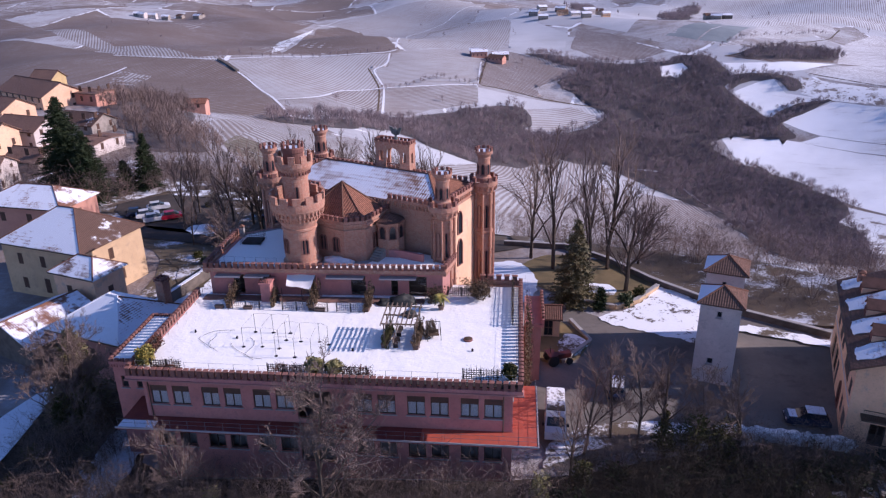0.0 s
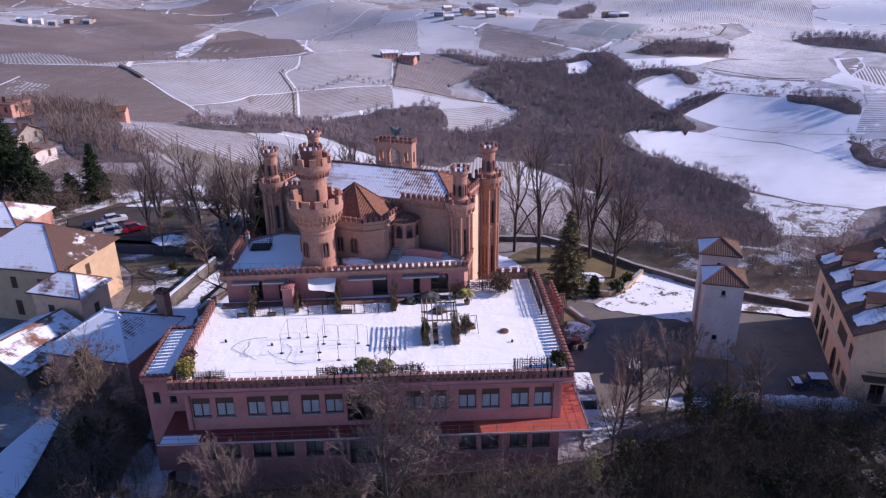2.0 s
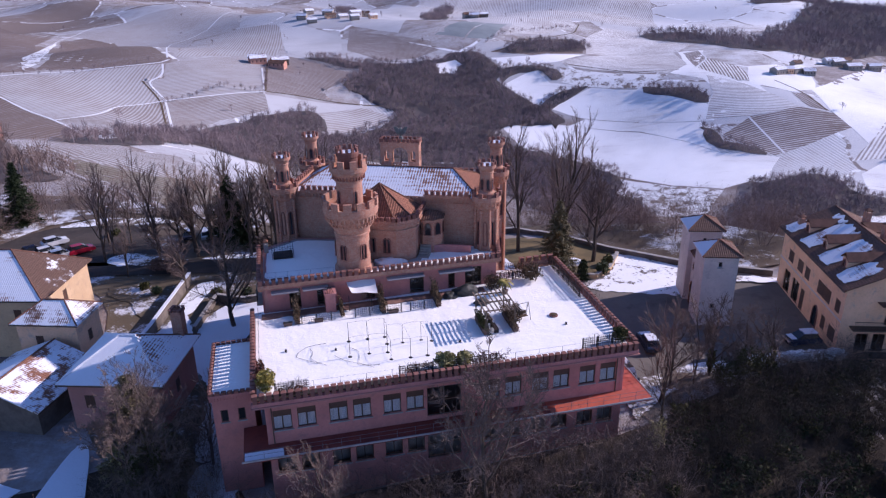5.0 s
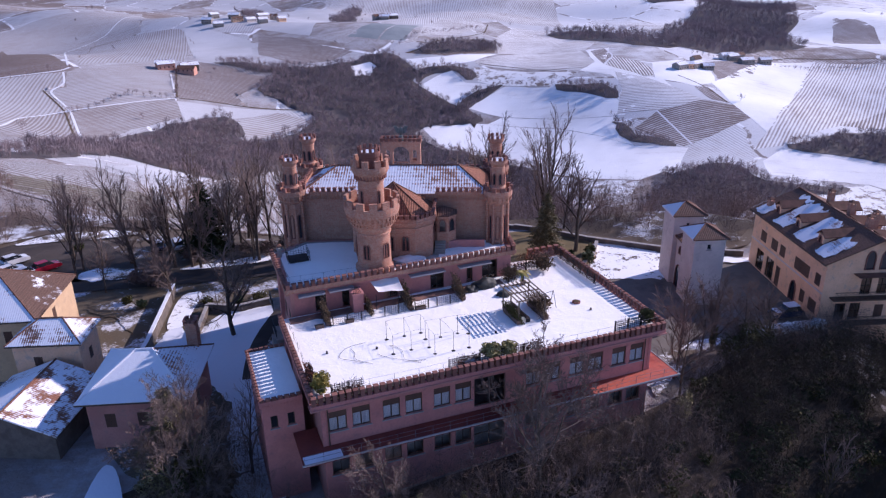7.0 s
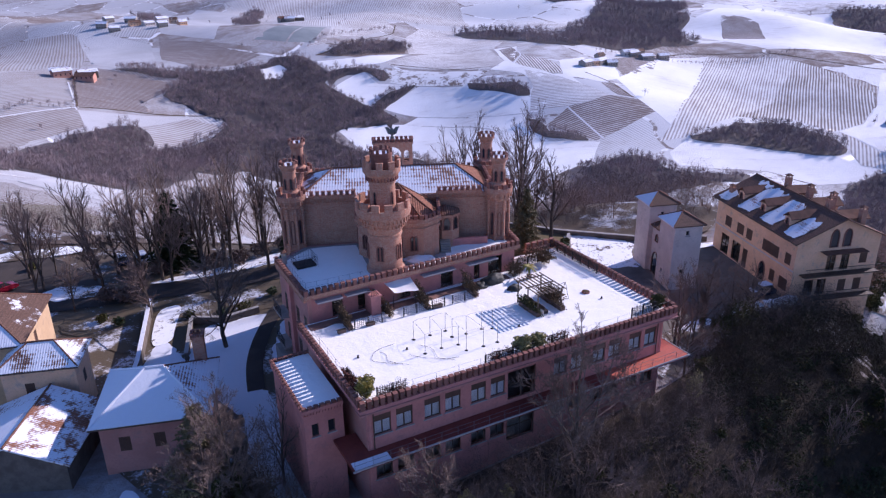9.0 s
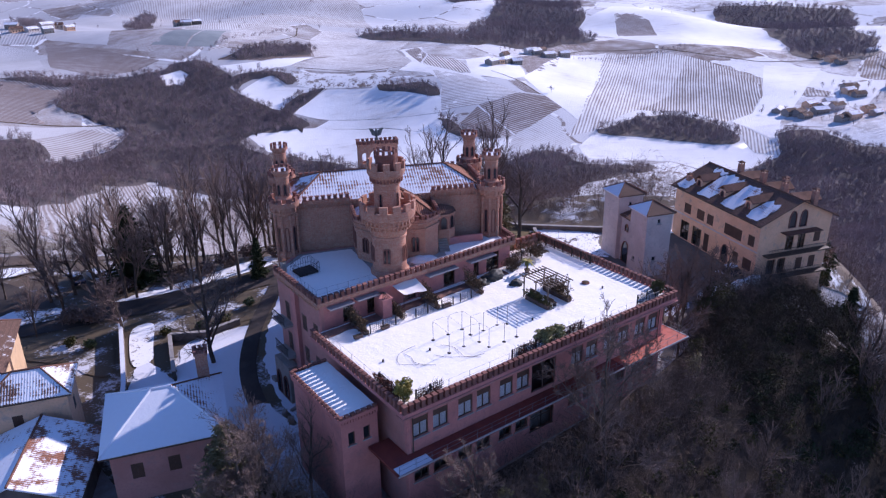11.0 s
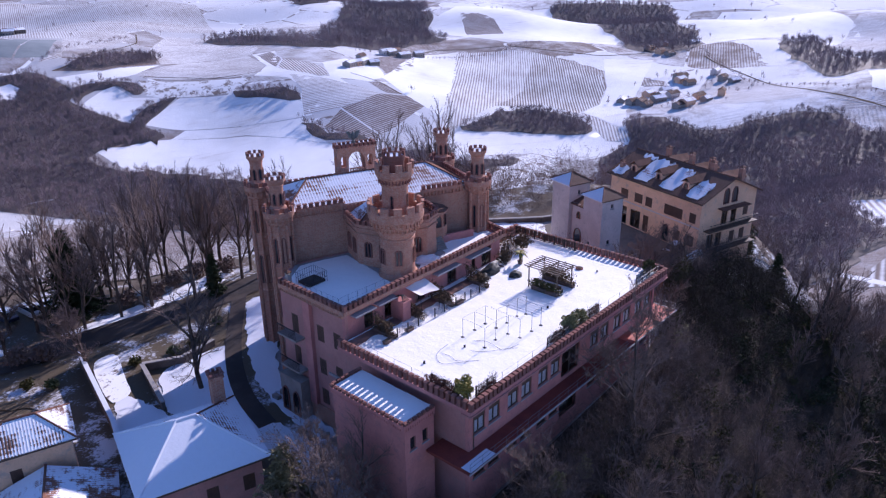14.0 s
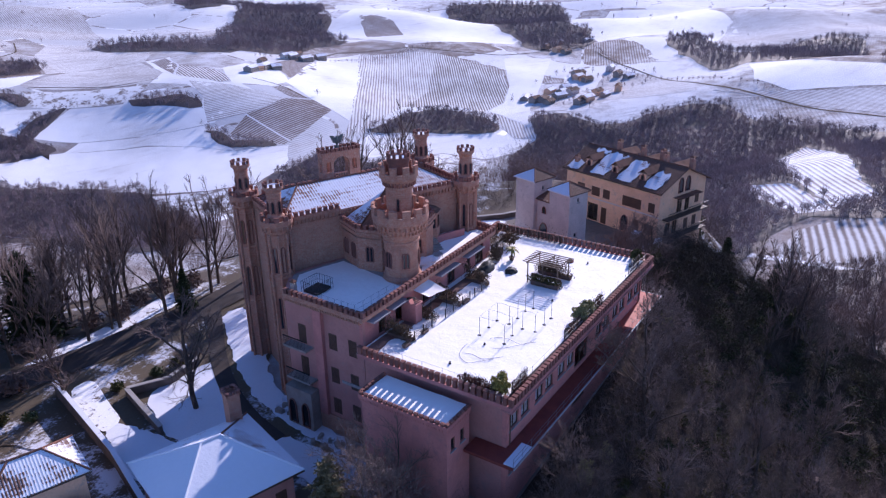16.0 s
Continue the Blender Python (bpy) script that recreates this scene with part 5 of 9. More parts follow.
# string courses and corbel tables along the wall head
bm = bmesh.new()
for p, q in zip(corners, corners[1:] + corners[:1]):
    m2, l2 = wall_frame(p, q)
    box(bm, 0.8, l2 - 0.8, -0.12, -0.003, KZ - 0.75, KZ - 0.6, m2)
    k = int(l2 / 0.42)
    for i in range(2, k - 1):
        box(bm, i * 0.42 - 0.08, i * 0.42 + 0.08, -0.16, -0.003, KZ - 0.55, KZ - 0.1, m2)
part("corbel_course", bm, M_BRICK, keep)
for p, q, e in (((-KX + 1.2, -KY - 0.2), (-4.3, -KY - 0.2), 0), ((4.4, -KY - 0.2), (KX - 1.2, -KY - 0.2), 0), ((KX + 0.2, -KY + 1.2), (KX + 0.2, KY - 1.2), 0),
                ((KX - 1.2, KY + 0.2), (-KX + 1.2, KY + 0.2), 0), ((-KX - 0.2, KY - 1.2), (-KX - 0.2, -KY + 1.2), 0)):
    parapet(keep, p, q, KZ - 0.1, 0.35, (0.36, 0.28, 0.5), 0.66, 0.28, 0.0, M_BRICK)
# hipped roof: two long snowy slopes, two bare tiled hips
RZ0, RZ1, RX = KZ + 0.0, 27.1, 6.9
ex, ey = KX - 0.1, KY - 0.05
for sy, mt, lb in ((-1, M_HALLSNOW, "snowy clay tile slope"), (1, M_HALLSNOW, "snowy clay tile slope")):
    bm = bmesh.new()
    quad(bm, (-ex, sy * ey, RZ0), (ex, sy * ey, RZ0), (RX, 0, RZ1), (-RX, 0, RZ1))
    part("roof_slope", bm, mt, keep, lb)
for sx, mt, lb in ((1, M_TILE_Y, "bare clay tile hip"), (-1, M_TSNOW_Y, "snowy clay tile hip")):
    bm = bmesh.new()
    bm.faces.new([bm.verts.new(p) for p in ((sx * ex, -ey, RZ0), (sx * ex, ey, RZ0), (sx * RX, 0, RZ1))])
    part("roof_hip", bm, mt, keep, lb)


def ridge_line(parent, p, q, r=0.11, step=0.42, material=None):
    """A row of half-round ridge tiles, slightly lapped."""
    p, q = Vector(p), Vector(q)
    n = max(2, int((q - p).length / step))
    bm = bmesh.new()
    for i in range(n):
        a, b = p.lerp(q, i / n), p.lerp(q, (i + 1.15) / n)
        tube(bm, a + Vector((0, 0, 0.02)), b + Vector((0, 0, 0.0)), r * 0.85, r, 6)
    return part("ridge_tiles", bm, material or M_RIDGE, parent)


ridge_line(keep, (-RX, 0, RZ1), (RX, 0, RZ1))
for sx in (-1, 1):
    for sy in (-1, 1):
        ridge_line(keep, (sx * ex, sy * ey, RZ0), (sx * RX, 0, RZ1))

# corner turrets: clustered shafts, crenellated heads and slim round lanterns on top
def turret(x, y, foot, label):
    t = thing("corner_turret", label, "turret", KEEP @ Vector((x, y, 0)), -23.4, "corner turrets of the castle")
    bm = lathe(bmesh.new(), [(1.22, foot), (1.22, foot + 1.2), (1.12, foot + 1.35), (1.12, 13.0), (1.2, 13.1), (1.2, 13.35), (1.12, 13.45), (1.12, 19.6), (1.2, 19.7), (1.2, 19.95), (1.1, 20.05), (1.1, 24.5)], 8, spin=math.pi / 8)
    part("shaft", bm, M_BRICK, t)
    bm = bmesh.new()
    for i in range(8):
        a = i * math.pi / 4 + math.pi / 8
        lathe(bm, [(0.15, foot + 1.3), (0.15, 24.4)], 6, 1.18 * math.cos(a), 1.18 * math.sin(a))
    part("corner_rib", bm, M_BRICK, t)
    for i in range(8):
        a = i * math.pi / 4
        for z, h in ((20.4, 2.6), (14.2, 3.4)):
            mz = Matrix.Rotation(a + math.pi / 2, 4, "Z") @ Matrix.Translation((0, -1.035, z))
            gothic(t, mz, 0.24, h, False, 0.07, i % 2 == 0)
    bm = lathe(bmesh.new(), [(1.1, 24.3), (1.28, 24.6), (1.34, 24.9), (1.56, 25.3), (1.56, 25.6), (1.3, 25.62)], 16)
    for i in range(16):
        a = i * math.pi / 8
        box(bm, -0.07, 0.07, -1.52, -1.2, 24.75, 25.28, Matrix.Rotation(a, 4, "Z"))
    part("corbel_head", bm, M_BRICK, t)
    ring_parapet(t, 0, 0, 1.56, 25.55, 0.25, 10, (0.42, 0.24, 0.5), M_BRICK, M_CAP)
    bm = lathe(bmesh.new(), [(0.86, 25.6), (0.86, 26.1), (0.72, 26.25), (0.68, 28.2), (0.74, 28.25), (0.74, 28.35), (0.7, 28.4), (0.88, 28.75), (0.98, 28.8), (0.98, 29.0), (0.8, 29.0)], 20)
    part("lantern", bm, M_BRICK, t, "slim round brick lantern")
    for i in range(7):
        a = i * 2 * math.pi / 7 + 0.3
        gothic(t, Matrix.Rotation(a, 4, "Z") @ Matrix.Translation((0, -0.70, 26.45)), 0.26, 1.15, False, 0.03)
    ring_parapet(t, 0, 0, 0.98, 28.98, 0.12, 9, (0.3, 0.2, 0.36), M_BRICK, M_CAP, 0.2)
    part("lantern_top", lathe(bmesh.new(), [(0.78, 28.98), (0.78, 29.08), (0.4, 29.12), (0.0, 29.13)], 16), M_SNOW, t, "snow on lantern top")
    return t


for x, y, foot in ((11.2, -4.7, 14.0), (11.2, 4.7, 6.0), (-11.2, -4.7, 5.0), (-11.2, 4.7, 5.0)):
    turret(x, y, foot, "octagonal brick corner turret with slim crenellated lantern")

# projecting bay towards the round tower
bay = thing("castle_bay", "brick bay with twin pointed windows and tiled roof", "building", (-15.3, 78.0, 0), -23.4)
BP = [(-4.2, -KY - 0.003), (-4.2, -8.0), (-2.6, -10.0), (2.6, -10.0), (4.3, -8.6), (4.4, -KY - 0.003)]
BZ = 23.9
bm = bmesh.new()
for p, q in zip(BP, BP[1:]):
    buttressed(bm, p, q, 5.0, BZ, 0.4)
part("wall", bm, M_BRICK, bay)
bm = bmesh.new()
cen = Vector((0.1, -6.6, 0))
big = [(cen.x + (x - cen.x) * 1.05, cen.y + (y - cen.y) * 1.05) for x, y in BP]
for z0, z1, e in ((BZ - 0.9, BZ - 0.65, 1.03), (BZ - 0.25, BZ, 1.07)):
    prism(bm, [(cen.x + (x - cen.x) * e, min(-KY - 0.01, cen.y + (y - cen.y) * e)) for x, y in BP], z0, z1)
part("cornice", bm, M_BRICK, bay)
for p, q in zip(big, big[1:]):
    parapet(bay, p, q, BZ + 0.003, 0.3, (0.34, 0.26, 0.5), 0.62, 0.26, 0.0, M_BRICK)
apex = (0.1, -6.4, 27.1)
base = [(cen.x + (x - cen.x) * 0.98, cen.y + (y - cen.y) * 0.98) for x, y in BP]
for i, (p, q) in enumerate(zip(base, base[1:])):
    bm = bmesh.new()
    bm.faces.new([bm.verts.new(v) for v in ((p[0], p[1], BZ + 0.1), (q[0], q[1], BZ + 0.1), apex)])
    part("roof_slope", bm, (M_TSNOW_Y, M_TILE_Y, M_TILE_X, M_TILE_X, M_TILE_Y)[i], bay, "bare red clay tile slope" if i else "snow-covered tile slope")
    ridge_line(bay, (q[0], q[1], BZ + 0.12), apex, 0.09)
bm = bmesh.new()
bm.faces.new([bm.verts.new(v) for v in ((-4.1, -4.6, 24.0), (4.2, -4.6, 24.0), apex)])
part("roof_saddle", bm, M_TILE_X, bay)
for p, q, us in ((BP[4], BP[5], (1.6, 3.0)), (BP[2], BP[3], (1.0, 2.6, 4.2)), (BP[0], BP[1], (1.0, 2.6)), (BP[1], BP[2], (1.25,))):
    m2, l2 = wall_frame(p, q)
    for u in us:
        gothic(bay, m2 @ Matrix.Translation((u, 0, 20.8)), 0.28, 1.5, True)
# low wall and steps round the court between bay and turret
bm = bmesh.new()
for p, q in (((5.0, -7.2), (7.0, -6.6)), ((7.0, -6.6), (9.8, -6.5))):
    m2, l2 = wall_frame(p, q)
    box(bm, 0, l2, 0, 0.25, UZ - 0.2, UZ + 0.85, m2)
part("court_wall", bm, M_PINK, bay)
for i in range(6):
    part("step", box(bmesh.new(), 4.5, 5.6, -8.6 + i * 0.28, -8.32 + i * 0.28, UZ - 0.2, UZ + 0.1 + 0.17 * i), M_STONE, bay)
# glazed oriel in the angle of bay and hall
oriel = thing("oriel", "small glazed oriel with pale pointed lights", "bay window", (-15.3, 78.0, 0), -23.4)
part("wall", lathe(bmesh.new(), [(1.5, 19.6), (1.5, 21.6), (1.45, 21.7), (1.45, 23.1), (1.6, 23.2), (1.6, 23.45), (1.3, 23.46)], 8, 5.3, -5.6, math.pi / 8), M_BRICK, oriel)
part("roof", lathe(bmesh.new(), [(1.66, 23.46), (1.66, 23.52), (0, 24.2)], 8, 5.3, -5.6, math.pi / 8), M_TDARK_X, oriel, "dark low pointed roof")
for i in (4, 5, 6, 7, 0):
    a = i * math.pi / 4
    mz = Matrix.Translation((5.3, -5.6, 21.75)) @ Matrix.Rotation(a + math.pi / 2, 4, "Z") @ Matrix.Translation((0, -1.36, 0))
    gothic(oriel, mz, 0.62, 1.3, False, 0.06)

# ---- the round tower ----
RT = (-21.35, 67.65)
tower = thing("round_tower", "tall round brick tower with two crenellated crowns", "tower", (*RT, 0))
part("shaft", lathe(bmesh.new(), [(1.95, 17.0), (1.95, 20.1), (1.72, 20.3), (1.68, 23.6), (1.8, 23.7), (1.8, 23.9), (1.72, 23.95), (1.9, 24.4), (1.98, 24.45), (1.98, 24.7), (2.3, 25.2), (2.38, 25.25), (2.38, 25.45), (2.68, 25.9), (2.68, 26.2), (2.3, 26.2)], 40), M_BRICK, tower)
bm = bmesh.new()
for i in range(36):
    mz = Matrix.Rotation(i * math.pi / 18, 4, "Z")
    box(bm, -0.075, 0.075, -2.62, -2.0, 25.32, 25.85, mz)
    box(bm, -0.06, 0.06, -2.28, -1.8, 24.75, 25.15, mz)
part("corbel_course", bm, M_BRICK, tower)
ring_parapet(tower, 0, 0, 2.74, 26.15, 0.55, 13, (0.78, 0.26, 0.75), M_BRICK, M_BRICK, 0.26, 0.3)
part("upper_shaft", lathe(bmesh.new(), [(1.28, 26.1), (1.26, 29.0), (1.36, 29.05), (1.36, 29.25), (1.3, 29.3), (1.66, 29.9), (1.72, 29.95), (1.78, 30.2), (1.4, 30.2)], 32), M_BRICK, tower)
bm = bmesh.new()
for i in range(28):
    box(bm, -0.06, 0.06, -1.6, -1.26, 29.35, 29.75, Matrix.Rotation(i * math.pi / 14, 4, "Z"))
part("corbel_course", bm, M_CAP, tower)
ring_parapet(tower, 0, 0, 1.84, 30.15, 0.45, 9, (0.62, 0.24, 0.75), M_BRICK, M_BRICK, 0.24)
part("lantern", lathe(bmesh.new(), [(0.98, 30.2), (0.98, 31.4), (1.06, 31.5), (1.1, 31.9), (0.86, 31.9), (0.86, 31.75)], 24), M_CAP, tower, "dark brick lantern drum")
ring_parapet(tower, 0, 0, 1.1, 31.88, 0.12, 11, (0.26, 0.18, 0.42), M_CAP, M_CAP, 0.18)
part("lantern_top", lathe(bmesh.new(), [(0.88, 31.8), (0.86, 31.9), (0.0, 31.95)], 16), M_SNOW, tower, "snow on lantern top")
for a in (-100, -40, 30, 100, 170, 230):
    gothic(tower, Matrix.Rotation(radians(a), 4, "Z") @ Matrix.Translation((0, -1.70, 21.3)), 0.25, 1.45, True, 0.09)
for a in (-60, 20, 120, 200):
    gothic(tower, Matrix.Rotation(radians(a), 4, "Z") @ Matrix.Translation((0, -1.27, 27.0)), 0.2, 1.2, False, 0.04)

# ---- arched belvedere on the rear wall, with a bronze bird ----
bel = thing("belvedere", "brick belvedere with open arches and bronze eagle", "belvedere", (-15.3, 78.0, 0), -23.4)


def arch_wall(bm, length, z0, z1, thick, arches, m):
    """A wall with round-headed openings (centre, half width, sill, spring)."""
    n = 10
    cuts = [0.0]
    for c, r, s, h in arches:
        cuts += [c - r * math.cos(math.pi * i / n) for i in range(n + 1)]
    cuts.append(length)
    for a, b in zip(cuts, cuts[1:]):
        if b - a < 1e-6:
            continue
        u, hit = (a + b) / 2, None
        for c, r, s, h in arches:
            if abs(u - c) < r:
                hit = (c, r, s, h)
        if not hit:
            box(bm, a, b, 0, thick, z0, z1, m)
            continue
        c, r, s, h = hit
        if s > z0:
            box(bm, a, b, 0, thick, z0, s, m)
        za, zb = (h + math.sqrt(max(0, r * r - (t - c) ** 2)) for t in (a, b))
        v = [bm.verts.new(m @ Vector(p)) for p in ((a, 0, za), (b, 0, zb), (b, 0, z1), (a, 0, z1), (a, thick, za), (b, thick, zb), (b, thick, z1), (a, thick, z1))]
        for f in ((0, 1, 2, 3), (5, 4, 7, 6), (0, 4, 5, 1), (3, 2, 6, 7)):
            bm.faces.new([v[i] for i in f])


bm = bmesh.new()
for y in (3.6, 4.6):
    m2 = Matrix.Translation((-2.3, y, 0))
    arch_wall(bm, 4.6, 24.5, 28.7, 0.3, [(0.72, 0.3, 26.6, 27.6), (2.3, 1.0, 25.6, 27.3), (3.88, 0.3, 26.6, 27.6)], m2)
for x in (-2.3, 1.95):
    arch_wall(bm, 0.695, 24.5, 28.7, 0.35, [(0.35, 0.22, 26.6, 27.6)], Matrix.Translation((x + 0.35, 3.902, 0)) @ Matrix.Rotation(math.pi / 2, 4, "Z"))
part("arcade", bm, M_BRICK, bel)
bm = bmesh.new()
for i in range(6):
    lathe(bm, [(0.09, 25.6), (0.06, 25.8), (0.1, 26.0), (0.06, 26.3)], 6, -0.75 + i * 0.3, 3.75)
box(bm, -0.85, 0.85, 3.65, 3.9, 26.3, 26.42)
part("balustrade", bm, M_BRICK, bel)
for p, q in (((-2.4, 3.5), (2.4, 3.5)), ((2.4, 3.5), (2.4, 5.0)), ((2.4, 5.0), (-2.4, 5.0)), ((-2.4, 5.0), (-2.4, 3.5))):
    parapet(bel, p, q, 28.7, 0.2, (0.3, 0.24, 0.42), 0.55, 0.26, 0.0, M_BRICK)
bm = lathe(bmesh.new(), [(0.3, 28.7), (0.22, 29.4), (0.1, 29.45), (0.24, 29.8), (0.2, 30.2), (0.1, 30.4), (0.0, 30.5)], 10, 0, 4.5)
for s in (-1, 1):
    v = [bm.verts.new(p) for p in ((s * 0.15, 4.45, 29.6), (s * 0.5, 4.4, 29.75), (s * 0.85, 4.45, 30.55), (s * 0.45, 4.5, 30.5), (s * 0.15, 4.55, 30.15))]
    w = [bm.verts.new(p.co + Vector((0, 0.12, 0))) for p in v]
    bm.faces.new(v)
    bm.faces.new(w[::-1])
    for i in range(5):
        bm.faces.new((v[i], v[(i + 1) % 5], w[(i + 1) % 5], w[i]))
eagle = part("bird_statue", bm, M_BRONZE, None)
eagle.matrix_world = KEEP
tagged(eagle, "dark weathered bronze bird statue with raised wings", "statue")

# ---- surfaces round the castle ----
M_SLOPE = surf("leaf_litter", (0.06, 0.045, 0.032), (0.035, 0.028, 0.022), 0.5, 3, 0.95, 0.6, 0.1)
# woodland floor colour lifted likewise, for haze over the far woods
M_WOODFLOOR = snow_mat("woodland_floor", 1.05, (0.13, 0.108, 0.105), 0.05, 0.35, (0.6, 0.61, 0.66))
M_SCRUBFLOOR = snow_mat("scrub_floor", 0.7, (0.17, 0.125, 0.095), 0.09, 0.9, (0.8, 0.81, 0.84))

M_SNOWP2 = snow_mat("worn_snow", 0.4, (0.15, 0.12, 0.1), 0.5, 2.0)


def patch(name, pts, lift, material, label, cell=0.0, smoothing=2):
    line = rounded(pts, smoothing)
    if name == "deep_snow":
        line = ragged(line, 0.45, 0.42, len(pts) + lift)
    return tagged(draped(name, line, lift, material, cell), label, name.replace("_", " "), kind="structure")


patch("slope", [(-120, 20), (-60, -10), (20, -10), (70, 0), (75, 30), (48, 46), (40, 58), (34, 57), (22, 57.5), (3, 50.5), (-15, 50.2), (-33, 50.2), (-36, 60), (-38, 62), (-55, 57), (-75, 60), (-110, 50)], 0.05, M_SLOPE, "steep slope covered with dark leaf litter", 2.5, 1)
patch("earth_bank", [(-70, 108), (-50, 103), (-20, 101), (2, 108), (6, 118), (-20, 130), (-50, 134), (-75, 140), (-95, 135)], 0.07, M_SNOWB, "brown grassy bank with remains of snow", 2.0)
patch("garden_snow", [(-50, 62), (-33, 52), (-31, 78), (-24, 86), (-14, 88), (-5, 92), (-6, 103), (-20, 106.5), (-38, 110), (-52, 113), (-66, 108), (-51, 98)], 0.09, M_SNOWT, "patchy snow over lawn and garden beds", 1.6)
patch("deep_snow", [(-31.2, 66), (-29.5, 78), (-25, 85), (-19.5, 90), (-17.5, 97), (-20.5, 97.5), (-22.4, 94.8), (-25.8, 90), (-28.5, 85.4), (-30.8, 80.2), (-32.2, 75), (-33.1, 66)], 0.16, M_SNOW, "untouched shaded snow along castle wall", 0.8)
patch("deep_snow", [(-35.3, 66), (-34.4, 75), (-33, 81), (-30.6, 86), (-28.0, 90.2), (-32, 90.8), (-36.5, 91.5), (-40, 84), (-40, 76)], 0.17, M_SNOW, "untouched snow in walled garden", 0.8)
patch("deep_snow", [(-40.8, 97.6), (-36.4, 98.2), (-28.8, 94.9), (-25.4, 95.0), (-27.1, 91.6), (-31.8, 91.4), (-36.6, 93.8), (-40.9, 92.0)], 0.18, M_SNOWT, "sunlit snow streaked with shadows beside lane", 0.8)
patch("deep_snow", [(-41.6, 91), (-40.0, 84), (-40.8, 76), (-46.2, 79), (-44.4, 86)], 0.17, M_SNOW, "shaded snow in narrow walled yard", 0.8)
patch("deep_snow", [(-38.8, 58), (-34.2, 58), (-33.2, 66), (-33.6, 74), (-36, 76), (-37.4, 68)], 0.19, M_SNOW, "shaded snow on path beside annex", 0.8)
track("dark", 5.0, [(-110, 128), (-90, 118), (-70, 110.5), (-52.6, 107.6), (-44.8, 106.0), (-36.7, 104.2), (-28.1, 102.6), (-18.5, 100.8), (-9, 100), (-1, 103), (6, 110)], 0.2, "road", M_ASPH, "narrow asphalt lane cleared of snow", "road")
track("dark", 1.9, [(-19.8, 100), (-23.2, 95.6), (-27.0, 91.0), (-30.2, 86.2), (-32.4, 81.8), (-33.8, 78.0), (-34.6, 73.5)], 0.21, "driveway", M_ASPH, "muddy driveway strip worn through snow", "driveway")
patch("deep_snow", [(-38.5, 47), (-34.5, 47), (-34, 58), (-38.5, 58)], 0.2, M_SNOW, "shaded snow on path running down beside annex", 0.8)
patch("deep_snow", [(-51.2, 104.0), (-46.1, 101.1), (-42.7, 98.7), (-45.2, 88.5), (-47.6, 90.5), (-48.6, 94.5), (-50.5, 96.5), (-52.8, 98.5)], 0.19, M_SNOWT, "trampled shaded snow outside garden wall", 0.8)
patch("snow_cover", [(-40.9, 99), (-37.5, 99.2), (-39.8, 92.5), (-40.6, 89.3), (-43.4, 88.8)], 0.19, M_SNOWP2, "sunlit snow inside garden wall", 0.8)
patch("deep_snow", [(-40.5, 108.5), (-30.4, 108.3), (-20.5, 108.9), (-15.6, 108.2), (-17.1, 104.8), (-22.9, 105.0), (-31.6, 105.8), (-40.0, 107.6)], 0.19, M_SNOWP2, "sunlit snow verge striped with tree shadows", 0.8)
patch("snowy_bank", [(0, 105.4), (9, 104.6), (15, 98.6), (20, 92), (28.2, 84.2), (38, 78.8), (50, 86), (40, 100), (30, 110), (15, 118), (0, 116)], 0.42, M_SNOWB, "brown grassy bank with thin snow below park wall", 1.5)
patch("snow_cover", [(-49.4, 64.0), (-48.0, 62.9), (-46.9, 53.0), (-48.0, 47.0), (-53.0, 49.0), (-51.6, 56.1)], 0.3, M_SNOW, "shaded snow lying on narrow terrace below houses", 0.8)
patch("car_park", [(-74, 121), (-62, 110.5), (-50, 108.2), (-46, 112), (-52, 126), (-58, 131), (-68, 128)], 0.2, M_ASPH, "asphalt village car park with snow remains", 1.6, 1)
patch("deep_snow", [(-66, 128), (-60, 131.5), (-50, 130), (-45, 126.5), (-50, 125.5), (-60, 127.5)], 0.34, M_SNOWP, "snow heaped along car park edge", 0.8)
patch("deep_snow", [(-54, 108.6), (-47, 107), (-45.5, 109.5), (-50, 113), (-55, 112.4)], 0.26, M_SNOWP, "trampled snow on car park", 0.8)
patch("courtyard", [(2.8, 50.5), (12, 56), (22, 58), (31, 57.5), (38, 76), (27.5, 82.6), (22, 79), (14, 79.5), (6, 84), (2.8, 82)], 0.1, M_PAVE, "dark damp gravel courtyard between castle and houses", 1.2, 1)
patch("deep_snow", [(10, 80.5), (16, 77.5), (21.8, 75.0), (23.5, 79.5), (27.2, 82.8), (22, 88.3), (19.4, 90.6), (17.5, 86.0), (15.0, 83.4)], 0.18, M_SNOWP2, "bright snow on courtyard edge beside lawn", 0.7, 1)
patch("deep_snow", [(24.5, 79.5), (29, 80), (37, 76.6), (36.5, 75), (28, 78)], 0.3, M_SNOWP, "heaped snow along courtyard wall", 0.7)
patch("deep_snow", [(3.2, 51.5), (6.5, 54.5), (13, 57.5), (18, 58.6), (17, 60), (10, 59.6), (4, 57)], 0.2, M_SNOWP, "trampled snow at courtyard edge", 0.6)
patch("lawn", [(4, 88), (13, 84.5), (16, 86), (20, 91), (14, 98), (6, 101), (1, 96)], 0.16, M_LAWN, "dry yellowed winter lawn below bare trees", 0.9)
patch("deep_snow", [(8, 88.5), (13, 86.5), (14.5, 89), (11, 91), (8.5, 90.6)], 0.24, M_SNOWP, "melting snow patch on lawn", 0.6)
patch("deep_snow", [(-2, 84), (3, 84), (4, 92), (1, 98), (-4, 96), (-5, 88)], 0.2, M_SNOW, "snow beside castle end wall", 0.8)
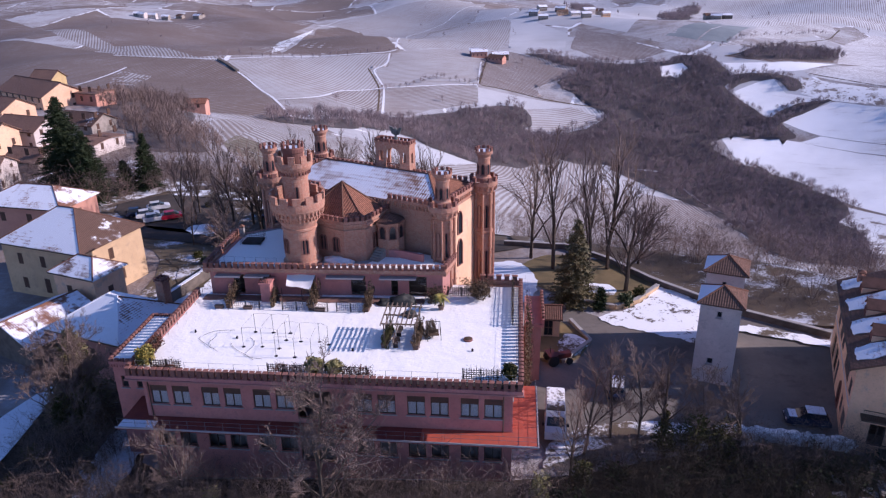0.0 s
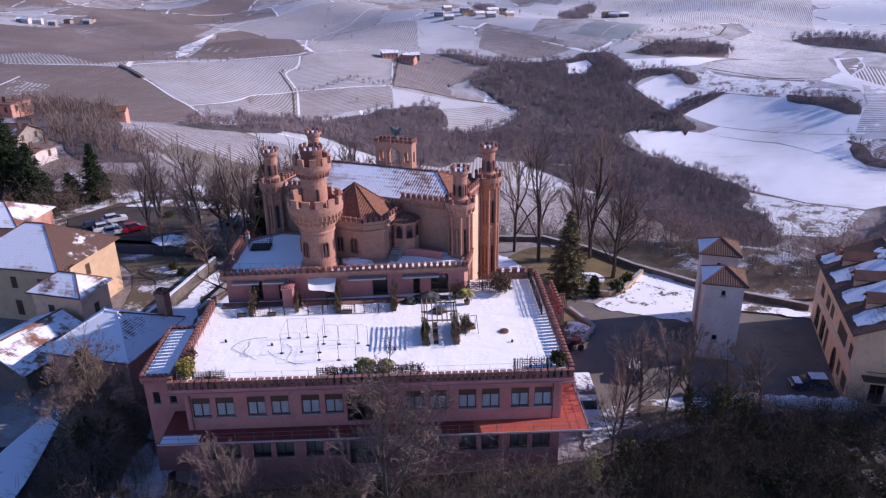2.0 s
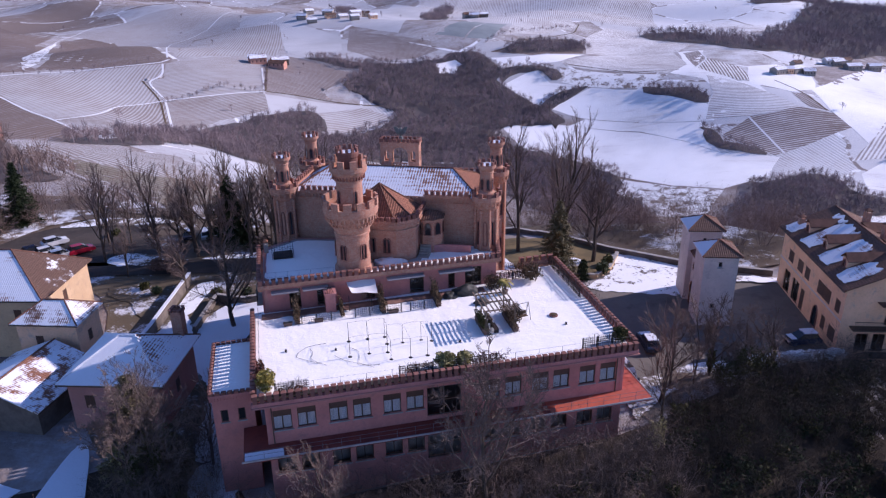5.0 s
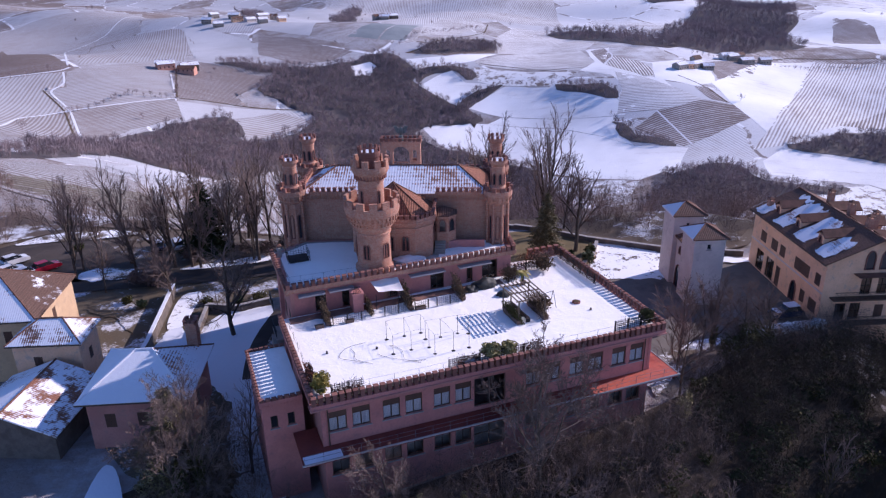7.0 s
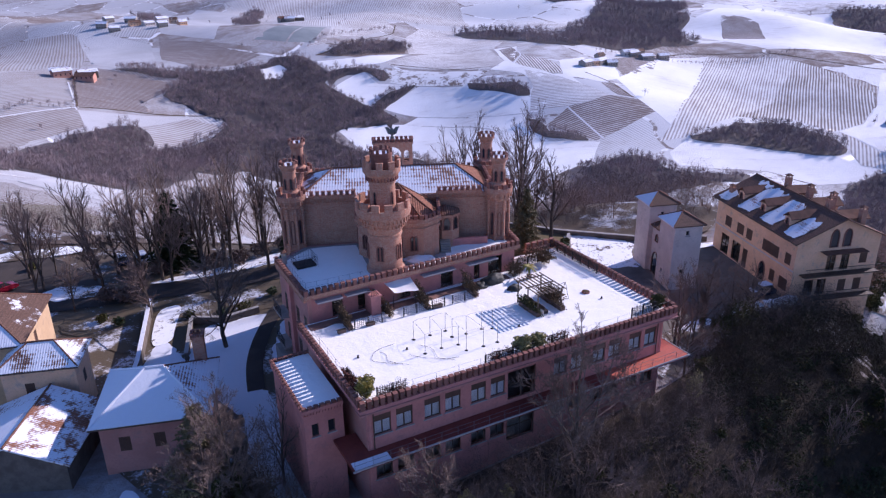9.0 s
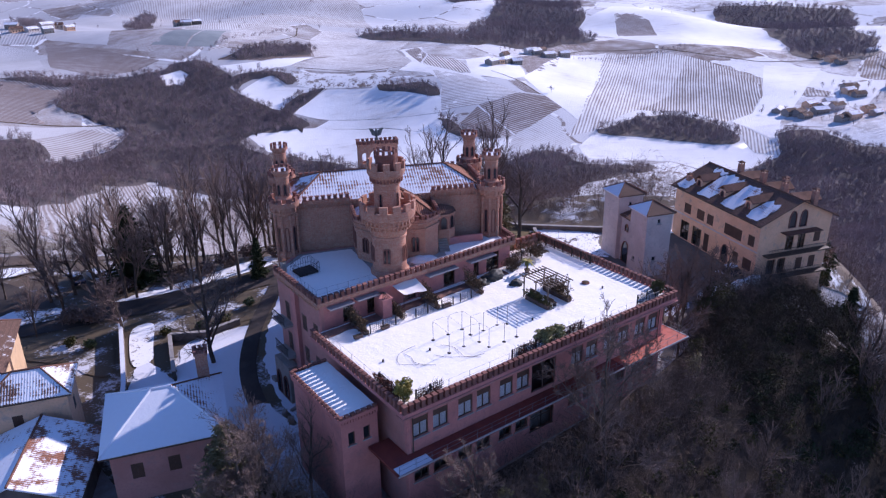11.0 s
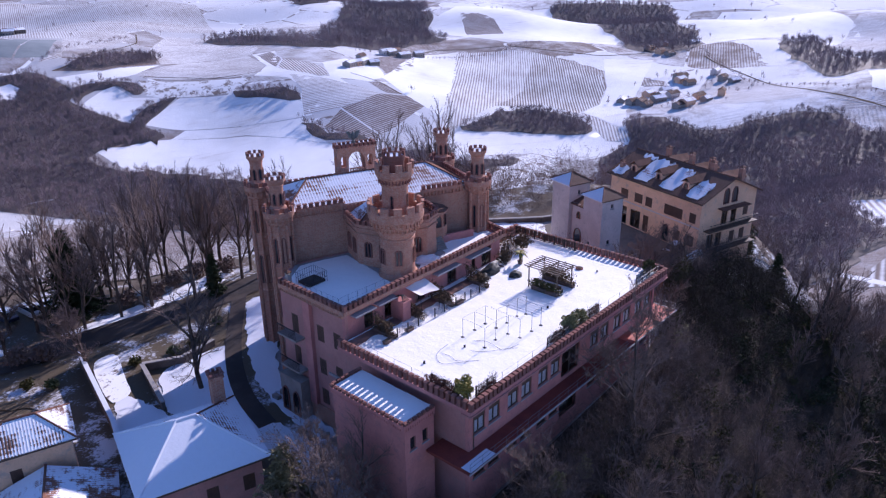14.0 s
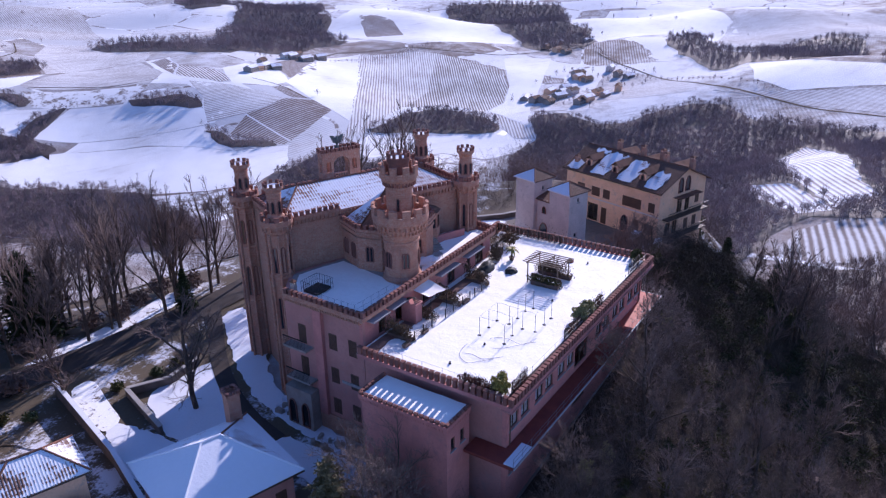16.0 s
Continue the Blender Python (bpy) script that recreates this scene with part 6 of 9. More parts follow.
patch("lawn", [(3, 69.5), (7.5, 70), (9.5, 75), (6, 80), (3, 80)], 0.2, M_LAWN, "small yellowed grass bed", 0.7)
patch("deep_snow", [(5.8, 70.6), (8.2, 72), (9.2, 75.4), (6.8, 76.5), (5.4, 74)], 0.28, M_SNOWP, "snow patch on grass bed", 0.5)
for k, (x, y) in enumerate(((21.0, 58.7), (23.4, 58.4), (25.6, 58.2), (27.8, 58.0), (30.2, 58.0))):
    bm = bmesh.new()
    bmesh.ops.create_icosphere(bm, subdivisions=3, radius=1.0)
    for v in bm.verts:
        v.co = Vector((v.co.x * 1.7, v.co.y * 0.8, v.co.z * 0.85)) * (1 + 0.35 * noise.noise(v.co * 2.1 + Vector((k * 7, 0, 0))))
    ob = part("snowbank", bm, M_TERR, None, "", True)
    ob.location = (x, y, float(ground_z(x, y)) + 0.15)
    tagged(ob, "ploughed heap of snow at courtyard edge", "snowbank", "snowbanks", "")


def low_wall(pts, h, t, material, label, coping=True, name="garden_wall", base=None):
    """A boundary wall along a line of the plan, following the land, with coping stones."""
    w = thing(name, label, "wall", (0, 0, 0))
    bm, bc = bmesh.new(), bmesh.new()
    for p, q in zip(pts, pts[1:]):
        n = max(1, int(math.hypot(q[0] - p[0], q[1] - p[1]) / 3))
        for i in range(n):
            a = [p[k] + (q[k] - p[k]) * i / n for k in (0, 1)]
            b = [p[k] + (q[k] - p[k]) * (i + 1) / n for k in (0, 1)]
            m2, l2 = wall_frame(a, b)
            z = float(ground_z((a[0] + b[0]) / 2, (a[1] + b[1]) / 2)) if base is None else base
            box(bm, 0, l2, -t / 2, t / 2, z - 2.0, z + h, m2)
            if coping:
                box(bc, 0.01, l2 - 0.02, -t / 2 - 0.06, t / 2 + 0.06, z + h + 0.002, z + h + 0.1, m2)
    part("wall_body", bm, material, w)
    if coping:
        part("coping", bc, M_SNOW if "snow" in label else M_CONC, w, "snow-topped coping" if "snow" in label else "stone coping")
    else:
        bc.free()
    return w


low_wall([(-1, 104), (8, 103.5), (14, 98), (19, 91.5), (27.5, 83.4), (37, 77.8)], 0.8, 0.4, M_DARKSTONE, "low weathered stone wall along castle park")
low_wall([(8.5, 84.5), (13.2, 83.2), (16.2, 85.2), (19.5, 89.6)], 0.7, 0.4, M_OCHRE, "low ochre retaining wall round lawn")
low_wall([(-41.5, 99.5), (-45.1, 84.0), (-47.8, 75.6)], 1.7, 0.35, M_DARKSTONE, "tall garden wall topped with snow")
low_wall([(-39.9, 84.0), (-37.6, 92.8), (-33.6, 90.6), (-29.4, 91.2)], 1.0, 0.35, M_DARKSTONE, "dark garden retaining wall")
low_wall([(6.0, 69.8), (9.4, 74.6), (7.4, 79.6)], 0.5, 0.3, M_STONE, "low kerb wall round grass bed")

# ---- houses ----
def roof_edge(bm, a, b, c, d, t=0.16):
    """A roof plane with thickness: a, b along the eave, c, d above."""
    v = [Vector(p) for p in (a, b, c, d)]
    lo = [p - Vector((0, 0, t)) for p in v]
    vv = [bm.verts.new(p) for p in v + lo]
    k = len(v)
    bm.faces.new(vv[:k])
    bm.faces.new(vv[k:][::-1])
    for i in range(k):
        bm.faces.new((vv[i], vv[k + i], vv[k + (i + 1) % k], vv[(i + 1) % k]))


def house(label, at, turn, L, W, eave, ridge, wall, roofs, hip=0.0, over=0.5, wins=(), base=None, category="house", name="house"):
    """A house in its own frame: front along x, depth along y; wins: (side, u, z, w, h, style), z from the ground floor."""
    z0 = base if base is not None else float(ground_z(at[0], at[1]))
    hs = thing(name, label, category, (at[0], at[1], 0), turn)
    sides = [((0, 0), (L, 0)), ((L, 0), (L, W)), ((L, W), (0, W)), ((0, W), (0, 0))]
    for k, (p, q) in enumerate(sides):
        bm = bmesh.new()
        m2, l2 = wall_frame(p, q)
        mine = [w for w in wins if w[0] == k]
        (between if k % 2 else pierced)(bm, l2, z0 - (6.0 if L > 18.5 else 3.0), eave, 0.35, [(w[1] - w[3] / 2, w[1] + w[3] / 2, z0 + w[2], z0 + w[2] + w[4]) for w in mine], m2)
        for w in mine:
            window(hs, m2 @ Matrix.Translation((w[1], 0, z0 + w[2])), w[3], w[4], w[5])
        if k % 2 and not hip:
            x = L - 0.35 if k == 1 else 0.0
            v = [(x, 0, eave), (x, W, eave), (x, W / 2, ridge - 0.12)]
            a = [bm.verts.new(p) for p in v]
            b = [bm.verts.new((p[0] + 0.35, p[1], p[2])) for p in v]
            bm.faces.new(a)
            bm.faces.new(b[::-1])
            for i in range(3):
                bm.faces.new((a[i], a[(i + 1) % 3], b[(i + 1) % 3], b[i]))
        part("wall", bm, wall, hs)
    part("inner_floor", box(bmesh.new(), 0.4, L - 0.4, 0.4, W - 0.4, eave - 0.4, eave - 0.25), M_WOOD, hs)
    o = over
    dz = (ridge - eave) * o / (W / 2)
    e = eave - dz + 0.1
    r0, r1 = (hip, L - hip) if hip else (-o, L + o)
    front = ((-o, -o, e), (L + o, -o, e), (r1, W / 2, ridge), (r0, W / 2, ridge))
    back = ((L + o, W + o, e), (-o, W + o, e), (r0, W / 2, ridge), (r1, W / 2, ridge))
    for pts, mt in ((front, roofs[0]), (back, roofs[1])):
        bm = bmesh.new()
        if abs(r1 - r0) < 0.02:
            v = [bm.verts.new(p) for p in pts[:3]]
            bm.faces.new(v)
        else:
            roof_edge(bm, *pts)
        part("roof_slope", bm, mt, hs)
    if hip:
        for pts, mt in ((((L + o, -o, e), (L + o, W + o, e), (r1, W / 2, ridge)), roofs[2]), (((-o, W + o, e), (-o, -o, e), (r0, W / 2, ridge)), roofs[3])):
            bm = bmesh.new()
            v = [bm.verts.new(p) for p in pts]
            u = [bm.verts.new((p[0], p[1], p[2] - 0.16)) for p in pts]
            bm.faces.new(v)
            for i in range(3):
                bm.faces.new((v[i], u[i], u[(i + 1) % 3], v[(i + 1) % 3]))
            part("roof_hip", bm, mt, hs)
        for k, (c, r) in enumerate((((-o, -o, e), r0), ((-o, W + o, e), r0), ((L + o, -o, e), r1), ((L + o, W + o, e), r1))):
            ridge_line(hs, c, (r, W / 2, ridge), 0.1, material=M_SNOW if roofs[0] is M_ROOFSNOW and k != 3 else None)
    if abs(r1 - r0) > 0.3:
        ridge_line(hs, (r0, W / 2, ridge), (r1, W / 2, ridge), 0.12, material=M_SNOW if roofs[0] is M_ROOFSNOW else None)
    for y in (-o - 0.06, W + o - 0.06):
        part("gutter", box(bmesh.new(), -o, L + o, y, y + 0.12, e - 0.2, e - 0.06), M_WOOD, hs)
    return hs


def chimney(parent, x, y, z0, z1, w=0.5, material=None):
    bm = box(bmesh.new(), x - w / 2, x + w / 2, y - w / 2, y + w / 2, z0, z1)
    for sx in (-1, 1):
        for sy in (-1, 1):
            box(bm, x + sx * w * 0.36 - 0.06, x + sx * w * 0.36 + 0.06, y + sy * w * 0.36 - 0.06, y + sy * w * 0.36 + 0.06, z1, z1 + 0.25)
    ch = part("chimney", bm, material or M_CREAM, parent)
    bm = lathe(bmesh.new(), [(w * 0.85, z1 + 0.25), (w * 0.85, z1 + 0.31), (0.04, z1 + 0.55)], 4, x, y, math.pi / 4)
    part("chimney_cap", bm, M_RIDGE, ch, "clay tile cap")


# cream house across the courtyard
bw = [(0, 3.2, 4.4, 1.6, 1.5, "shutter"), (0, 6.3, 4.4, 1.7, 1.5, "shutter"), (0, 8.5, 4.4, 1.4, 1.5, "shutter"), (0, 13.5, 4.3, 3.6, 1.6, "shutter"), (0, 17.2, 4.4, 1.2, 1.5, "shutter"),
      (0, 3.0, 0.1, 2.0, 2.9, "door"), (0, 5.9, 0.1, 2.1, 2.9, "door"), (0, 8.2, 0.1, 1.1, 2.7, "shutter"), (0, 14.6, 0.9, 1.1, 1.6, "shutter"), (0, 17.0, 0.8, 1.7, 1.6, "shutter"),
      (1, 5.2, 3.6, 1.3, 2.3, "door"), (1, 7.2, 3.6, 1.2, 2.3, "door"), (1, 9.8, 4.3, 1.1, 1.5, "shutter"), (1, 2.6, 0.3, 1.3, 2.2, "door"), (1, 4.4, 0.3, 1.3, 2.2, "door"), (1, 7.4, 0.6, 1.1, 1.6, "shutter"), (1, 9.6, 0.6, 1.1, 1.6, "shutter")]
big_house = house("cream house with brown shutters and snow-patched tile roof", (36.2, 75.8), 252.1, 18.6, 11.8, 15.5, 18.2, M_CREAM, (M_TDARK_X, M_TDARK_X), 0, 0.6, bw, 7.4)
part("string_course", box(bmesh.new(), -0.04, 18.64, -0.06, -0.003, 11.2, 11.4), M_WHITE, big_house)
part("cornice", box(bmesh.new(), -0.04, 18.64, -0.08, -0.003, 14.8, 15.1), M_OCHRE, big_house)
m2, l2 = wall_frame((18.6, 0), (18.6, 11.8))
gothic(big_house, Matrix.Translation((12.4, 0, 7.5)), 1.2, 2.6)
for u in (5.1, 6.9):
    gothic(big_house, m2 @ Matrix.Translation((u, 0, 14.3)), 1.0, 2.3)
for z, a, b in ((10.85, 1.0, 11.6), (7.6, 3.0, 11.6)):
    bm = box(bmesh.new(), a, b, -1.1, -0.003, z - 0.16, z, m2)
    balcony = part("balcony", bm, M_WOOD, big_house, "dark timber balcony floor")
    for i in range(int((b - a) / 0.16)):
        bm = bmesh.new()
        tube(bm, m2 @ Vector((a + 0.08 + i * 0.16, -1.05, z)), m2 @ Vector((a + 0.08 + i * 0.16, -1.05, z + 0.95)), 0.014, n=3)
        part("baluster", bm, M_IRON, balcony)
    part("handrail", box(bmesh.new(), a, b, -1.08, -1.02, z + 0.95, z + 1.0, m2), M_IRON, balcony, "dark iron balcony handrail")
bm = box(bmesh.new(), 3.4, 9.4, -1.3, -0.003, 13.75, 13.83, m2)
part("balcony_canopy", bm, M_RIDGE, big_house, "brown tiled balcony canopy")
for u in (3.6, 8.9, 14.3):
    bm = box(bmesh.new(), u - 0.6, u + 0.6, 1.2, 3.6, 15.4, 17.15)
    dormer = part("dormer", bm, M_CREAM, big_house)
    gothic(dormer, Matrix.Translation((u, 1.198, 16.1)), 0.5, 0.85)
    bm = bmesh.new()
    for s in (-1, 1):
        roof_edge(bm, (u + s * 0.95, 1.08, 17.05), (u + s * 0.95, 3.7, 17.15), (u, 5.3, 17.95), (u, 1.08, 17.82), 0.12)
    part("dormer_roof", bm, M_RIDGE, dormer, "brown clay tile dormer roof")
def slab(u0, u1, v0, v1, seed):
    """Snow lying on the roof slope between the dormers, with a ragged edge."""
    n = 22
    wig = lambda i, k: 0.22 * noise.noise((i * 0.16, k * 3.1, seed * 5.7)) + 0.05 * noise.noise((i * 0.8, k * 3.1, seed * 2.3)) + (0.14, -0.14, -0.14, 0.14)[k] * (2 * i / n - 1) ** 4
    edge = [(u0 + (u1 - u0) * i / n, v0 + wig(i, 0)) for i in range(n + 1)] + [(u1 + 1.5 * wig(i, 1), v0 + (v1 - v0) * i / n) for i in range(1, n)]
    edge += [(u1 - (u1 - u0) * i / n, v1 + 2.6 * wig(i, 2)) for i in range(n + 1)] + [(u0 + 1.5 * wig(i, 3), v1 - (v1 - v0) * i / n) for i in range(1, n)]
    zz = lambda v: 15.5 + 0.02 + (18.2 - 15.5) * v / 5.9
    bm = bmesh.new()
    a, b = ([bm.verts.new((u, v, zz(v) + d)) for u, v in edge] for d in (0.0, 0.13))
    for i in range(len(edge)):
        j = (i + 1) % len(edge)
        bm.faces.new((a[i], a[j], b[j], b[i]))
    bm.faces.new(b)
    ob = part("snow_slab", bm, M_TFULL)
    ob.matrix_world = pose(36.2, 75.8, 0, 0, 0, 252.1)
    tagged(ob, "slab of snow lying on brown tile roof", "snow", "snow slabs on the cream house")


for k, (u0, u1, v0, v1) in enumerate(((0.1, 2.5, -0.3, 1.9), (2.2, 4.6, 4.4, 5.4), (4.8, 7.8, -0.1, 5.1), (10.1, 13.1, -0.1, 4.9), (15.4, 17.9, -0.1, 3.6), (8.0, 9.0, 4.3, 5.0))):
    slab(u0, u1, v0, v1, k)
for u, v, h in ((0.9, 1.4, 16.9), (4.8, 7.4, 19.2), (9.6, 7.4, 19.2), (14.2, 7.0, 19.0), (17.4, 9.4, 18.6), (12.2, 9.0, 18.8)):
    chimney(big_house, u, v, 15.5, h, 0.7, M_BRICK2)
for u in (5.5, 11.0, 16.0):
    bm = box(bmesh.new(), u - 0.7, u + 0.7, 8.6, 10.4, 15.4, 17.4)
    dr = part("dormer", bm, M_CREAM, big_house)
    bm = bmesh.new()
    for s in (-1, 1):
        roof_edge(bm, (u + s * 1.2, 10.9, 17.2), (u + s * 1.2, 7.4, 17.4), (u, 6.4, 18.25), (u, 10.9, 18.1), 0.12)
    part("dormer_roof", bm, M_RIDGE, dr, "brown clay tile dormer roof")

# pale double tower in the courtyard
dove = thing("dovecote_tower", "pale rendered double tower with tiled pyramid roofs", "tower", (0, 0, 0))


def square_tower(cx, cy, turn, s, z0, eave, top, wins):
    m2 = pose(cx, cy, 0, 0, 0, turn)
    bm = bmesh.new()
    h = s / 2
    c = [(-h, -h), (h, -h), (h, h), (-h, h)]
    for k, (p, q) in enumerate(zip(c, c[1:] + c[:1])):
        w2, l2 = wall_frame(p, q)
        mine = [w for w in wins if w[0] == k]
        (between if k % 2 else pierced)(bm, l2, z0 - 1.5, eave, 0.35, [(w[1] - w[3] / 2, w[1] + w[3] / 2, w[2], w[2] + w[4]) for w in mine], m2 @ w2)
        for w in mine:
            window(dove, m2 @ w2 @ Matrix.Translation((w[1], 0, w[2])), w[3], w[4], "white" if w[4] < 1.5 else "door")
    part("wall", bm, M_WHITE, dove)
    o = h + 0.35
    c = [(-o, -o), (o, -o), (o, o), (-o, o)]
    for k, (p, q) in enumerate(zip(c, c[1:] + c[:1])):
        bm = bmesh.new()
        v = [bm.verts.new(x) for x in ((p[0], p[1], eave), (q[0], q[1], eave), (0, 0, top), (p[0], p[1], eave - 0.15), (q[0], q[1], eave - 0.15), (0, 0, eave - 0.15))]
        bm.faces.new(v[:3])
        bm.faces.new((v[0], v[3], v[4], v[1]))
        bm.faces.new((v[3], v[5], v[4]))
        ob = part("roof_slope", bm, (M_ROOFSNOW, M_TDARK_Y, M_TDARK_X, M_TDS_Y)[k], dove, ("snow-covered tile slope", "bare brown tile slope", "bare brown tile slope", "patchy snow tile slope")[k])
        ob.matrix_local = m2
        r = ridge_line(dove, (p[0], p[1], eave), (0, 0, top), 0.09)
        r.matrix_local = m2


square_tower(21.6, 69.0, 252.1, 3.9, 7.3, 16.5, 17.8, [(1, 1.9, 15.0, 0.5, 0.7), (1, 1.6, 9.6, 0.6, 0.7), (0, 1.4, 9.0, 0.5, 0.6)])
square_tower(23.7, 75.7, 252.1, 3.9, 7.3, 17.0, 18.3, [(1, 1.9, 15.2, 0.5, 0.7)])
bm = box(bmesh.new(), -1.5, 1.5, -1.4, 1.4, 6.0, 14.4, pose(22.65, 72.3, 0, 0, 0, 252.1))
link = part("link_wall", bm, M_WHITE, dove)
m2 = pose(22.65, 72.3, 0, 0, 0, 252.1)
gothic(link, m2 @ Matrix.Translation((0, -1.4, 7.4)), 1.5, 3.2)
gothic(link, m2 @ Matrix.Translation((0, -1.4, 12.2)), 0.6, 1.0)
bm = bmesh.new()
roof_edge(bm, *(m2 @ Vector(p) for p in ((-1.55, -1.75, 14.3), (1.55, -1.75, 14.3), (1.55, 1.6, 15.2), (-1.55, 1.6, 15.2))))
part("link_roof", bm, M_TDARK_X, dove, "brown clay tile lean-to roof")

# gate lodge beside the red canopy
lodge = house("small ochre gate lodge with crenellated corner", (3.3, 75.6), 0, 2.6, 2.8, 10.0, 10.9, M_OCHRE, (M_TDARK_X, M_TDARK_X), 0, 0.3, [(0, 1.3, 0.3, 1.0, 2.0, "door"), (1, 1.4, 1.2, 0.5, 0.9, "white")], 7.3, "lodge", "gate_lodge")
terr2 = thing("side_balcony", "narrow pink crenellated balcony beside terrace", "balcony", (0, 0, 0))
part("slab", box(bmesh.new(), 1.65, 3.4, 66.2, 72.5, 13.8, 14.2), M_PINK, terr2)
part("wall", box(bmesh.new(), 1.7, 3.3, 66.3, 72.4, 5.0, 13.79), M_PINKL, terr2)
parapet(terr2, (3.6, 66.2), (3.6, 72.6), 14.2, 0.5, (0.4, 0.26, 0.35), 0.7, 0.26, 0.2, M_PINK)

# village houses west of the castle
house("low house with hipped roof under unbroken snow", (-50.1, 67.0), -16.5, 9.2, 8.8, 11.6, 14.0, M_PINKL, (M_ROOFSNOW, M_TFULL, M_TFULL, M_ROOFSNOW), 3.8, 0.7,
      [(0, 2.0, 3.0, 1.0, 1.5, "shutter"), (0, 5.0, 3.0, 1.0, 1.5, "shutter"), (0, 8.0, 3.0, 1.0, 1.5, "shutter"), (1, 4.0, 2.6, 1.0, 1.5, "shutter")], 5.2)
ch = thing("chimney_stack", "crenellated brick chimney stack on snowy roof", "chimney", (-39.8, 72.7, 0), -16.5)
part("chimney_shaft", box(bmesh.new(), -0.55, 0.55, -0.55, 0.55, 11.0, 14.6), M_BRICK, ch)
for i in range(4):
    parapet(ch, *[((-0.65, -0.65), (0.65, -0.65)), ((0.65, -0.65), (0.65, 0.65)), ((0.65, 0.65), (-0.65, 0.65)), ((-0.65, 0.65), (-0.65, -0.65))][i], 14.6, 0.2, (0.24, 0.18, 0.32), 0.45, 0.18, 0.0, M_BRICK)
house("small cream house with hipped roof dusted with snow", (-57.6, 79.2), -17.5, 6.8, 4.8, 12.6, 14.1, M_CREAM, (M_TSN2_X, M_TSN2_X, M_TSN2_Y, M_TSN2_Y), 2.2, 0.45,
      [(0, 2.4, 4.3, 0.9, 1.3, "shutter"), (0, 5.0, 1.2, 0.9, 1.5, "shutter"), (1, 2.4, 4.0, 0.8, 1.3, "shutter")], 5.2)
house("ochre village house with shutters and half snowy roof", (-69.2, 86.2), -15.0, 14.0, 11.0, 13.6, 17.2, M_OCHRE, (M_TFULL, M_TSNOW_X, M_TDS_Y, M_TSNOW_Y), 5.6, 0.5,
      [(1, 2.0, 5.0, 0.9, 1.6, "shutter"), (1, 5.0, 5.0, 0.9, 1.6, "shutter"), (1, 3.6, 1.4, 0.9, 1.6, "shutter"), (1, 6.4, 1.4, 0.9, 1.6, "shutter"), (0, 3.0, 4.8, 0.9, 1.6, "shutter"), (0, 7.0, 4.8, 0.9, 1.6, "shutter"), (0, 11.0, 4.8, 0.9, 1.6, "shutter"), (0, 3.0, 1.2, 0.9, 1.6, "shutter"), (0, 7.0, 1.0, 1.0, 2.1, "shutter")], 5.6)
house("low outbuilding with tile ridge showing through snow", (-53.1, 66.5), 65.7, 9.0, 9.4, 8.9, 10.9, M_DARKSTONE, (M_TSNOW_X, M_TFULL), 0, 0.5, [(0, 6.0, 1.0, 0.8, 1.0, "shutter"), (1, 3.0, 1.0, 0.8, 1.0, "shutter")], 4.6, "outbuilding", "outbuilding")
house("low lean-to shed with snow roof", (-66.0, 61.5), -36.0, 12.0, 5.5, 5.6, 6.1, M_STONE, (M_SNOW, M_SNOW), 0, 0.25, [], 2.5, "shed", "shed")
house("rose house with snow-covered hipped roof", (-85.0, 103.5), -8.0, 15.0, 8.6, 12.6, 14.8, M_ROSE, (M_TFULL, M_TSNOW_X, M_TSNOW_Y, M_TSNOW_Y), 4.3, 0.5, [(1, 4.2, 4.0, 1.0, 1.5, "shutter"), (0, 4.0, 4.0, 1.0, 1.5, "shutter"), (0, 9.0, 4.0, 1.0, 1.5, "shutter")], 5.8)
vill = [((-168, 243), -10, 9, 7, 8.6, 11.0, M_YELLOW), ((-161, 216), -28, 25, 13, 9.6, 13.0, M_CREAM), ((-137, 214), -14, 11, 8, 9.2, 9.7, M_ROSE), ((-119, 178), -14, 12, 9, 8.2, 10.5, M_STONE), ((-101, 156), -12, 6, 10, 8.6, 9.2, M_WHITE),
        ((-126, 164), -14, 13, 9, 10.0, 12.5, M_WHITE), ((-109, 143), -12, 9, 7, 8.3, 10.5, M_STONE), ((-128, 152), -8, 11, 9, 11.0, 13.5, M_CREAM), ((-112, 126), 8, 12, 9, 10.0, 12.2, M_WHITE), ((-150, 186), -20, 16, 10, 10.5, 13.2, M_CREAM)]
for k, (at, tn, L, W, e, r, wm) in enumerate(vill):
    wl = [(s, u, z, 1.0, 1.5, "shutter") for s, n in ((0, int(L / 3.2)), (1, 2)) for u in [((i + 0.5) * (L if s == 0 else W) / n) for i in range(n)] for z in (1.2, 4.2)]
    house(("white" if wm is M_WHITE else "yellow" if wm is M_YELLOW else "rose" if wm is M_ROSE else "grey stone" if wm is M_STONE else "cream") + " village house with brown tile roof and shutters", at, tn, L, W, e, r, wm,
          (M_TDS_X if k % 4 == 3 else M_TOLD, M_TOLD), 0, 0.5, wl, float(ground_z(*at)))

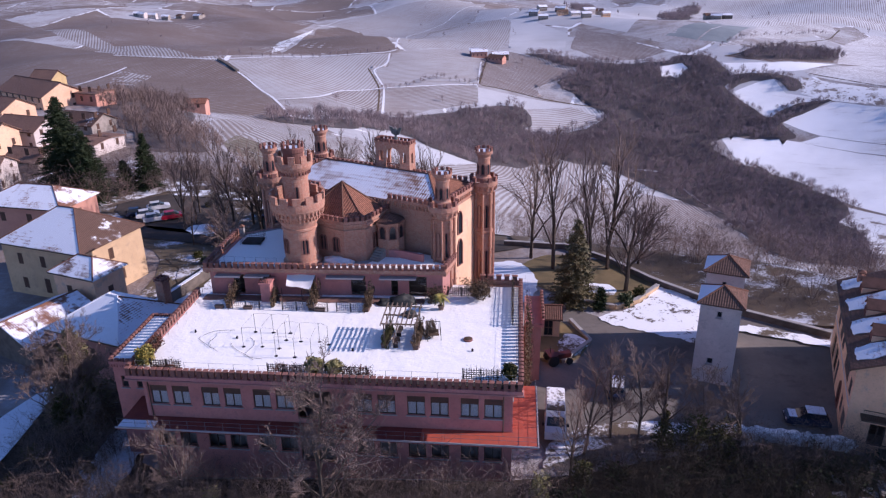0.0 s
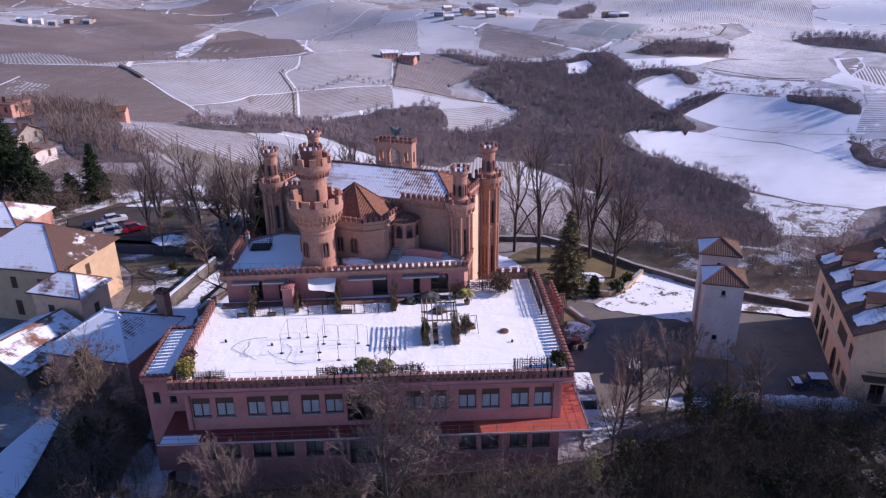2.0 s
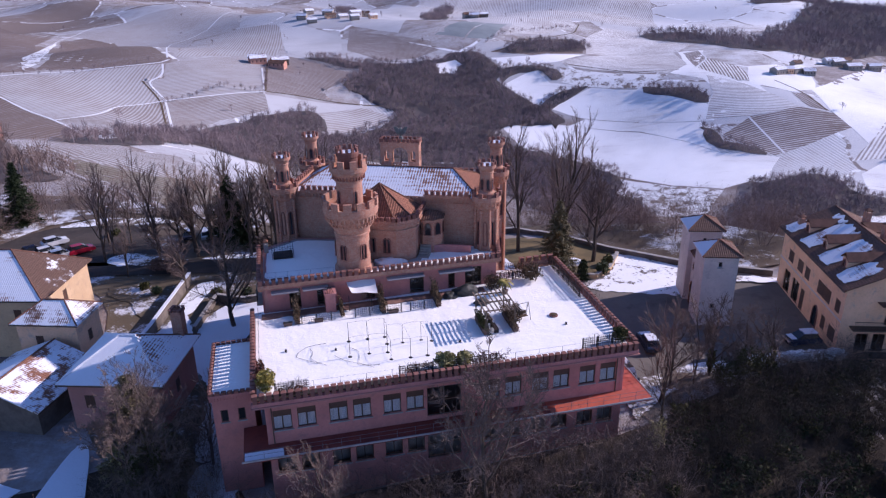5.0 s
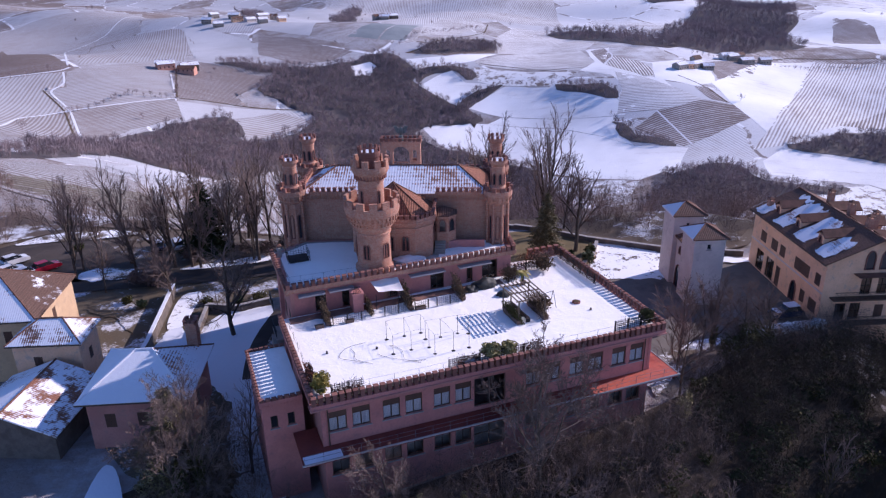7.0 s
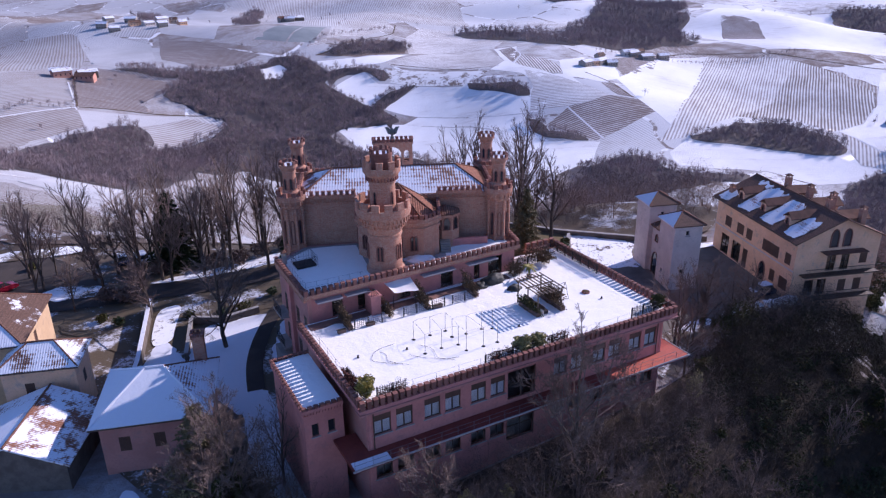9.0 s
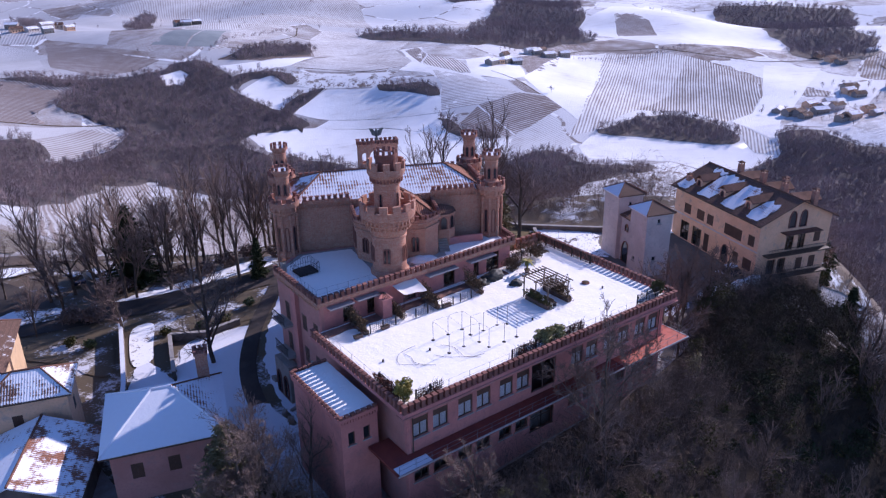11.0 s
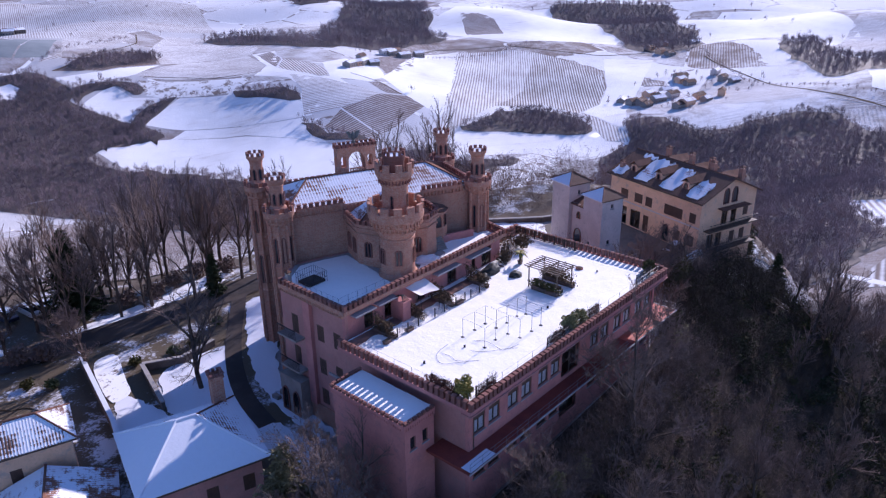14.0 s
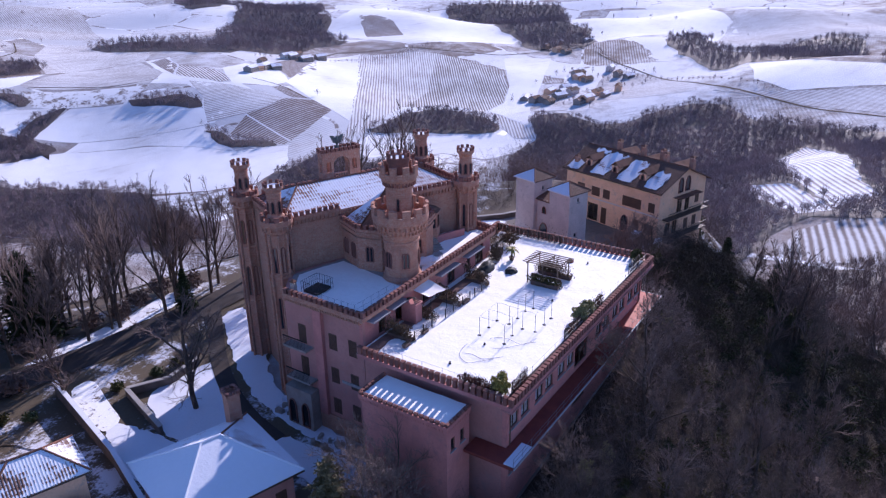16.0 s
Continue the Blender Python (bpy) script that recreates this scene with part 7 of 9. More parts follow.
# far farms and hamlets
def hamlet(cx, cy, n, spread, seed, label, dark=False):
    rnd = random.Random(seed)
    for i in range(n):
        x, y = cx + rnd.uniform(-spread, spread), cy + rnd.uniform(-spread, spread) * 0.5
        z = float(ground_z(x, y))
        L, W, h = rnd.uniform(9, 15), rnd.uniform(6, 8.5), rnd.uniform(3.2, 5.6)
        hs = house(label, (x, y), rnd.uniform(-25, 25), L, W, z + h, z + h + 2.2, rnd.choice((M_STONE, M_DARKSTONE, M_ROSE) if dark else (M_WHITE, M_STONE, M_STONE, M_CREAM)), ((M_TDS_X, M_TDARK_X) if not dark else (M_TDARK_X, M_TDARK_X)) if rnd.random() < 0.35 else (M_TFULL, M_TFULL), 0, 0.5,
                   [(0, L * (k + 0.5) / 4, 1.0 + 2.8 * f, 1.0, 1.4, "plain") for k in range(4) for f in range(1 if h < 5.5 else 2)], z, "house", "farmhouse")


hamlet(-31, 676, 4, 14, 1, "distant farmhouse with snowy roof among fields", True)
hamlet(417, 568, 5, 22, 2, "distant white farmhouse with snowy roof")
hamlet(236, 892, 3, 30, 3, "distant long farm building with pale roof", True)
hamlet(640, 318, 22, 80, 4, "distant hamlet house with snow-dusted roof")
hamlet(66, 905, 10, 60, 5, "distant hilltop village house with tile roof")
low_wall([(-224, 549), (-210, 532), (-197, 514)], 1.5, 2.4, M_DARKSTONE, "dark retaining wall beside vineyard track", False, "retaining_wall")
hamlet(-480, 1010, 7, 50, 7, "distant hilltop village house with tile roof")
hamlet(820, 420, 6, 50, 8, "distant hamlet house with snow-dusted roof")
hamlet(500, 600, 5, 40, 10, "distant farmhouse with snowy roof among trees")
house("red-roofed farmhouse among bare trees", (-124, 262), 10, 9, 7, float(ground_z(-124, 262)) + 2.6, float(ground_z(-124, 262)) + 3.8, M_ROSE, (M_TILE_X, M_TILE_X), 0, 0.4, [(0, 2.5, 1.0, 1.0, 1.4, "shutter"), (0, 6.5, 1.0, 1.0, 1.4, "shutter")])

# ---- on the terrace ----
pergola = thing("pergola", "weathered grey-brown wooden pergola with slatted top on snowy terrace", "pergola", (0, 0, 0))
for x in (-10.9, -8.15):
    for y in (55.7, 57.4, 59.1):
        part("post", box(bmesh.new(), x - 0.05, x + 0.05, y - 0.05, y + 0.05, TZ - 0.06, 19.3), M_GREYWOOD, pergola)
for y in (55.7, 57.4, 59.1):
    part("beam", box(bmesh.new(), -11.2, -7.9, y - 0.04, y + 0.04, 19.3, 19.42), M_GREYWOOD, pergola)
for i in range(8):
    x = -11.1 + i * 0.44
    part("slat", box(bmesh.new(), x - 0.05, x + 0.05, 55.2, 59.6, 19.424, 19.5), M_GREYWOOD, pergola)


def leaves(n, size, seed, rx, ry, rz, hollow=0.35, up=0.3):
    """Small leaf faces scattered through a clump, denser at its skin; its outline is uneven."""
    rnd = np.random.RandomState(seed)
    d = rnd.normal(size=(n, 3))
    d /= np.linalg.norm(d, axis=1)[:, None]
    rad = hollow + (1 - hollow) * rnd.rand(n) ** 0.6
    lump = 0.78 + 0.22 * np.sin(3.1 * d[:, 0] + seed) * np.cos(4.3 * d[:, 1] + 2 * seed) + 0.14 * np.sin(7 * d[:, 2] + 5 * d[:, 0])
    c = d * (rad * lump)[:, None] * np.array([rx, ry, rz])
    a = rnd.normal(size=(n, 3))
    a /= np.linalg.norm(a, axis=1)[:, None]
    b = np.cross(a, rnd.normal(size=(n, 3)))
    b /= np.linalg.norm(b, axis=1)[:, None]
    s = size * (0.6 + 0.8 * rnd.rand(n))[:, None]
    v = np.stack([c - a * s, c + b * s * 0.5, c + a * s, c - b * s * 0.5], 1).reshape(-1, 3)
    f = np.arange(4 * n).reshape(-1, 4)
    return v, f


def raw_mesh(name, v, f, material):
    me = bpy.data.meshes.new(name)
    me.from_pydata(v, [], f.tolist() if hasattr(f, "tolist") else f)
    me.materials.append(material)
    return me


def shrub(label, at, r, h, material, seed, n=900, size=0.13, stem=True, group="", name="shrub"):
    """A shrub: stems and a clump of leaves."""
    t = thing(name, label, "shrub", at, 0, group)
    bm = bmesh.new()
    rnd = random.Random(seed)
    for i in range(6):
        a = rnd.uniform(0, 6.28)
        tube(bm, (0.05 * math.cos(a), 0.05 * math.sin(a), 0), (r * 0.6 * math.cos(a), r * 0.6 * math.sin(a), h * rnd.uniform(0.5, 0.9)), 0.025, 0.008, 4)
    part("stem", bm, M_BARK, t)
    v, f = leaves(n, size, seed, r, r, h / 2)
    v[:, 2] += h / 2 + 0.05
    ob = part_of("foliage", raw_mesh("foliage", v, f, material), None, t)
    return t


def planter(x0, x1, y0, y1, z=TZ, h=0.45):
    t = thing("planter", "long terracotta-brown planter trough with earth", "planter", ((x0 + x1) / 2, (y0 + y1) / 2, z - 0.06), 0, "terrace planters")
    a, b = (x1 - x0) / 2, (y1 - y0) / 2
    bm = box(bmesh.new(), -a, a, -b, b, 0, h)
    box(bm, -a - 0.04, a + 0.04, -b - 0.04, b + 0.04, h + 0.002, h + 0.06)
    part("trough", bm, M_POT, t)
    part("soil", box(bmesh.new(), -a + 0.05, a - 0.05, -b + 0.05, b - 0.05, h + 0.062, h + 0.09), M_EARTH, t)


def dry_hedge(x0, x1, y0, y1, h, material, seed, label, z=TZ, n=1700, fall=0.0):
    """A clipped hedge or climber screen: twigs and leaves filling an uneven slab; fall lowers its front end."""
    t = thing("hedge", label, "hedge", ((x0 + x1) / 2, (y0 + y1) / 2, z - 0.05))
    rnd = np.random.RandomState(seed)
    u = rnd.rand(n, 3)
    p = np.column_stack([(u[:, 0] - 0.5) * (x1 - x0), (u[:, 1] - 0.5) * (y1 - y0), u[:, 2] ** 0.8])
    s = 7 * u[:, 1] + 5 * u[:, 0] + seed
    p[:, 2] *= h * (0.86 + 0.12 * np.sin(s) + 0.07 * np.sin(2.7 * s + 1)) * (1 - fall * (1 - u[:, 1]))
    p[:, :2] *= (0.9 + 0.25 * np.sin(3.1 * p[:, 2:3] + s[:, None]))
    v, f = leaves(n, 0.085, seed, 0.01, 0.01, 0.01, 0.05)
    v = v + np.repeat(p, 4, axis=0)
    part_of("foliage", raw_mesh("foliage", v, f, material), None, t)
    bm = bmesh.new()
    rn = random.Random(seed)
    for i in range(34):
        x, y = rn.uniform(x0, x1) - (x0 + x1) / 2, rn.uniform(y0, y1) - (y0 + y1) / 2
        k = h * (1 - fall * (1 - (y / (y1 - y0) + 0.5)))
        tube(bm, (x * 0.7, y * 0.9, 0), (x + rn.uniform(-0.15, 0.15), y + rn.uniform(-0.2, 0.2), k * rn.uniform(0.7, 1.15)), 0.018, 0.005, 3)
    part("stem", bm, M_BARK, t)


planter(-11.15, -10.65, 55.5, 58.6)
planter(-8.35, -7.85, 55.4, 59.0)
dry_hedge(-11.2, -10.5, 55.4, 58.9, 1.25, M_IVY, 3, "dark green hedge in planter beside pergola")
dry_hedge(-8.45, -7.7, 55.3, 59.4, 1.6, M_DRYBR, 4, "dry brown climber in planter beside pergola")
dry_hedge(-7.6, -6.6, 57.4, 59.6, 1.2, M_DRYBR, 5, "dry brown hedge beside pergola", n=900)
for k, (x, y) in enumerate(((-27.6, 62.1), (-19.3, 62.2), (-13.8, 62.2))):
    planter(x - 0.22, x + 0.22, y, y + 2.6, TZ, 0.35)
    dry_hedge(x - 0.32, x + 0.32, y - 0.1, y + 3.0, 2.2, M_DRYBR, 10 + k, "dry brown climbing hedge dividing terrace bays", fall=0.35)
for x0, x1, y in ((-26.0, -25.2, 62.1), (-18.9, -17.9, 62.15), (-28.9, -28.1, 62.1)):
    planter(x0, x1, y - 0.18, y + 0.18, TZ, 0.3)
dry_hedge(-23.5, -23.1, 62.2, 64.6, 1.7, M_DRYBR, 14, "dry brown climber on terrace chimney breast", n=900, fall=0.3)


def heap(label, at, size, seed, material, name="covered_furniture", category="covered furniture"):
    """A pile under a loose cover: an uneven mound with sagging folds."""
    bm = bmesh.new()
    bmesh.ops.create_icosphere(bm, subdivisions=4, radius=1.0)
    for v in bm.verts:
        c = v.co.copy()
        k = 0.28 * noise.noise(c * 1.7 + Vector((seed, 0, 0))) + 0.14 * noise.noise(c * 4.5 + Vector((0, seed, 0)))
        v.co = Vector((c.x * size[0], c.y * size[1], max(-0.12, c.z) * size[2])) * (1 + k)
    ob = part(name, bm, material, None, "", True)
    ob.location = at
    tagged(ob, label, category)


heap("garden furniture piled under dark green cover", (-10.6, 64.3, TZ), (1.5, 0.7, 0.95), 3, M_DTARP)
heap("garden furniture piled under dark green cover", (-12.2, 64.0, TZ), (0.8, 0.6, 0.5), 5, M_DTARP)
heap("low dark covered pile under pergola", (-9.5, 61.8, TZ), (0.8, 0.6, 0.5), 8, M_DTARP)
# trellis fences
def trellis(p, q, h, seed, clean=False):
    t = thing("trellis", "thin grey wire lattice between terrace bays" if clean else "dark lattice trellis fence with bare climbers", "trellis", (0, 0, 0), 0, "terrace trellises")
    m2, l2 = wall_frame(p, q)
    for i in range(int(l2 / 1.4) + 1):
        u = min(l2, i * 1.4)
        part("post", box(bmesh.new(), u - 0.04, u + 0.04, -0.04, 0.04, TZ - 0.05, TZ + h, m2), M_IRON, t)
    bm = bmesh.new()
    thick = 0.011 if clean else 0.024
    for i in range(int(l2 / 0.2)):
        box(bm, i * 0.2 + 0.1 - thick, i * 0.2 + 0.1 + thick, -0.01, 0.01, TZ + 0.1, TZ + h, m2)
    for j in range(int(h / 0.2)):
        box(bm, 0, l2, -0.012, 0.008, TZ + 0.1 + j * 0.2, TZ + 0.1 + 2 * thick + j * 0.2, m2)
    part("lattice", bm, M_ZINC if clean else M_IRON, t)
    if clean:
        return
    rnd = random.Random(seed)
    bm = bmesh.new()
    for i in range(int(l2 * 42)):
        u, z = rnd.uniform(0, l2), rnd.uniform(0, h)
        tube(bm, m2 @ Vector((u, rnd.uniform(-0.15, 0.15), TZ + z)), m2 @ Vector((u + rnd.uniform(-0.4, 0.4), rnd.uniform(-0.2, 0.2), TZ + z + rnd.uniform(-0.1, 0.5))), 0.012, 0.006, 3)
    tagged(part("climber", bm, M_DRYBR, t), kind="stuff")


trellis((-19.9, 50.7), (-11.3, 50.7), 1.0, 1)
for x0, x1 in ((-27.2, -24.0), (-22.1, -19.8), (-19.0, -17.5), (-16.7, -14.3)):
    trellis((x0, 62.1), (x1, 62.1), 0.95, int(-x0), True)
trellis((0.35, 69.0), (0.35, 60.2), 1.1, 7)
trellis((-3.6, 50.7), (-0.4, 50.7), 1.3, 2)
trellis((-30.0, 50.6), (-27.3, 50.6), 1.1, 3)
trellis((-6.2, 66.2), (-2.0, 66.2), 1.1, 4)
trellis((-31.0, 54.4), (-31.0, 51.0), 1.2, 6)
dry_hedge(-31.5, -30.8, 51.6, 54.8, 1.3, M_RUST, 21, "rust-red leaved hedge at terrace edge")
dry_hedge(-29.9, -27.4, 50.2, 50.9, 0.8, M_RUST, 22, "rust-red leaved hedge at terrace edge", n=400)
dry_hedge(-19.4, -16.9, 50.35, 51.0, 1.15, M_RUST, 41, "rust-brown leaved hedge along terrace edge", n=380)
dry_hedge(-13.6, -10.9, 50.35, 51.0, 1.2, M_RUST, 42, "rust-brown leaved hedge along terrace edge", n=380)
shrub("yellow-green leafy shrub at terrace corner", (-30.7, 51.2, TZ - 0.05), 0.9, 2.1, M_LIME, 31, 1500)
shrub("dark evergreen shrub behind trellis", (-15.9, 50.9, TZ - 0.05), 1.0, 1.7, M_OLIVE, 32, 2000)
shrub("dark evergreen shrub behind trellis", (-14.3, 50.9, TZ - 0.05), 0.85, 1.5, M_OLIVE, 33, 1600)
shrub("olive-green shrub at terrace corner", (0.2, 51.3, TZ - 0.05), 0.8, 1.6, M_IVY, 34, 1300)
dry_hedge(-5.2, -1.4, 66.8, 68.4, 1.6, M_DRYBR, 23, "dry brown shrubs in fenced terrace corner", n=900)
dry_hedge(-8.2, -6.4, 64.3, 65.6, 1.7, M_DRYBR, 24, "dry brown shrub by castle wall", n=1500)
shrub("round dry reddish-brown shrub on terrace", (-3.0, 65.6, TZ - 0.05), 1.5, 2.0, M_DRYBR, 36, 1500, 0.1)
dry_hedge(1.62, 2.3, 58.6, 68.8, 10.6, M_DRYBR, 27, "dry brown creeper climbing castle side wall", 7.2, n=4200)
# potted palm
palm = thing("potted_palm", "yellow-green potted palm on terrace", "palm", (-6.6, 63.3, TZ - 0.05))
part("pot", lathe(bmesh.new(), [(0.22, 0), (0.3, 0.4), (0.33, 0.42), (0.33, 0.47), (0.26, 0.47)], 14), M_POT, palm)
part("trunk", lathe(bmesh.new(), [(0.12, 0.4), (0.1, 1.3), (0.13, 1.4)], 8), M_BARK, palm)
bm = bmesh.new()
for i in range(22):
    a, lift = i * 2.4, 0.2 + 0.55 * ((i * 7) % 10) / 10
    prev = None
    for k in range(6):
        s = k / 5
        r = 0.95 * s
        c = Vector((r * math.cos(a), r * math.sin(a), 1.4 + lift * 1.3 * s - 0.95 * s * s))
        w = Vector((-math.sin(a), math.cos(a), 0)) * 0.13 * math.sin(math.pi * (0.15 + 0.85 * s))
        cur = (bm.verts.new(c - w), bm.verts.new(c + w))
        if prev:
            bm.faces.new((prev[0], prev[1], cur[1], cur[0]))
        prev = cur
part("fronds", bm, M_LIME, palm)
# marquee frame left standing: thin poles on round feet, wires between
poles = [(-23.3, 57.6), (-21.6, 57.6), (-20.0, 57.6), (-20.0, 56.3), (-18.6, 56.15), (-16.9, 56.2), (-16.0, 55.8), (-23.5, 54.9), (-21.8, 55.0), (-20.2, 54.8), (-20.1, 53.55), (-18.4, 53.45), (-16.9, 53.45)]
for k, (x, y) in enumerate(poles):
    st = thing("frame_pole", "thin metal marquee pole on round foot", "pole", (x, y, TZ - 0.05), 0, "marquee frame poles")
    part("foot", lathe(bmesh.new(), [(0.19, 0), (0.19, 0.05), (0.08, 0.1), (0.03, 0.13)], 14), M_IRON, st)
    part("pole", tube(bmesh.new(), (0, 0, 0.1), (0, 0, 1.95), 0.02, n=5), M_BARK, st)
for a, b in ((0, 1), (1, 2), (3, 4), (4, 5), (5, 6), (7, 8), (8, 9), (10, 11), (11, 12), (0, 7), (1, 8), (2, 3), (3, 9), (9, 10), (4, 11), (5, 12)):
    (x0, y0), (x1, y1) = poles[a], poles[b]
    bm = bmesh.new()
    pts = [Vector((x0 + (x1 - x0) * i / 6, y0 + (y1 - y0) * i / 6, TZ + 1.88 + 0.08 * math.sin(math.pi * i / 6))) for i in range(7)]
    for p, q in zip(pts, pts[1:]):
        tube(bm, p, q, 0.009, n=3)
    tagged(part("frame_bar", bm, M_BARK), "thin straight bar joining marquee poles", "bar", "marquee frame bars")
for k, pts in enumerate(([(-25.3, 57.7), (-27.0, 57.6), (-27.6, 57.0), (-28.4, 55.8), (-27.4, 55.4), (-26.3, 54.4)], [(-26.8, 57.0), (-26.4, 56.2), (-27.2, 55.6), (-26.6, 54.8), (-25.6, 53.9)], [(-23.4, 56.4), (-22.4, 55.7), (-22.8, 54.2), (-23.1, 53.1), (-21.2, 52.9)], [(-24.8, 55.4), (-24.2, 54.0), (-22.6, 53.6), (-21.8, 52.6)])):
    cu = bpy.data.curves.new("cable", "CURVE")
    cu.dimensions, cu.bevel_depth = "3D", 0.013
    sp = cu.splines.new("NURBS")
    sp.points.add(len(pts) - 1)
    sp.use_endpoint_u, sp.order_u = True, 4
    for p, (x, y) in zip(sp.points, pts):
        p.co = (x, y, TZ + 0.06, 1)
    cu.materials.append(M_IRON)
    tagged(new("cable", cu), "dark cable lying in curves on snow", "cable", "cables on the terrace")
# round well cover and small things
well = thing("well_cover", "round dark brick well cover standing out of snow", "well cover", (-3.6, 57.5, TZ - 0.05))
part("ring", lathe(bmesh.new(), [(0.42, 0), (0.41, 0.2), (0.34, 0.22), (0.34, 0.15), (0.0, 0.15)], 20), M_CAP, well)
part("lid", lathe(bmesh.new(), [(0.3, 0.15), (0.3, 0.24), (0.0, 0.29)], 16), M_DRYBR, well)
for k, (x, y) in enumerate(((-3.1, 55.6), (-24.6, 56.3), (-28.9, 57.2), (-13.6, 54.9))):
    sp = thing("floor_spotlight", "small dark floor spotlight on snow", "spotlight", (x, y, TZ - 0.05), 30 * k, "terrace spotlights")
    part("base", box(bmesh.new(), -0.1, 0.1, -0.1, 0.1, 0, 0.08), M_IRON, sp)
    part("lamp_head", lathe(bmesh.new(), [(0.07, 0.08), (0.1, 0.24), (0.1, 0.26)], 10), M_IRON, sp)
# swing seat beside the pergola
swing = thing("swing_seat", "dark metal swing seat standing on snowy terrace", "swing seat", (-6.7, 57.6, TZ - 0.05), 12)
for x in (-0.62, 0.62):
    for y in (-0.5, 0.5):
        part("leg", tube(bmesh.new(), (x, y, 0), (x * 0.9, 0, 1.75), 0.025, n=5), M_IRON, swing)
part("top_bar", tube(bmesh.new(), (-0.6, 0, 1.75), (0.6, 0, 1.75), 0.025, n=5), M_IRON, swing)
seat = part("seat", box(bmesh.new(), -0.45, 0.45, -0.22, 0.2, 0.42, 0.48), M_DRYBR, swing, "brown slatted seat")
part("backrest", box(bmesh.new(), -0.45, 0.45, 0.21, 0.25, 0.49, 0.85), M_DRYBR, swing)
for x in (-0.42, 0.42):
    part("chain", tube(bmesh.new(), (x, 0, 0.48), (x, 0, 1.74), 0.012, n=4), M_IRON, seat)
# benches under the pergola
for y in (56.3, 58.3):
    b = thing("bench", "dark wooden slatted bench under pergola", "bench", (-9.9, y, TZ - 0.05), 90, "pergola benches")
    for i in range(4):
        part("slat", box(bmesh.new(), -0.7, 0.7, -0.2 + i * 0.11, -0.11 + i * 0.11, 0.42, 0.46), M_WOOD, b)
    for x in (-0.6, 0.6):
        part("leg", box(bmesh.new(), x - 0.04, x + 0.04, -0.2, 0.22, 0, 0.419), M_IRON, b)
    part("backrest", box(bmesh.new(), -0.7, 0.7, 0.24, 0.28, 0.55, 0.9), M_WOOD, b)
# wire railing inside the parapet
rail = thing("terrace_railing", "thin wire railing along terrace edge", "railing", (0, 0, 0))
line = [(-31.2, 64.6), (-31.2, 50.35), (0.75, 50.35), (0.75, 68.5)]
for p, q in zip(line, line[1:]):
    n = max(2, int(math.hypot(q[0] - p[0], q[1] - p[1]) / 2.0))
    for i in range(n):
        x, y = p[0] + (q[0] - p[0]) * i / n, p[1] + (q[1] - p[1]) * i / n
        part("post", tube(bmesh.new(), (x, y, TZ - 0.05), (x, y, TZ + 1.0), 0.018, n=4), M_ZINC, rail)
    for z in (0.55, 1.0):
        part("wire", tube(bmesh.new(), (*p, TZ + z), (*q, TZ + z), 0.009, n=3), M_ZINC, rail)
# roof deck of the upper wing: fenced stair hatch, vents, tarpaulin
hatch = thing("roof_hatch", "metal-fenced stair hatch on snowy roof", "roof hatch", (-28.3, 72.6, UZ))
part("box_body", box(bmesh.new(), -1.0, 1.0, -0.85, 0.85, 0, 0.28), M_ASPH, hatch, "dark stair opening kerb")
bm = bmesh.new()
for x in np.linspace(-1.1, 1.1, 9):
    for y in (-1.0, 1.0):
        tube(bm, (x, y, 0), (x, y, 1.2), 0.02, n=3)
for y in np.linspace(-1.0, 1.0, 7):
    for x in (-1.1, 1.1):
        tube(bm, (x, y, 0), (x, y, 1.2), 0.02, n=3)
for z in (0.6, 1.2):
    for p, q in (((-1.1, -1), (1.1, -1)), ((1.1, -1), (1.1, 1)), ((1.1, 1), (-1.1, 1)), ((-1.1, 1), (-1.1, -1))):
        tube(bm, (*p, z), (*q, z), 0.016, n=3)
part("fence", bm, M_IRON, hatch)
stack2 = thing("chimney_stack", "small pale chimney on flat castle roof", "chimney", (-30.0, 74.0, UZ))
chimney(stack2, 0, 0, 0, 1.0, 0.45, M_CONC)
rail2 = thing("roof_railing", "thin metal railing along roof edge", "railing", (0, 0, 0))
for p, q in (((-30.3, 66.3), (-23.6, 66.1)), ((-30.3, 66.3), (-30.3, 71.0))):
    for i in range(7):
        x, y = p[0] + (q[0] - p[0]) * i / 6, p[1] + (q[1] - p[1]) * i / 6
        part("post", tube(bmesh.new(), (x, y, UZ), (x, y, UZ + 1.0), 0.016, n=4), M_ZINC, rail2)
    for z in (0.5, 1.0):
        part("wire", tube(bmesh.new(), (*p, UZ + z), (*q, UZ + z), 0.01, n=3), M_ZINC, rail2)
bm = bmesh.new()
bmesh.ops.create_icosphere(bm, subdivisions=4, radius=1.0)
for v in bm.verts:
    k = noise.noise(v.co * 2.6) + 0.5 * noise.noise(v.co * 6.0)
    v.co = Vector((v.co.x * 1.7, v.co.y * 0.75, max(-0.1, v.co.z) * 0.5)) * (1 + 0.3 * k)
tarp = part("tarpaulin", bm, M_CLOTH, None, "", True)
tarp.matrix_world = pose(-17.6, 67.6, UZ + 0.1, 0, 0, -15)
tagged(tarp, "crumpled white tarpaulin lying on castle roof", "tarpaulin")

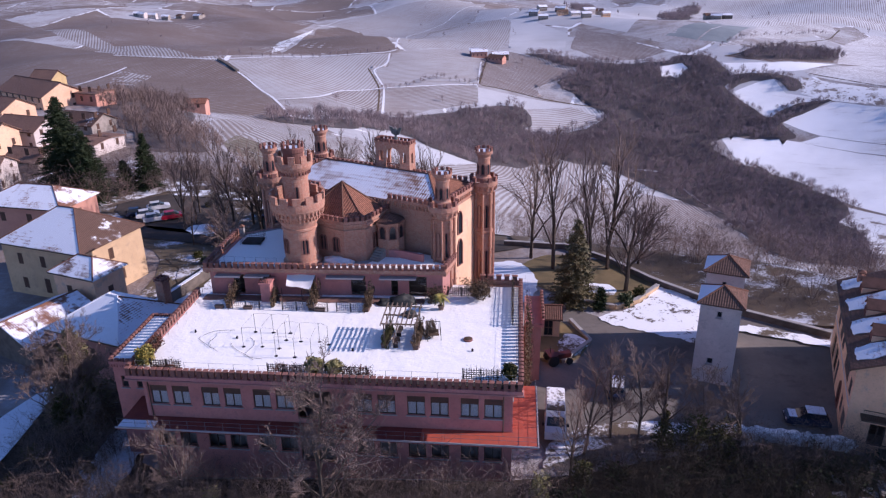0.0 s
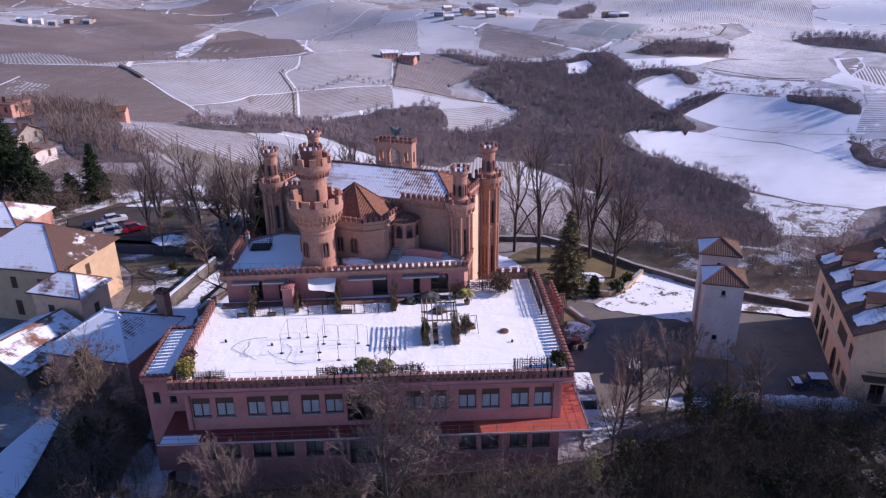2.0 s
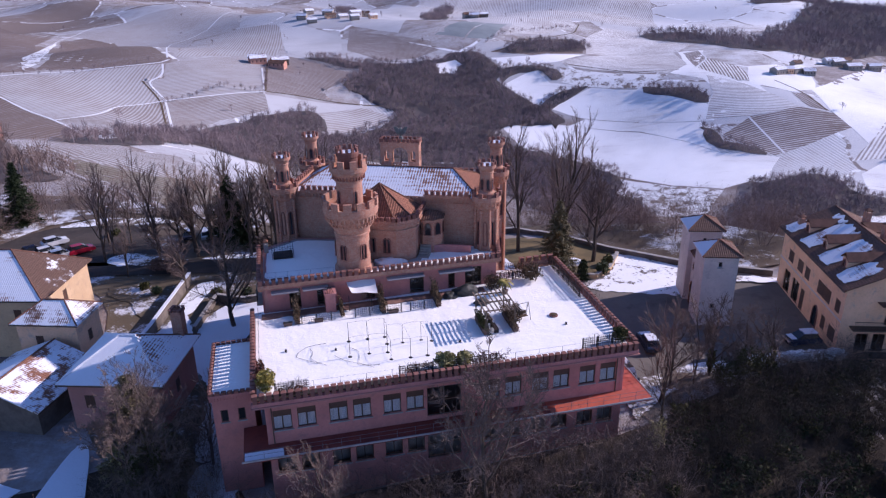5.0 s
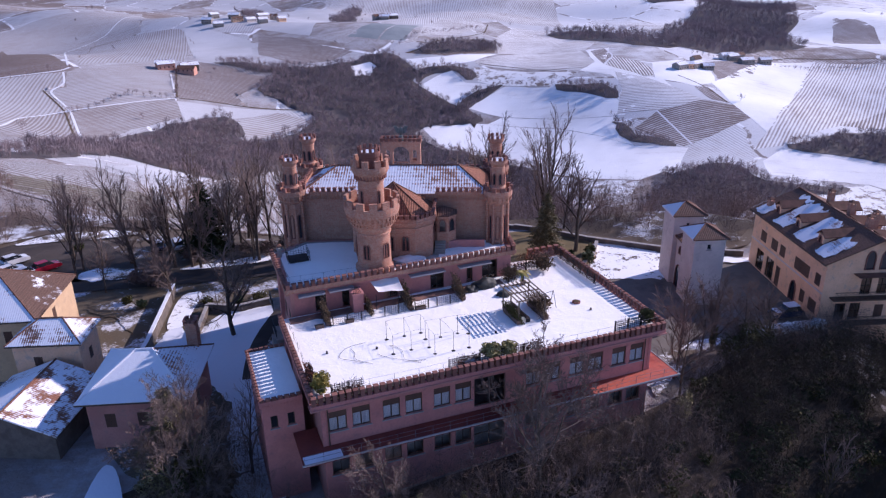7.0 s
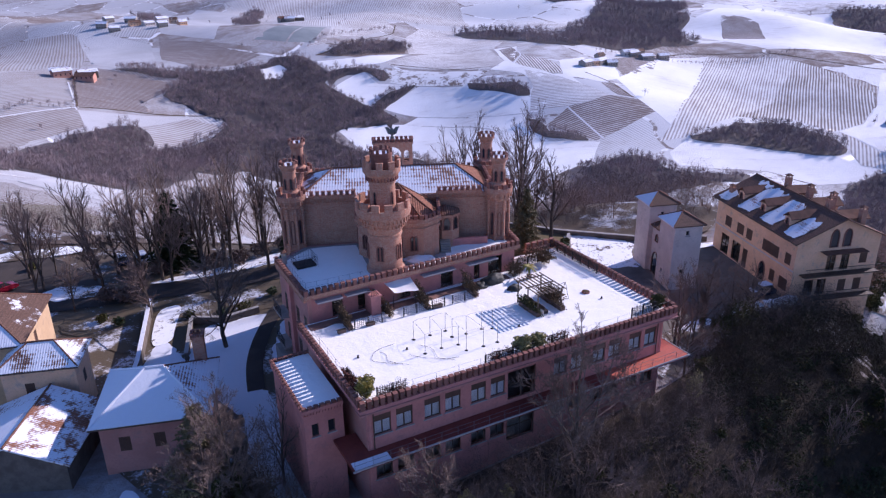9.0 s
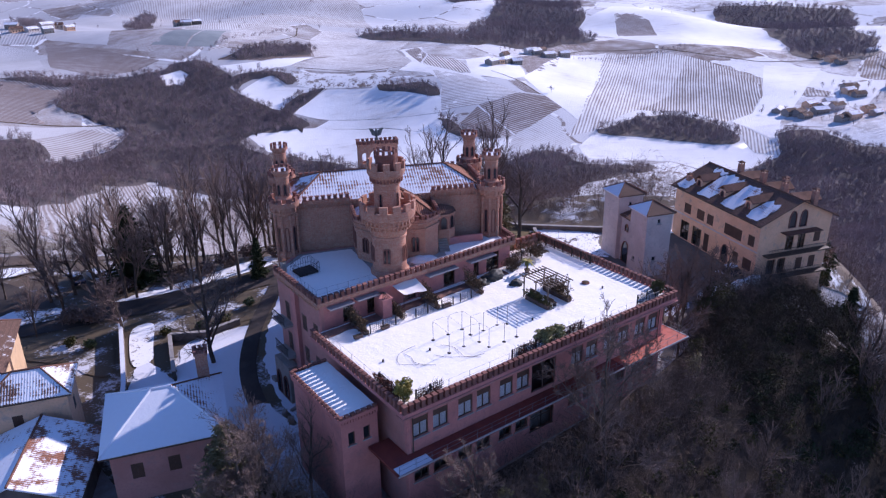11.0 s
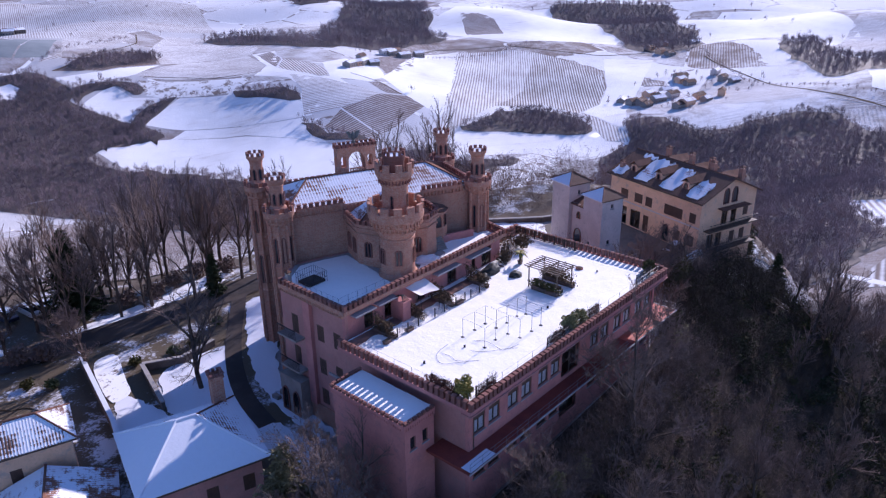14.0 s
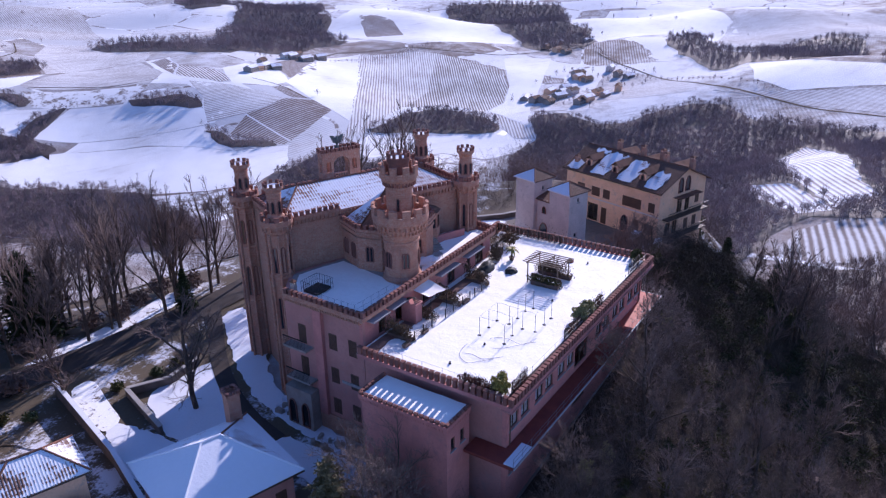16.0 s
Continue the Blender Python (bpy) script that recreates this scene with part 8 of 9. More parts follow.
# ---- trees and woods ----
def grow(seed, height, spread=0.5, levels=5, kids=(3, 5), trunk=0.3, bare=0.3):
    """The limbs of a bare tree as (level, start, end, radius, radius)."""
    rnd = random.Random(seed)
    out = []

    def limb(p, d, length, r, level):
        n = 3 if level < 3 else (2 if level < levels else 1)
        pts = [p]
        for i in range(n):
            d = (d + Vector((rnd.uniform(-1, 1), rnd.uniform(-1, 1), rnd.uniform(-0.5, 0.8))) * (0.13 + 0.05 * level)).normalized()
            q = pts[-1] + d * (length / n)
            out.append((level, pts[-1], q, r * (1 - 0.3 * i / n), r * (1 - 0.3 * (i + 1) / n)))
            pts.append(q)
        if level >= levels:
            return
        k = rnd.randint(*kids) + (3 if level == 0 else 0)
        for i in range(k):
            s = bare + (1 - bare) * (i + rnd.random()) / k if level == 0 else rnd.uniform(0.25, 1.0)
            j = min(n - 1, int(s * n))
            start = pts[j].lerp(pts[j + 1], s * n - j)
            a = rnd.uniform(0, 2 * math.pi)
            side = (d.orthogonal().normalized() * math.cos(a) + d.cross(d.orthogonal().normalized()) * math.sin(a))
            tilt = spread * rnd.uniform(0.7, 1.4)
            nd = (d * (1 - tilt * 0.5) + side * tilt + Vector((0, 0, 0.18))).normalized()
            limb(start, nd, length * rnd.uniform(0.42, 0.66) * (1.15 - 0.35 * s if level == 0 else 1), r * rnd.uniform(0.4, 0.55), level + 1)
        limb(pts[-1], d, length * 0.55, r * 0.62, level + 1)

    limb(Vector((0, 0, 0)), Vector((0, 0, 1)), height * 0.56, trunk, 0)
    return out


def limb_mesh(name, segs, material, thin=0.02):
    """Limbs as three- or five-sided tapered tubes."""
    V, F, base = [], [], 0
    for lv, p, q, r0, r1 in segs:
        n = 6 if lv == 0 else (4 if lv == 1 else 3)
        d = (q - p).normalized()
        a = d.orthogonal().normalized()
        b = d.cross(a)
        for c, r in ((p, max(r0, thin)), (q, max(r1, thin * 0.8))):
            V += [tuple(c + (a * math.cos(2 * math.pi * i / n) + b * math.sin(2 * math.pi * i / n)) * r) for i in range(n)]
        F += [(base + i, base + (i + 1) % n, base + n + (i + 1) % n, base + n + i) for i in range(n)]
        base += 2 * n
    return raw_mesh(name, V, F, material)


TREES = {}


def bare_tree(kind, at, scale, turn, label, group="", ivy=False, lean=0.0):
    """A leafless tree; trees of a kind share their meshes."""
    if kind not in TREES:
        seed, h, spread, levels, kids, trunk = KINDS[kind]
        segs = grow(seed, h, spread, levels, kids, trunk, 0.12 if kind.startswith("lacy") else 0.3)
        TREES[kind] = (limb_mesh("trunk", [s for s in segs if s[0] <= 1], M_BARK), limb_mesh("crown", [s for s in segs if s[0] > 1], M_TWIG, 0.0085))
    t = thing("tree", label, "tree", (at[0], at[1], float(ground_z(*at)) - 0.15), turn, group)
    t.scale = (scale, scale, scale)
    for nm, me_ in zip(("trunk", "crown"), TREES[kind]):
        part_of(nm, me_, None, t)
    if ivy:
        v, f = leaves(900, 0.16, int(at[0] * 7) % 97 + 3, 0.75, 0.75, 2.6, 0.2)
        v[:, 2] += 2.7
        part_of("ivy", raw_mesh("ivy", v, f, M_IVY), None, t, "dark green ivy")
    return t


KINDS = {"tall": (11, 16.0, 0.4, 5, (2, 4), 0.26), "tall2": (12, 17.0, 0.34, 5, (2, 4), 0.27), "round": (13, 11.0, 0.62, 5, (3, 4), 0.28), "wide": (14, 12.0, 0.75, 5, (3, 4), 0.3),
         "young": (15, 9.0, 0.4, 4, (3, 5), 0.14), "young2": (16, 8.0, 0.55, 4, (3, 5), 0.13), "fan": (17, 12.0, 0.5, 5, (3, 4), 0.22),
         "lacy": (23, 10.0, 0.66, 6, (3, 4), 0.13), "lacy2": (29, 11.0, 0.55, 6, (2, 4), 0.13)}


def conifer(at, h, r, label, seed=1, material=None, group=""):
    """A spruce: a trunk with whorls of drooping boughs set with needle sprays."""
    rnd = np.random.RandomState(seed)
    t = thing("conifer", label, "conifer", (at[0], at[1], float(ground_z(*at)) - 0.2), seed * 37, group)
    part("trunk", lathe(bmesh.new(), [(0.03 * h * 0.55, 0), (0.03 * h * 0.3, h * 0.5), (0.02, h)], 7), M_BARK, t)
    V, F = [], []
    z = 0.06 * h
    while z < h * 0.98:
        s = 1 - z / h
        n = int(10 + 16 * s)
        for k in range(n):
            a = rnd.rand() * 6.283
            ln = r * (s ** 0.72) * (0.55 + 0.55 * rnd.rand()) + 0.12
            m = max(3, int(ln / 0.22))
            for j in range(m):
                q = (j + 0.6) / m
                c = np.array([math.cos(a) * ln * q, math.sin(a) * ln * q, z - 0.28 * ln * q + 0.12 * ln * q * q])
                for e in range(3):
                    d = rnd.normal(size=3) * np.array([1, 1, 0.55])
                    d /= np.linalg.norm(d)
                    w = np.cross(d, rnd.normal(size=3))
                    w /= np.linalg.norm(w)
                    size = 0.24 + 0.2 * rnd.rand() + 0.02 * r
                    b = len(V)
                    V += [tuple(c - d * size * 0.4 - w * 0.07), tuple(c - d * size * 0.4 + w * 0.07), tuple(c + d * size + w * 0.02), tuple(c + d * size - w * 0.02)]
                    F.append((b, b + 1, b + 2, b + 3))
        z += 0.3 + 0.16 * s
    part_of("crown", raw_mesh("crown", V, F, material or M_CONIF), None, t)
    return t


# park trees east of the castle
PK = "tall bare deciduous tree in castle park"
for k, (x, y, kind, s) in enumerate(((6.0, 95.0, "tall", 1.12), (10.5, 90.5, "tall2", 1.0), (13.6, 95.5, "tall2", 1.1), (15.2, 88.6, "round", 1.12), (3.0, 99.0, "tall", 0.95), (18.0, 97.0, "fan", 0.9))):
    bare_tree(kind, (x, y), s, 50 * k, PK, "park trees")
conifer((8.2, 85.2), 11.5, 3.5, "shaggy olive-brown conifer below park trees", 4, M_DRYCONIF)
conifer((11.4, 83.6), 3.2, 1.3, "small dark clipped conifer", 5)
shrub("dark rounded evergreen shrub by lawn", (14.6, 84.2, 7.2), 1.2, 2.2, M_GREEN, 41, 900, 0.16)
shrub("dark rounded evergreen shrub by lawn", (16.6, 86.8, 7.2), 1.0, 1.8, M_IVY, 42, 700, 0.16)
# trees west of the castle, along the lane
WT = "bare deciduous tree beside lane west of castle"
for k, (x, y, kind, s) in enumerate(((-24.5, 103.2, "tall", 0.92), (-29.0, 106.5, "tall2", 0.92), (-33.0, 107.0, "tall", 0.85), (-37.5, 107.6, "fan", 1.0), (-20.5, 106.0, "tall2", 0.9), (-26.5, 111.5, "tall", 0.95),
                                     (-32.5, 112.5, "fan", 1.0), (-41.0, 109.4, "fan", 1.12), (-17.0, 103.5, "tall", 0.9), (-46.5, 108.4, "round", 0.8), (-44.0, 114.0, "round", 0.85), (-36.0, 118.0, "tall2", 0.85),
                                     (-12.5, 102.0, "tall2", 0.85), (-50.5, 104.0, "young2", 1.0), (-42.0, 97.0, "round", 0.8), (-22.5, 116.0, "fan", 0.9), (-15.0, 112.0, "round", 1.0), (-52.0, 118.0, "young", 1.0), (-29.0, 120.0, "round", 1.0))):
    bare_tree(kind, (x, y), s, 71 * k, WT, "lane trees")
rl = random.Random(31)
for k in range(16):
    x = rl.uniform(-56, -14)
    bare_tree(rl.choice(("tall", "tall2", "fan", "round")), (x, 106.5 - 0.12 * (x + 36) + rl.uniform(0, 13)), rl.uniform(0.7, 0.95), rl.uniform(0, 360), WT, "lane trees")
bare_tree("wide", (-35.2, 84.6), 0.98, 30, "spreading bare tree in snowy walled garden", "")
conifer((-36.0, 113.5), 12.0, 4.6, "dark conifer beside lane", 6)
for k, (x, y) in enumerate(((-31.0, 109.5), (-27.5, 108.4), (-24.0, 109.6), (-20.0, 110.5), (-38.5, 111.0), (-44.0, 103.6), (-46.2, 105.2), (-17.0, 107.4))):
    shrub("brown leafless undergrowth between lane trees", (x, y, float(ground_z(x, y)) - 0.1), 1.9, 2.6, M_TWIG, 300 + k, 700, 0.2)
conifer((-21.8, 102.6), 6.2, 1.6, "dark clipped yew beside lane", 7)
conifer((-84.0, 127.0), 19.5, 7.6, "large dark spruce beside village houses", 8)
conifer((-78.5, 124.0), 14.0, 5.0, "dark spruce beside village houses", 9)
conifer((-71.5, 132.5), 11.5, 3.4, "dark spruce above car park", 10)
conifer((-75.5, 131.0), 6.5, 3.2, "dark spruce above car park", 12)
conifer((-42.8, 58.9), 10.4, 4.2, "olive-brown conifer below annex", 11, M_DRYCONIF)
conifer((58.0, 44.0), 8.5, 2.4, "dark conifer on wooded slope", 13)
conifer((74.0, 37.0), 7.5, 2.2, "dark conifer on wooded slope", 14)
conifer((43.0, 50.0), 9.5, 2.8, "dark conifer below cream house", 15)
for k, (x, y, r, h) in enumerate(((36.0, 52.5, 1.6, 2.6), (38.5, 50.5, 2.0, 3.2), (41.0, 48.5, 2.0, 3.0), (44.5, 52.0, 2.0, 3.4), (34.0, 50.5, 1.4, 2.2), (46.0, 56.0, 1.6, 3.2), (47.5, 60.5, 1.8, 3.6), (49.5, 57.5, 2.0, 3.8), (48.6, 64.0, 1.6, 3.0), (52.0, 60.0, 1.8, 3.2))):
    shrub("dense dark evergreen shrub below cream house", (x, y, float(ground_z(x, y))), r, h, M_CONIF if k % 2 else M_IVY, 70 + k, 1500, 0.16, group="evergreens below the cream house")
for k, (x, y, r, h) in enumerate(((-47.6, 99.0, 0.9, 1.3), (-45.8, 96.9, 0.9, 1.4), (-31.0, 92.6, 1.3, 1.6), (-33.6, 93.2, 1.0, 1.3), (-37.6, 94.6, 0.9, 1.2), (-26.5, 95.0, 1.0, 1.4), (-55.0, 122.0, 1.0, 1.4))):
    shrub("low dark evergreen shrub in snowy garden", (x, y, float(ground_z(x, y))), r, h, M_GREEN if k % 2 else M_IVY, 50 + k, 500, 0.14, group="garden shrubs")
# trees rising before the front of the wing
FT = "bare tree rising from slope before the castle"
bare_tree("lacy", (-14.4, 44.0), 1.48, 20, FT, "slope trees")
bare_tree("lacy2", (-27.0, 46.6), 0.75, 80, FT, "slope trees")
bare_tree("lacy2", (-41.0, 55.5), 1.05, 10, FT, "slope trees", True)
shrub("olive-brown shrub thicket below annex", (-43.6, 57.0, float(ground_z(-43.6, 57.0))), 2.2, 5.2, M_OLIVE, 91, 1500, 0.12)
shrub("olive-brown shrub thicket below annex", (-39.0, 55.6, float(ground_z(-39.0, 55.6))), 1.8, 4.4, M_DRYBR, 92, 1500, 0.12)
bare_tree("lacy", (-42.6, 54.6), 1.1, 77, FT, "slope trees", True)
for k, (x, y, r, h, mt) in enumerate(((-24.4, 46.2, 1.0, 3.4, M_OLIVE), (-20.8, 45.6, 0.9, 2.6, M_OLIVE), (-30.6, 46.4, 1.1, 3.0, M_DRYBR), (2.8, 47.6, 1.0, 4.2, M_OLIVE), (6.4, 50.0, 1.1, 3.4, M_IVY), (14.0, 54.6, 1.6, 4.0, M_IVY), (16.4, 54.6, 1.7, 5.6, M_IVY), (19.0, 55.0, 1.8, 4.6, M_IVY))):
    shrub("olive evergreen bush among bare scrub on slope", (x, y, float(ground_z(x, y))), r, h, mt, 820 + k, 1300, 0.11, group="bushes on the slope")
bare_tree("young2", (-36.5, 57.5), 1.1, 200, FT, "slope trees")
for k, (x, y, kind, s) in enumerate(((7.0, 54.5, "young", 1.05), (9.6, 57.0, "young2", 1.2), (12.0, 56.5, "lacy2", 0.85), (14.5, 57.5, "fan", 0.75), (17.6, 56.6, "lacy", 0.8), (5.6, 51.6, "young2", 1.0), (20.5, 55.5, "round", 0.7))):
    bare_tree(kind, (x, y), s, 43 * k, FT, "slope trees", k in (3, 4))
rt = random.Random(5)
for k in range(46):
    x, y = rt.uniform(-34, 52), rt.uniform(12, 45)
    if y > 40 and x < 2:
        y -= 8
    bare_tree(rt.choice(("young", "young2", "round", "fan")), (x, y), rt.uniform(0.6, 0.95), rt.uniform(0, 360), FT, "slope trees", k % 6 == 0)
for k in range(14):
    x, y = rt.uniform(-80, -44), rt.uniform(22, 50)
    bare_tree(rt.choice(("young", "young2", "round")), (x, y), rt.uniform(0.6, 0.9), rt.uniform(0, 360), FT, "slope trees", k % 4 == 0)


# thickets and woods: many small bare stems in one mesh
def sprig(seed, h, stems, width, twigs):
    """A small bare bush or far tree as thin tapering slivers."""
    rnd = np.random.RandomState(seed)
    T = []

    def sliver(p, q, w):
        d = q - p
        s = np.cross(d, rnd.normal(size=3))
        s *= w / (np.linalg.norm(s) + 1e-9)
        T.append((p - s, p + s, q))

    for i in range(stems):
        a = rnd.rand() * 6.283
        lean = rnd.rand() * width
        p = np.array([0.15 * h * 0.3 * math.cos(a), 0.15 * h * 0.3 * math.sin(a), 0.0])
        q = np.array([lean * math.cos(a), lean * math.sin(a), h * (0.65 + 0.35 * rnd.rand())])
        sliver(p, q, 0.0044 * h)
        for k in range(twigs):
            s = 0.25 + 0.7 * rnd.rand()
            b = p + (q - p) * s
            d = rnd.normal(size=3) * np.array([1, 1, 0.6]) + np.array([0, 0, 0.7])
            e = b + d / np.linalg.norm(d) * h * (0.12 + 0.22 * rnd.rand())
            sliver(b, e, 0.0024 * h)
            for j in range(2):
                d2 = d / np.linalg.norm(d) + rnd.normal(size=3) * 0.7
                sliver(b + (e - b) * (0.4 + 0.4 * rnd.rand()), e + d2 * h * 0.07, 0.0017 * h)
    return np.array(T)


def scatter(name, templates, places, material, label, category, fixed_z=None):
    """One mesh of many copies of the templates at (x, y, size)."""
    rnd = np.random.RandomState(len(places))
    P = np.array(places)
    Z = ground_z(P[:, 0], P[:, 1]) - 0.1
    out = []
    for k, (x, y, s) in enumerate(P):
        T = templates[rnd.randint(len(templates))]
        a = rnd.rand() * 6.283
        R = np.array([[math.cos(a), -math.sin(a), 0], [math.sin(a), math.cos(a), 0], [0, 0, 0.85 + 0.3 * rnd.rand()]])
        out.append((T * s) @ R.T + np.array([x, y, Z[k]]))
    v = np.concatenate(out).reshape(-1, 3)
    n = len(v) // 3
    me = bpy.data.meshes.new(name)
    me.vertices.add(len(v))
    me.vertices.foreach_set("co", v.ravel())
    me.loops.add(len(v))
    me.loops.foreach_set("vertex_index", np.arange(len(v)))
    me.polygons.add(n)
    me.polygons.foreach_set("loop_start", np.arange(n) * 3)
    me.polygons.foreach_set("loop_total", np.full(n, 3))
    me.update()
    return tagged(part_of(name, me, material), label, category, kind="stuff")


BUSH = [sprig(k, 1.0, 14, 0.6, 8) for k in range(6)]


def fuzzy(seed, n=66, thin=0.0085, wide=0.36):
    """A far bare tree: a stem and a haze of fine twigs filling an uneven crown."""
    rnd = np.random.RandomState(seed)
    T = []
    for i in range(n):
        d = rnd.normal(size=3)
        d /= np.linalg.norm(d)
        c = np.array([0, 0, 0.55]) + d * np.array([wide, wide, 0.4]) * (0.3 + 0.7 * rnd.rand() ** 0.7) * (0.8 + 0.3 * math.sin(3 * d[0] + seed))
        v = d * 0.6 + np.array([0, 0, 0.75]) + rnd.normal(size=3) * 0.4
        v *= (0.08 + 0.1 * rnd.rand()) / np.linalg.norm(v)
        s = np.cross(v, rnd.normal(size=3))
        s *= thin / (np.linalg.norm(s) + 1e-9)
        T.append((c - v - s, c - v + s, c + v))
    for a in (0.0, 2.1):
        w = np.array([math.cos(a), math.sin(a), 0]) * 0.014
        T.append((-w, w, np.array([0.05 * math.cos(a), 0.05 * math.sin(a), 0.8])))
    return np.array(T)


FAR = [fuzzy(20 + k, 62, 0.011) for k in range(9)]
MID = [fuzzy(40 + k, 110, 0.0062) for k in range(7)]
rp = np.random.RandomState(9)


def points_in(poly, spacing, lo, hi):
    xs, ys = [p[0] for p in poly], [p[1] for p in poly]
    nx, ny = int((max(xs) - min(xs)) / spacing) + 1, int((max(ys) - min(ys)) / spacing) + 1
    X, Y = np.meshgrid(np.arange(nx), np.arange(ny))
    x = min(xs) + (X + rp.rand(*X.shape)) * spacing
    y = min(ys) + (Y + rp.rand(*Y.shape)) * spacing
    k = inside(poly, x, y)
    return [(a, b, lo + (hi - lo) * rp.rand()) for a, b in zip(x[k], y[k])]


SLOPE = [(-78, 30), (-45, 5), (30, -4), (66, 8), (70, 36), (46, 46), (40, 54), (33, 56), (20, 57), (4, 49), (2.5, 47.4), (-33.5, 47.4), (-36.5, 52), (-37, 58), (-46, 57), (-62, 52)]
pts = points_in(SLOPE, 1.8, 2.2, 4.8)
front = points_in([(-36.5, 44.0), (3.0, 44.0), (4.5, 48.3), (-37, 48.3)], 1.5, 3.4, 6.6) + points_in([(-47, 46), (-36.2, 46), (-36.0, 61), (-40, 62), (-41, 57), (-47, 56)], 2.3, 2.6, 6.0)
front += points_in([(-38, 46.5), (-33.2, 46.5), (-33.2, 52.8), (-35.9, 53), (-35.9, 62), (-38.5, 62)], 2.6, 2.5, 5.0)
front += points_in([(4.5, 49), (7, 53), (14, 56.5), (22, 57.2), (33, 56.6), (38, 52), (34, 46), (5, 44)], 1.6, 2.2, 5.0)
# scrub to the east takes the twig colour darkened for shade
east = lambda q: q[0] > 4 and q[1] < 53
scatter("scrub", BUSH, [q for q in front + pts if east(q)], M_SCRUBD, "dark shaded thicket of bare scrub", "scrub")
clear = lambda q: not east(q) and not (-53.5 < q[0] < -45.0 and q[1] > 48.5)
front, pts = [q for q in front if clear(q)], [q for q in pts if clear(q)]
scatter("scrub", BUSH, front[::2], M_SCRUB, "tall bare scrub growing before the castle walls", "scrub")
scatter("scrub", BUSH, front[1::2], M_TWIG, "tall reddish bare scrub before the castle walls", "scrub")
scatter("scrub", BUSH, pts[::3], M_SCRUB, "dense thicket of bare grey-brown scrub", "scrub")
scatter("scrub", BUSH, pts[1::3] + pts[2::3], M_TWIG, "dense thicket of bare reddish scrub", "scrub")


def leafy(name, places, material, label, seed, n=170, size=0.17):
    V, F, base = [], [], 0
    for k, (x, y, s) in enumerate(places):
        v, f = leaves(n, size, seed + k, s, s, s * 0.8, 0.2)
        v = v + np.array([x, y, float(ground_z(x, y)) + s * 0.6])
        V.append(v)
        F.append(f + base)
        base += len(v)
    return tagged(part_of(name, raw_mesh(name, np.concatenate(V), np.concatenate(F), material), None), label, "undergrowth", kind="stuff")


leafy("undergrowth", [q for q in points_in(SLOPE, 3.6, 0.7, 1.6) if east(q) or clear(q)], M_IVY, "dark ivy and bramble undergrowth on slope", 60)
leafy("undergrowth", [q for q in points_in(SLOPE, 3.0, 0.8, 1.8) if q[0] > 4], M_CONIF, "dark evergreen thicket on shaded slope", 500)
leafy("undergrowth", [q for q in points_in(SLOPE, 6.5, 0.8, 1.9) if east(q) or clear(q)], M_CONIF, "dark evergreen undergrowth on slope", 300)


GLADES = ([(130, 685), (149, 690), (152, 680), (142, 664), (129, 666)], [(450, 128), (400, 104), (469, 91), (446, 70), (296, 47), (253, 36), (234, 49), (281, 67), (422, 114)], [(297, 94), (290, 74), (231, 48), (227, 63), (266, 84)])


def wood(kind, poly):
    """A bare wood: dark floor and a mass of stems; kind 0 far, 1 nearer, 2 loose."""
    poly = [tuple(map(float, p)) for p in poly]
    edge = ragged(rounded(poly, 1), (16, 7, 4)[kind], (12, 5, 3)[kind], len(poly))
    tagged(laid("woodland_floor", edge, 0.22 + 0.002 * len(poly), M_WOODFLOOR if kind < 2 else M_SCRUBFLOOR), "brown woodland floor under bare trees", "woodland floor", kind="structure")
    sp, lo, hi = ((6.5, 8, 13), (3.4, 4.5, 9), (3.6, 4, 8))[kind]
    pl = [p for p in points_in(ragged(edge, 9, 8 if kind < 2 else 3, 5), sp, lo, hi) if noise.noise((p[0] / 22, p[1] / 22, 0.5)) < 0.5 and not any(inside(g, p[0], p[1]) for g in GLADES)]
    if pl:
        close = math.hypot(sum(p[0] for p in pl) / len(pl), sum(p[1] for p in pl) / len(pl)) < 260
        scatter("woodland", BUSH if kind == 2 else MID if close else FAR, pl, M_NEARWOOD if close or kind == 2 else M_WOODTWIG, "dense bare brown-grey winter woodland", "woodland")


for g, look_, ang in zip(GLADES, ("snow", "light", "light"), (0, -160, -160)):
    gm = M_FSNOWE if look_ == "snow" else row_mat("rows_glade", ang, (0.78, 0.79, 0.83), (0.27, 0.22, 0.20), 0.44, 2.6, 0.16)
    tagged(laid("glade", ragged(g, 6, 2, 1), 0.32, gm), "snow-covered clearing between bare woods", "field", kind="structure")
# the wooded valley beyond the castle and its side arms
wood(1, [(36, 646), (45, 625), (60, 610), (75, 595), (67, 581), (44, 564), (22, 542), (9, 519), (15, 501), (37, 501), (62, 516), (79, 521), (106, 527), (116, 502), (124, 485), (137, 448), (169, 432), (202, 430), (211, 459), (200, 497), (176, 528), (163, 539), (151, 559), (149, 565), (167, 576), (183, 574), (216, 569), (218, 576), (209, 599), (194, 619), (175, 646), (187, 669), (176, 694), (168, 702), (141, 704), (117, 691), (86, 690), (53, 693), (57, 663)])
wood(1, [(7, 706), (26, 712), (46, 701), (56, 694), (76, 689), (55, 673)])
wood(1, [(182, 663), (209, 666), (242, 660), (236, 632), (225, 637), (222, 655), (198, 655), (178, 643)])
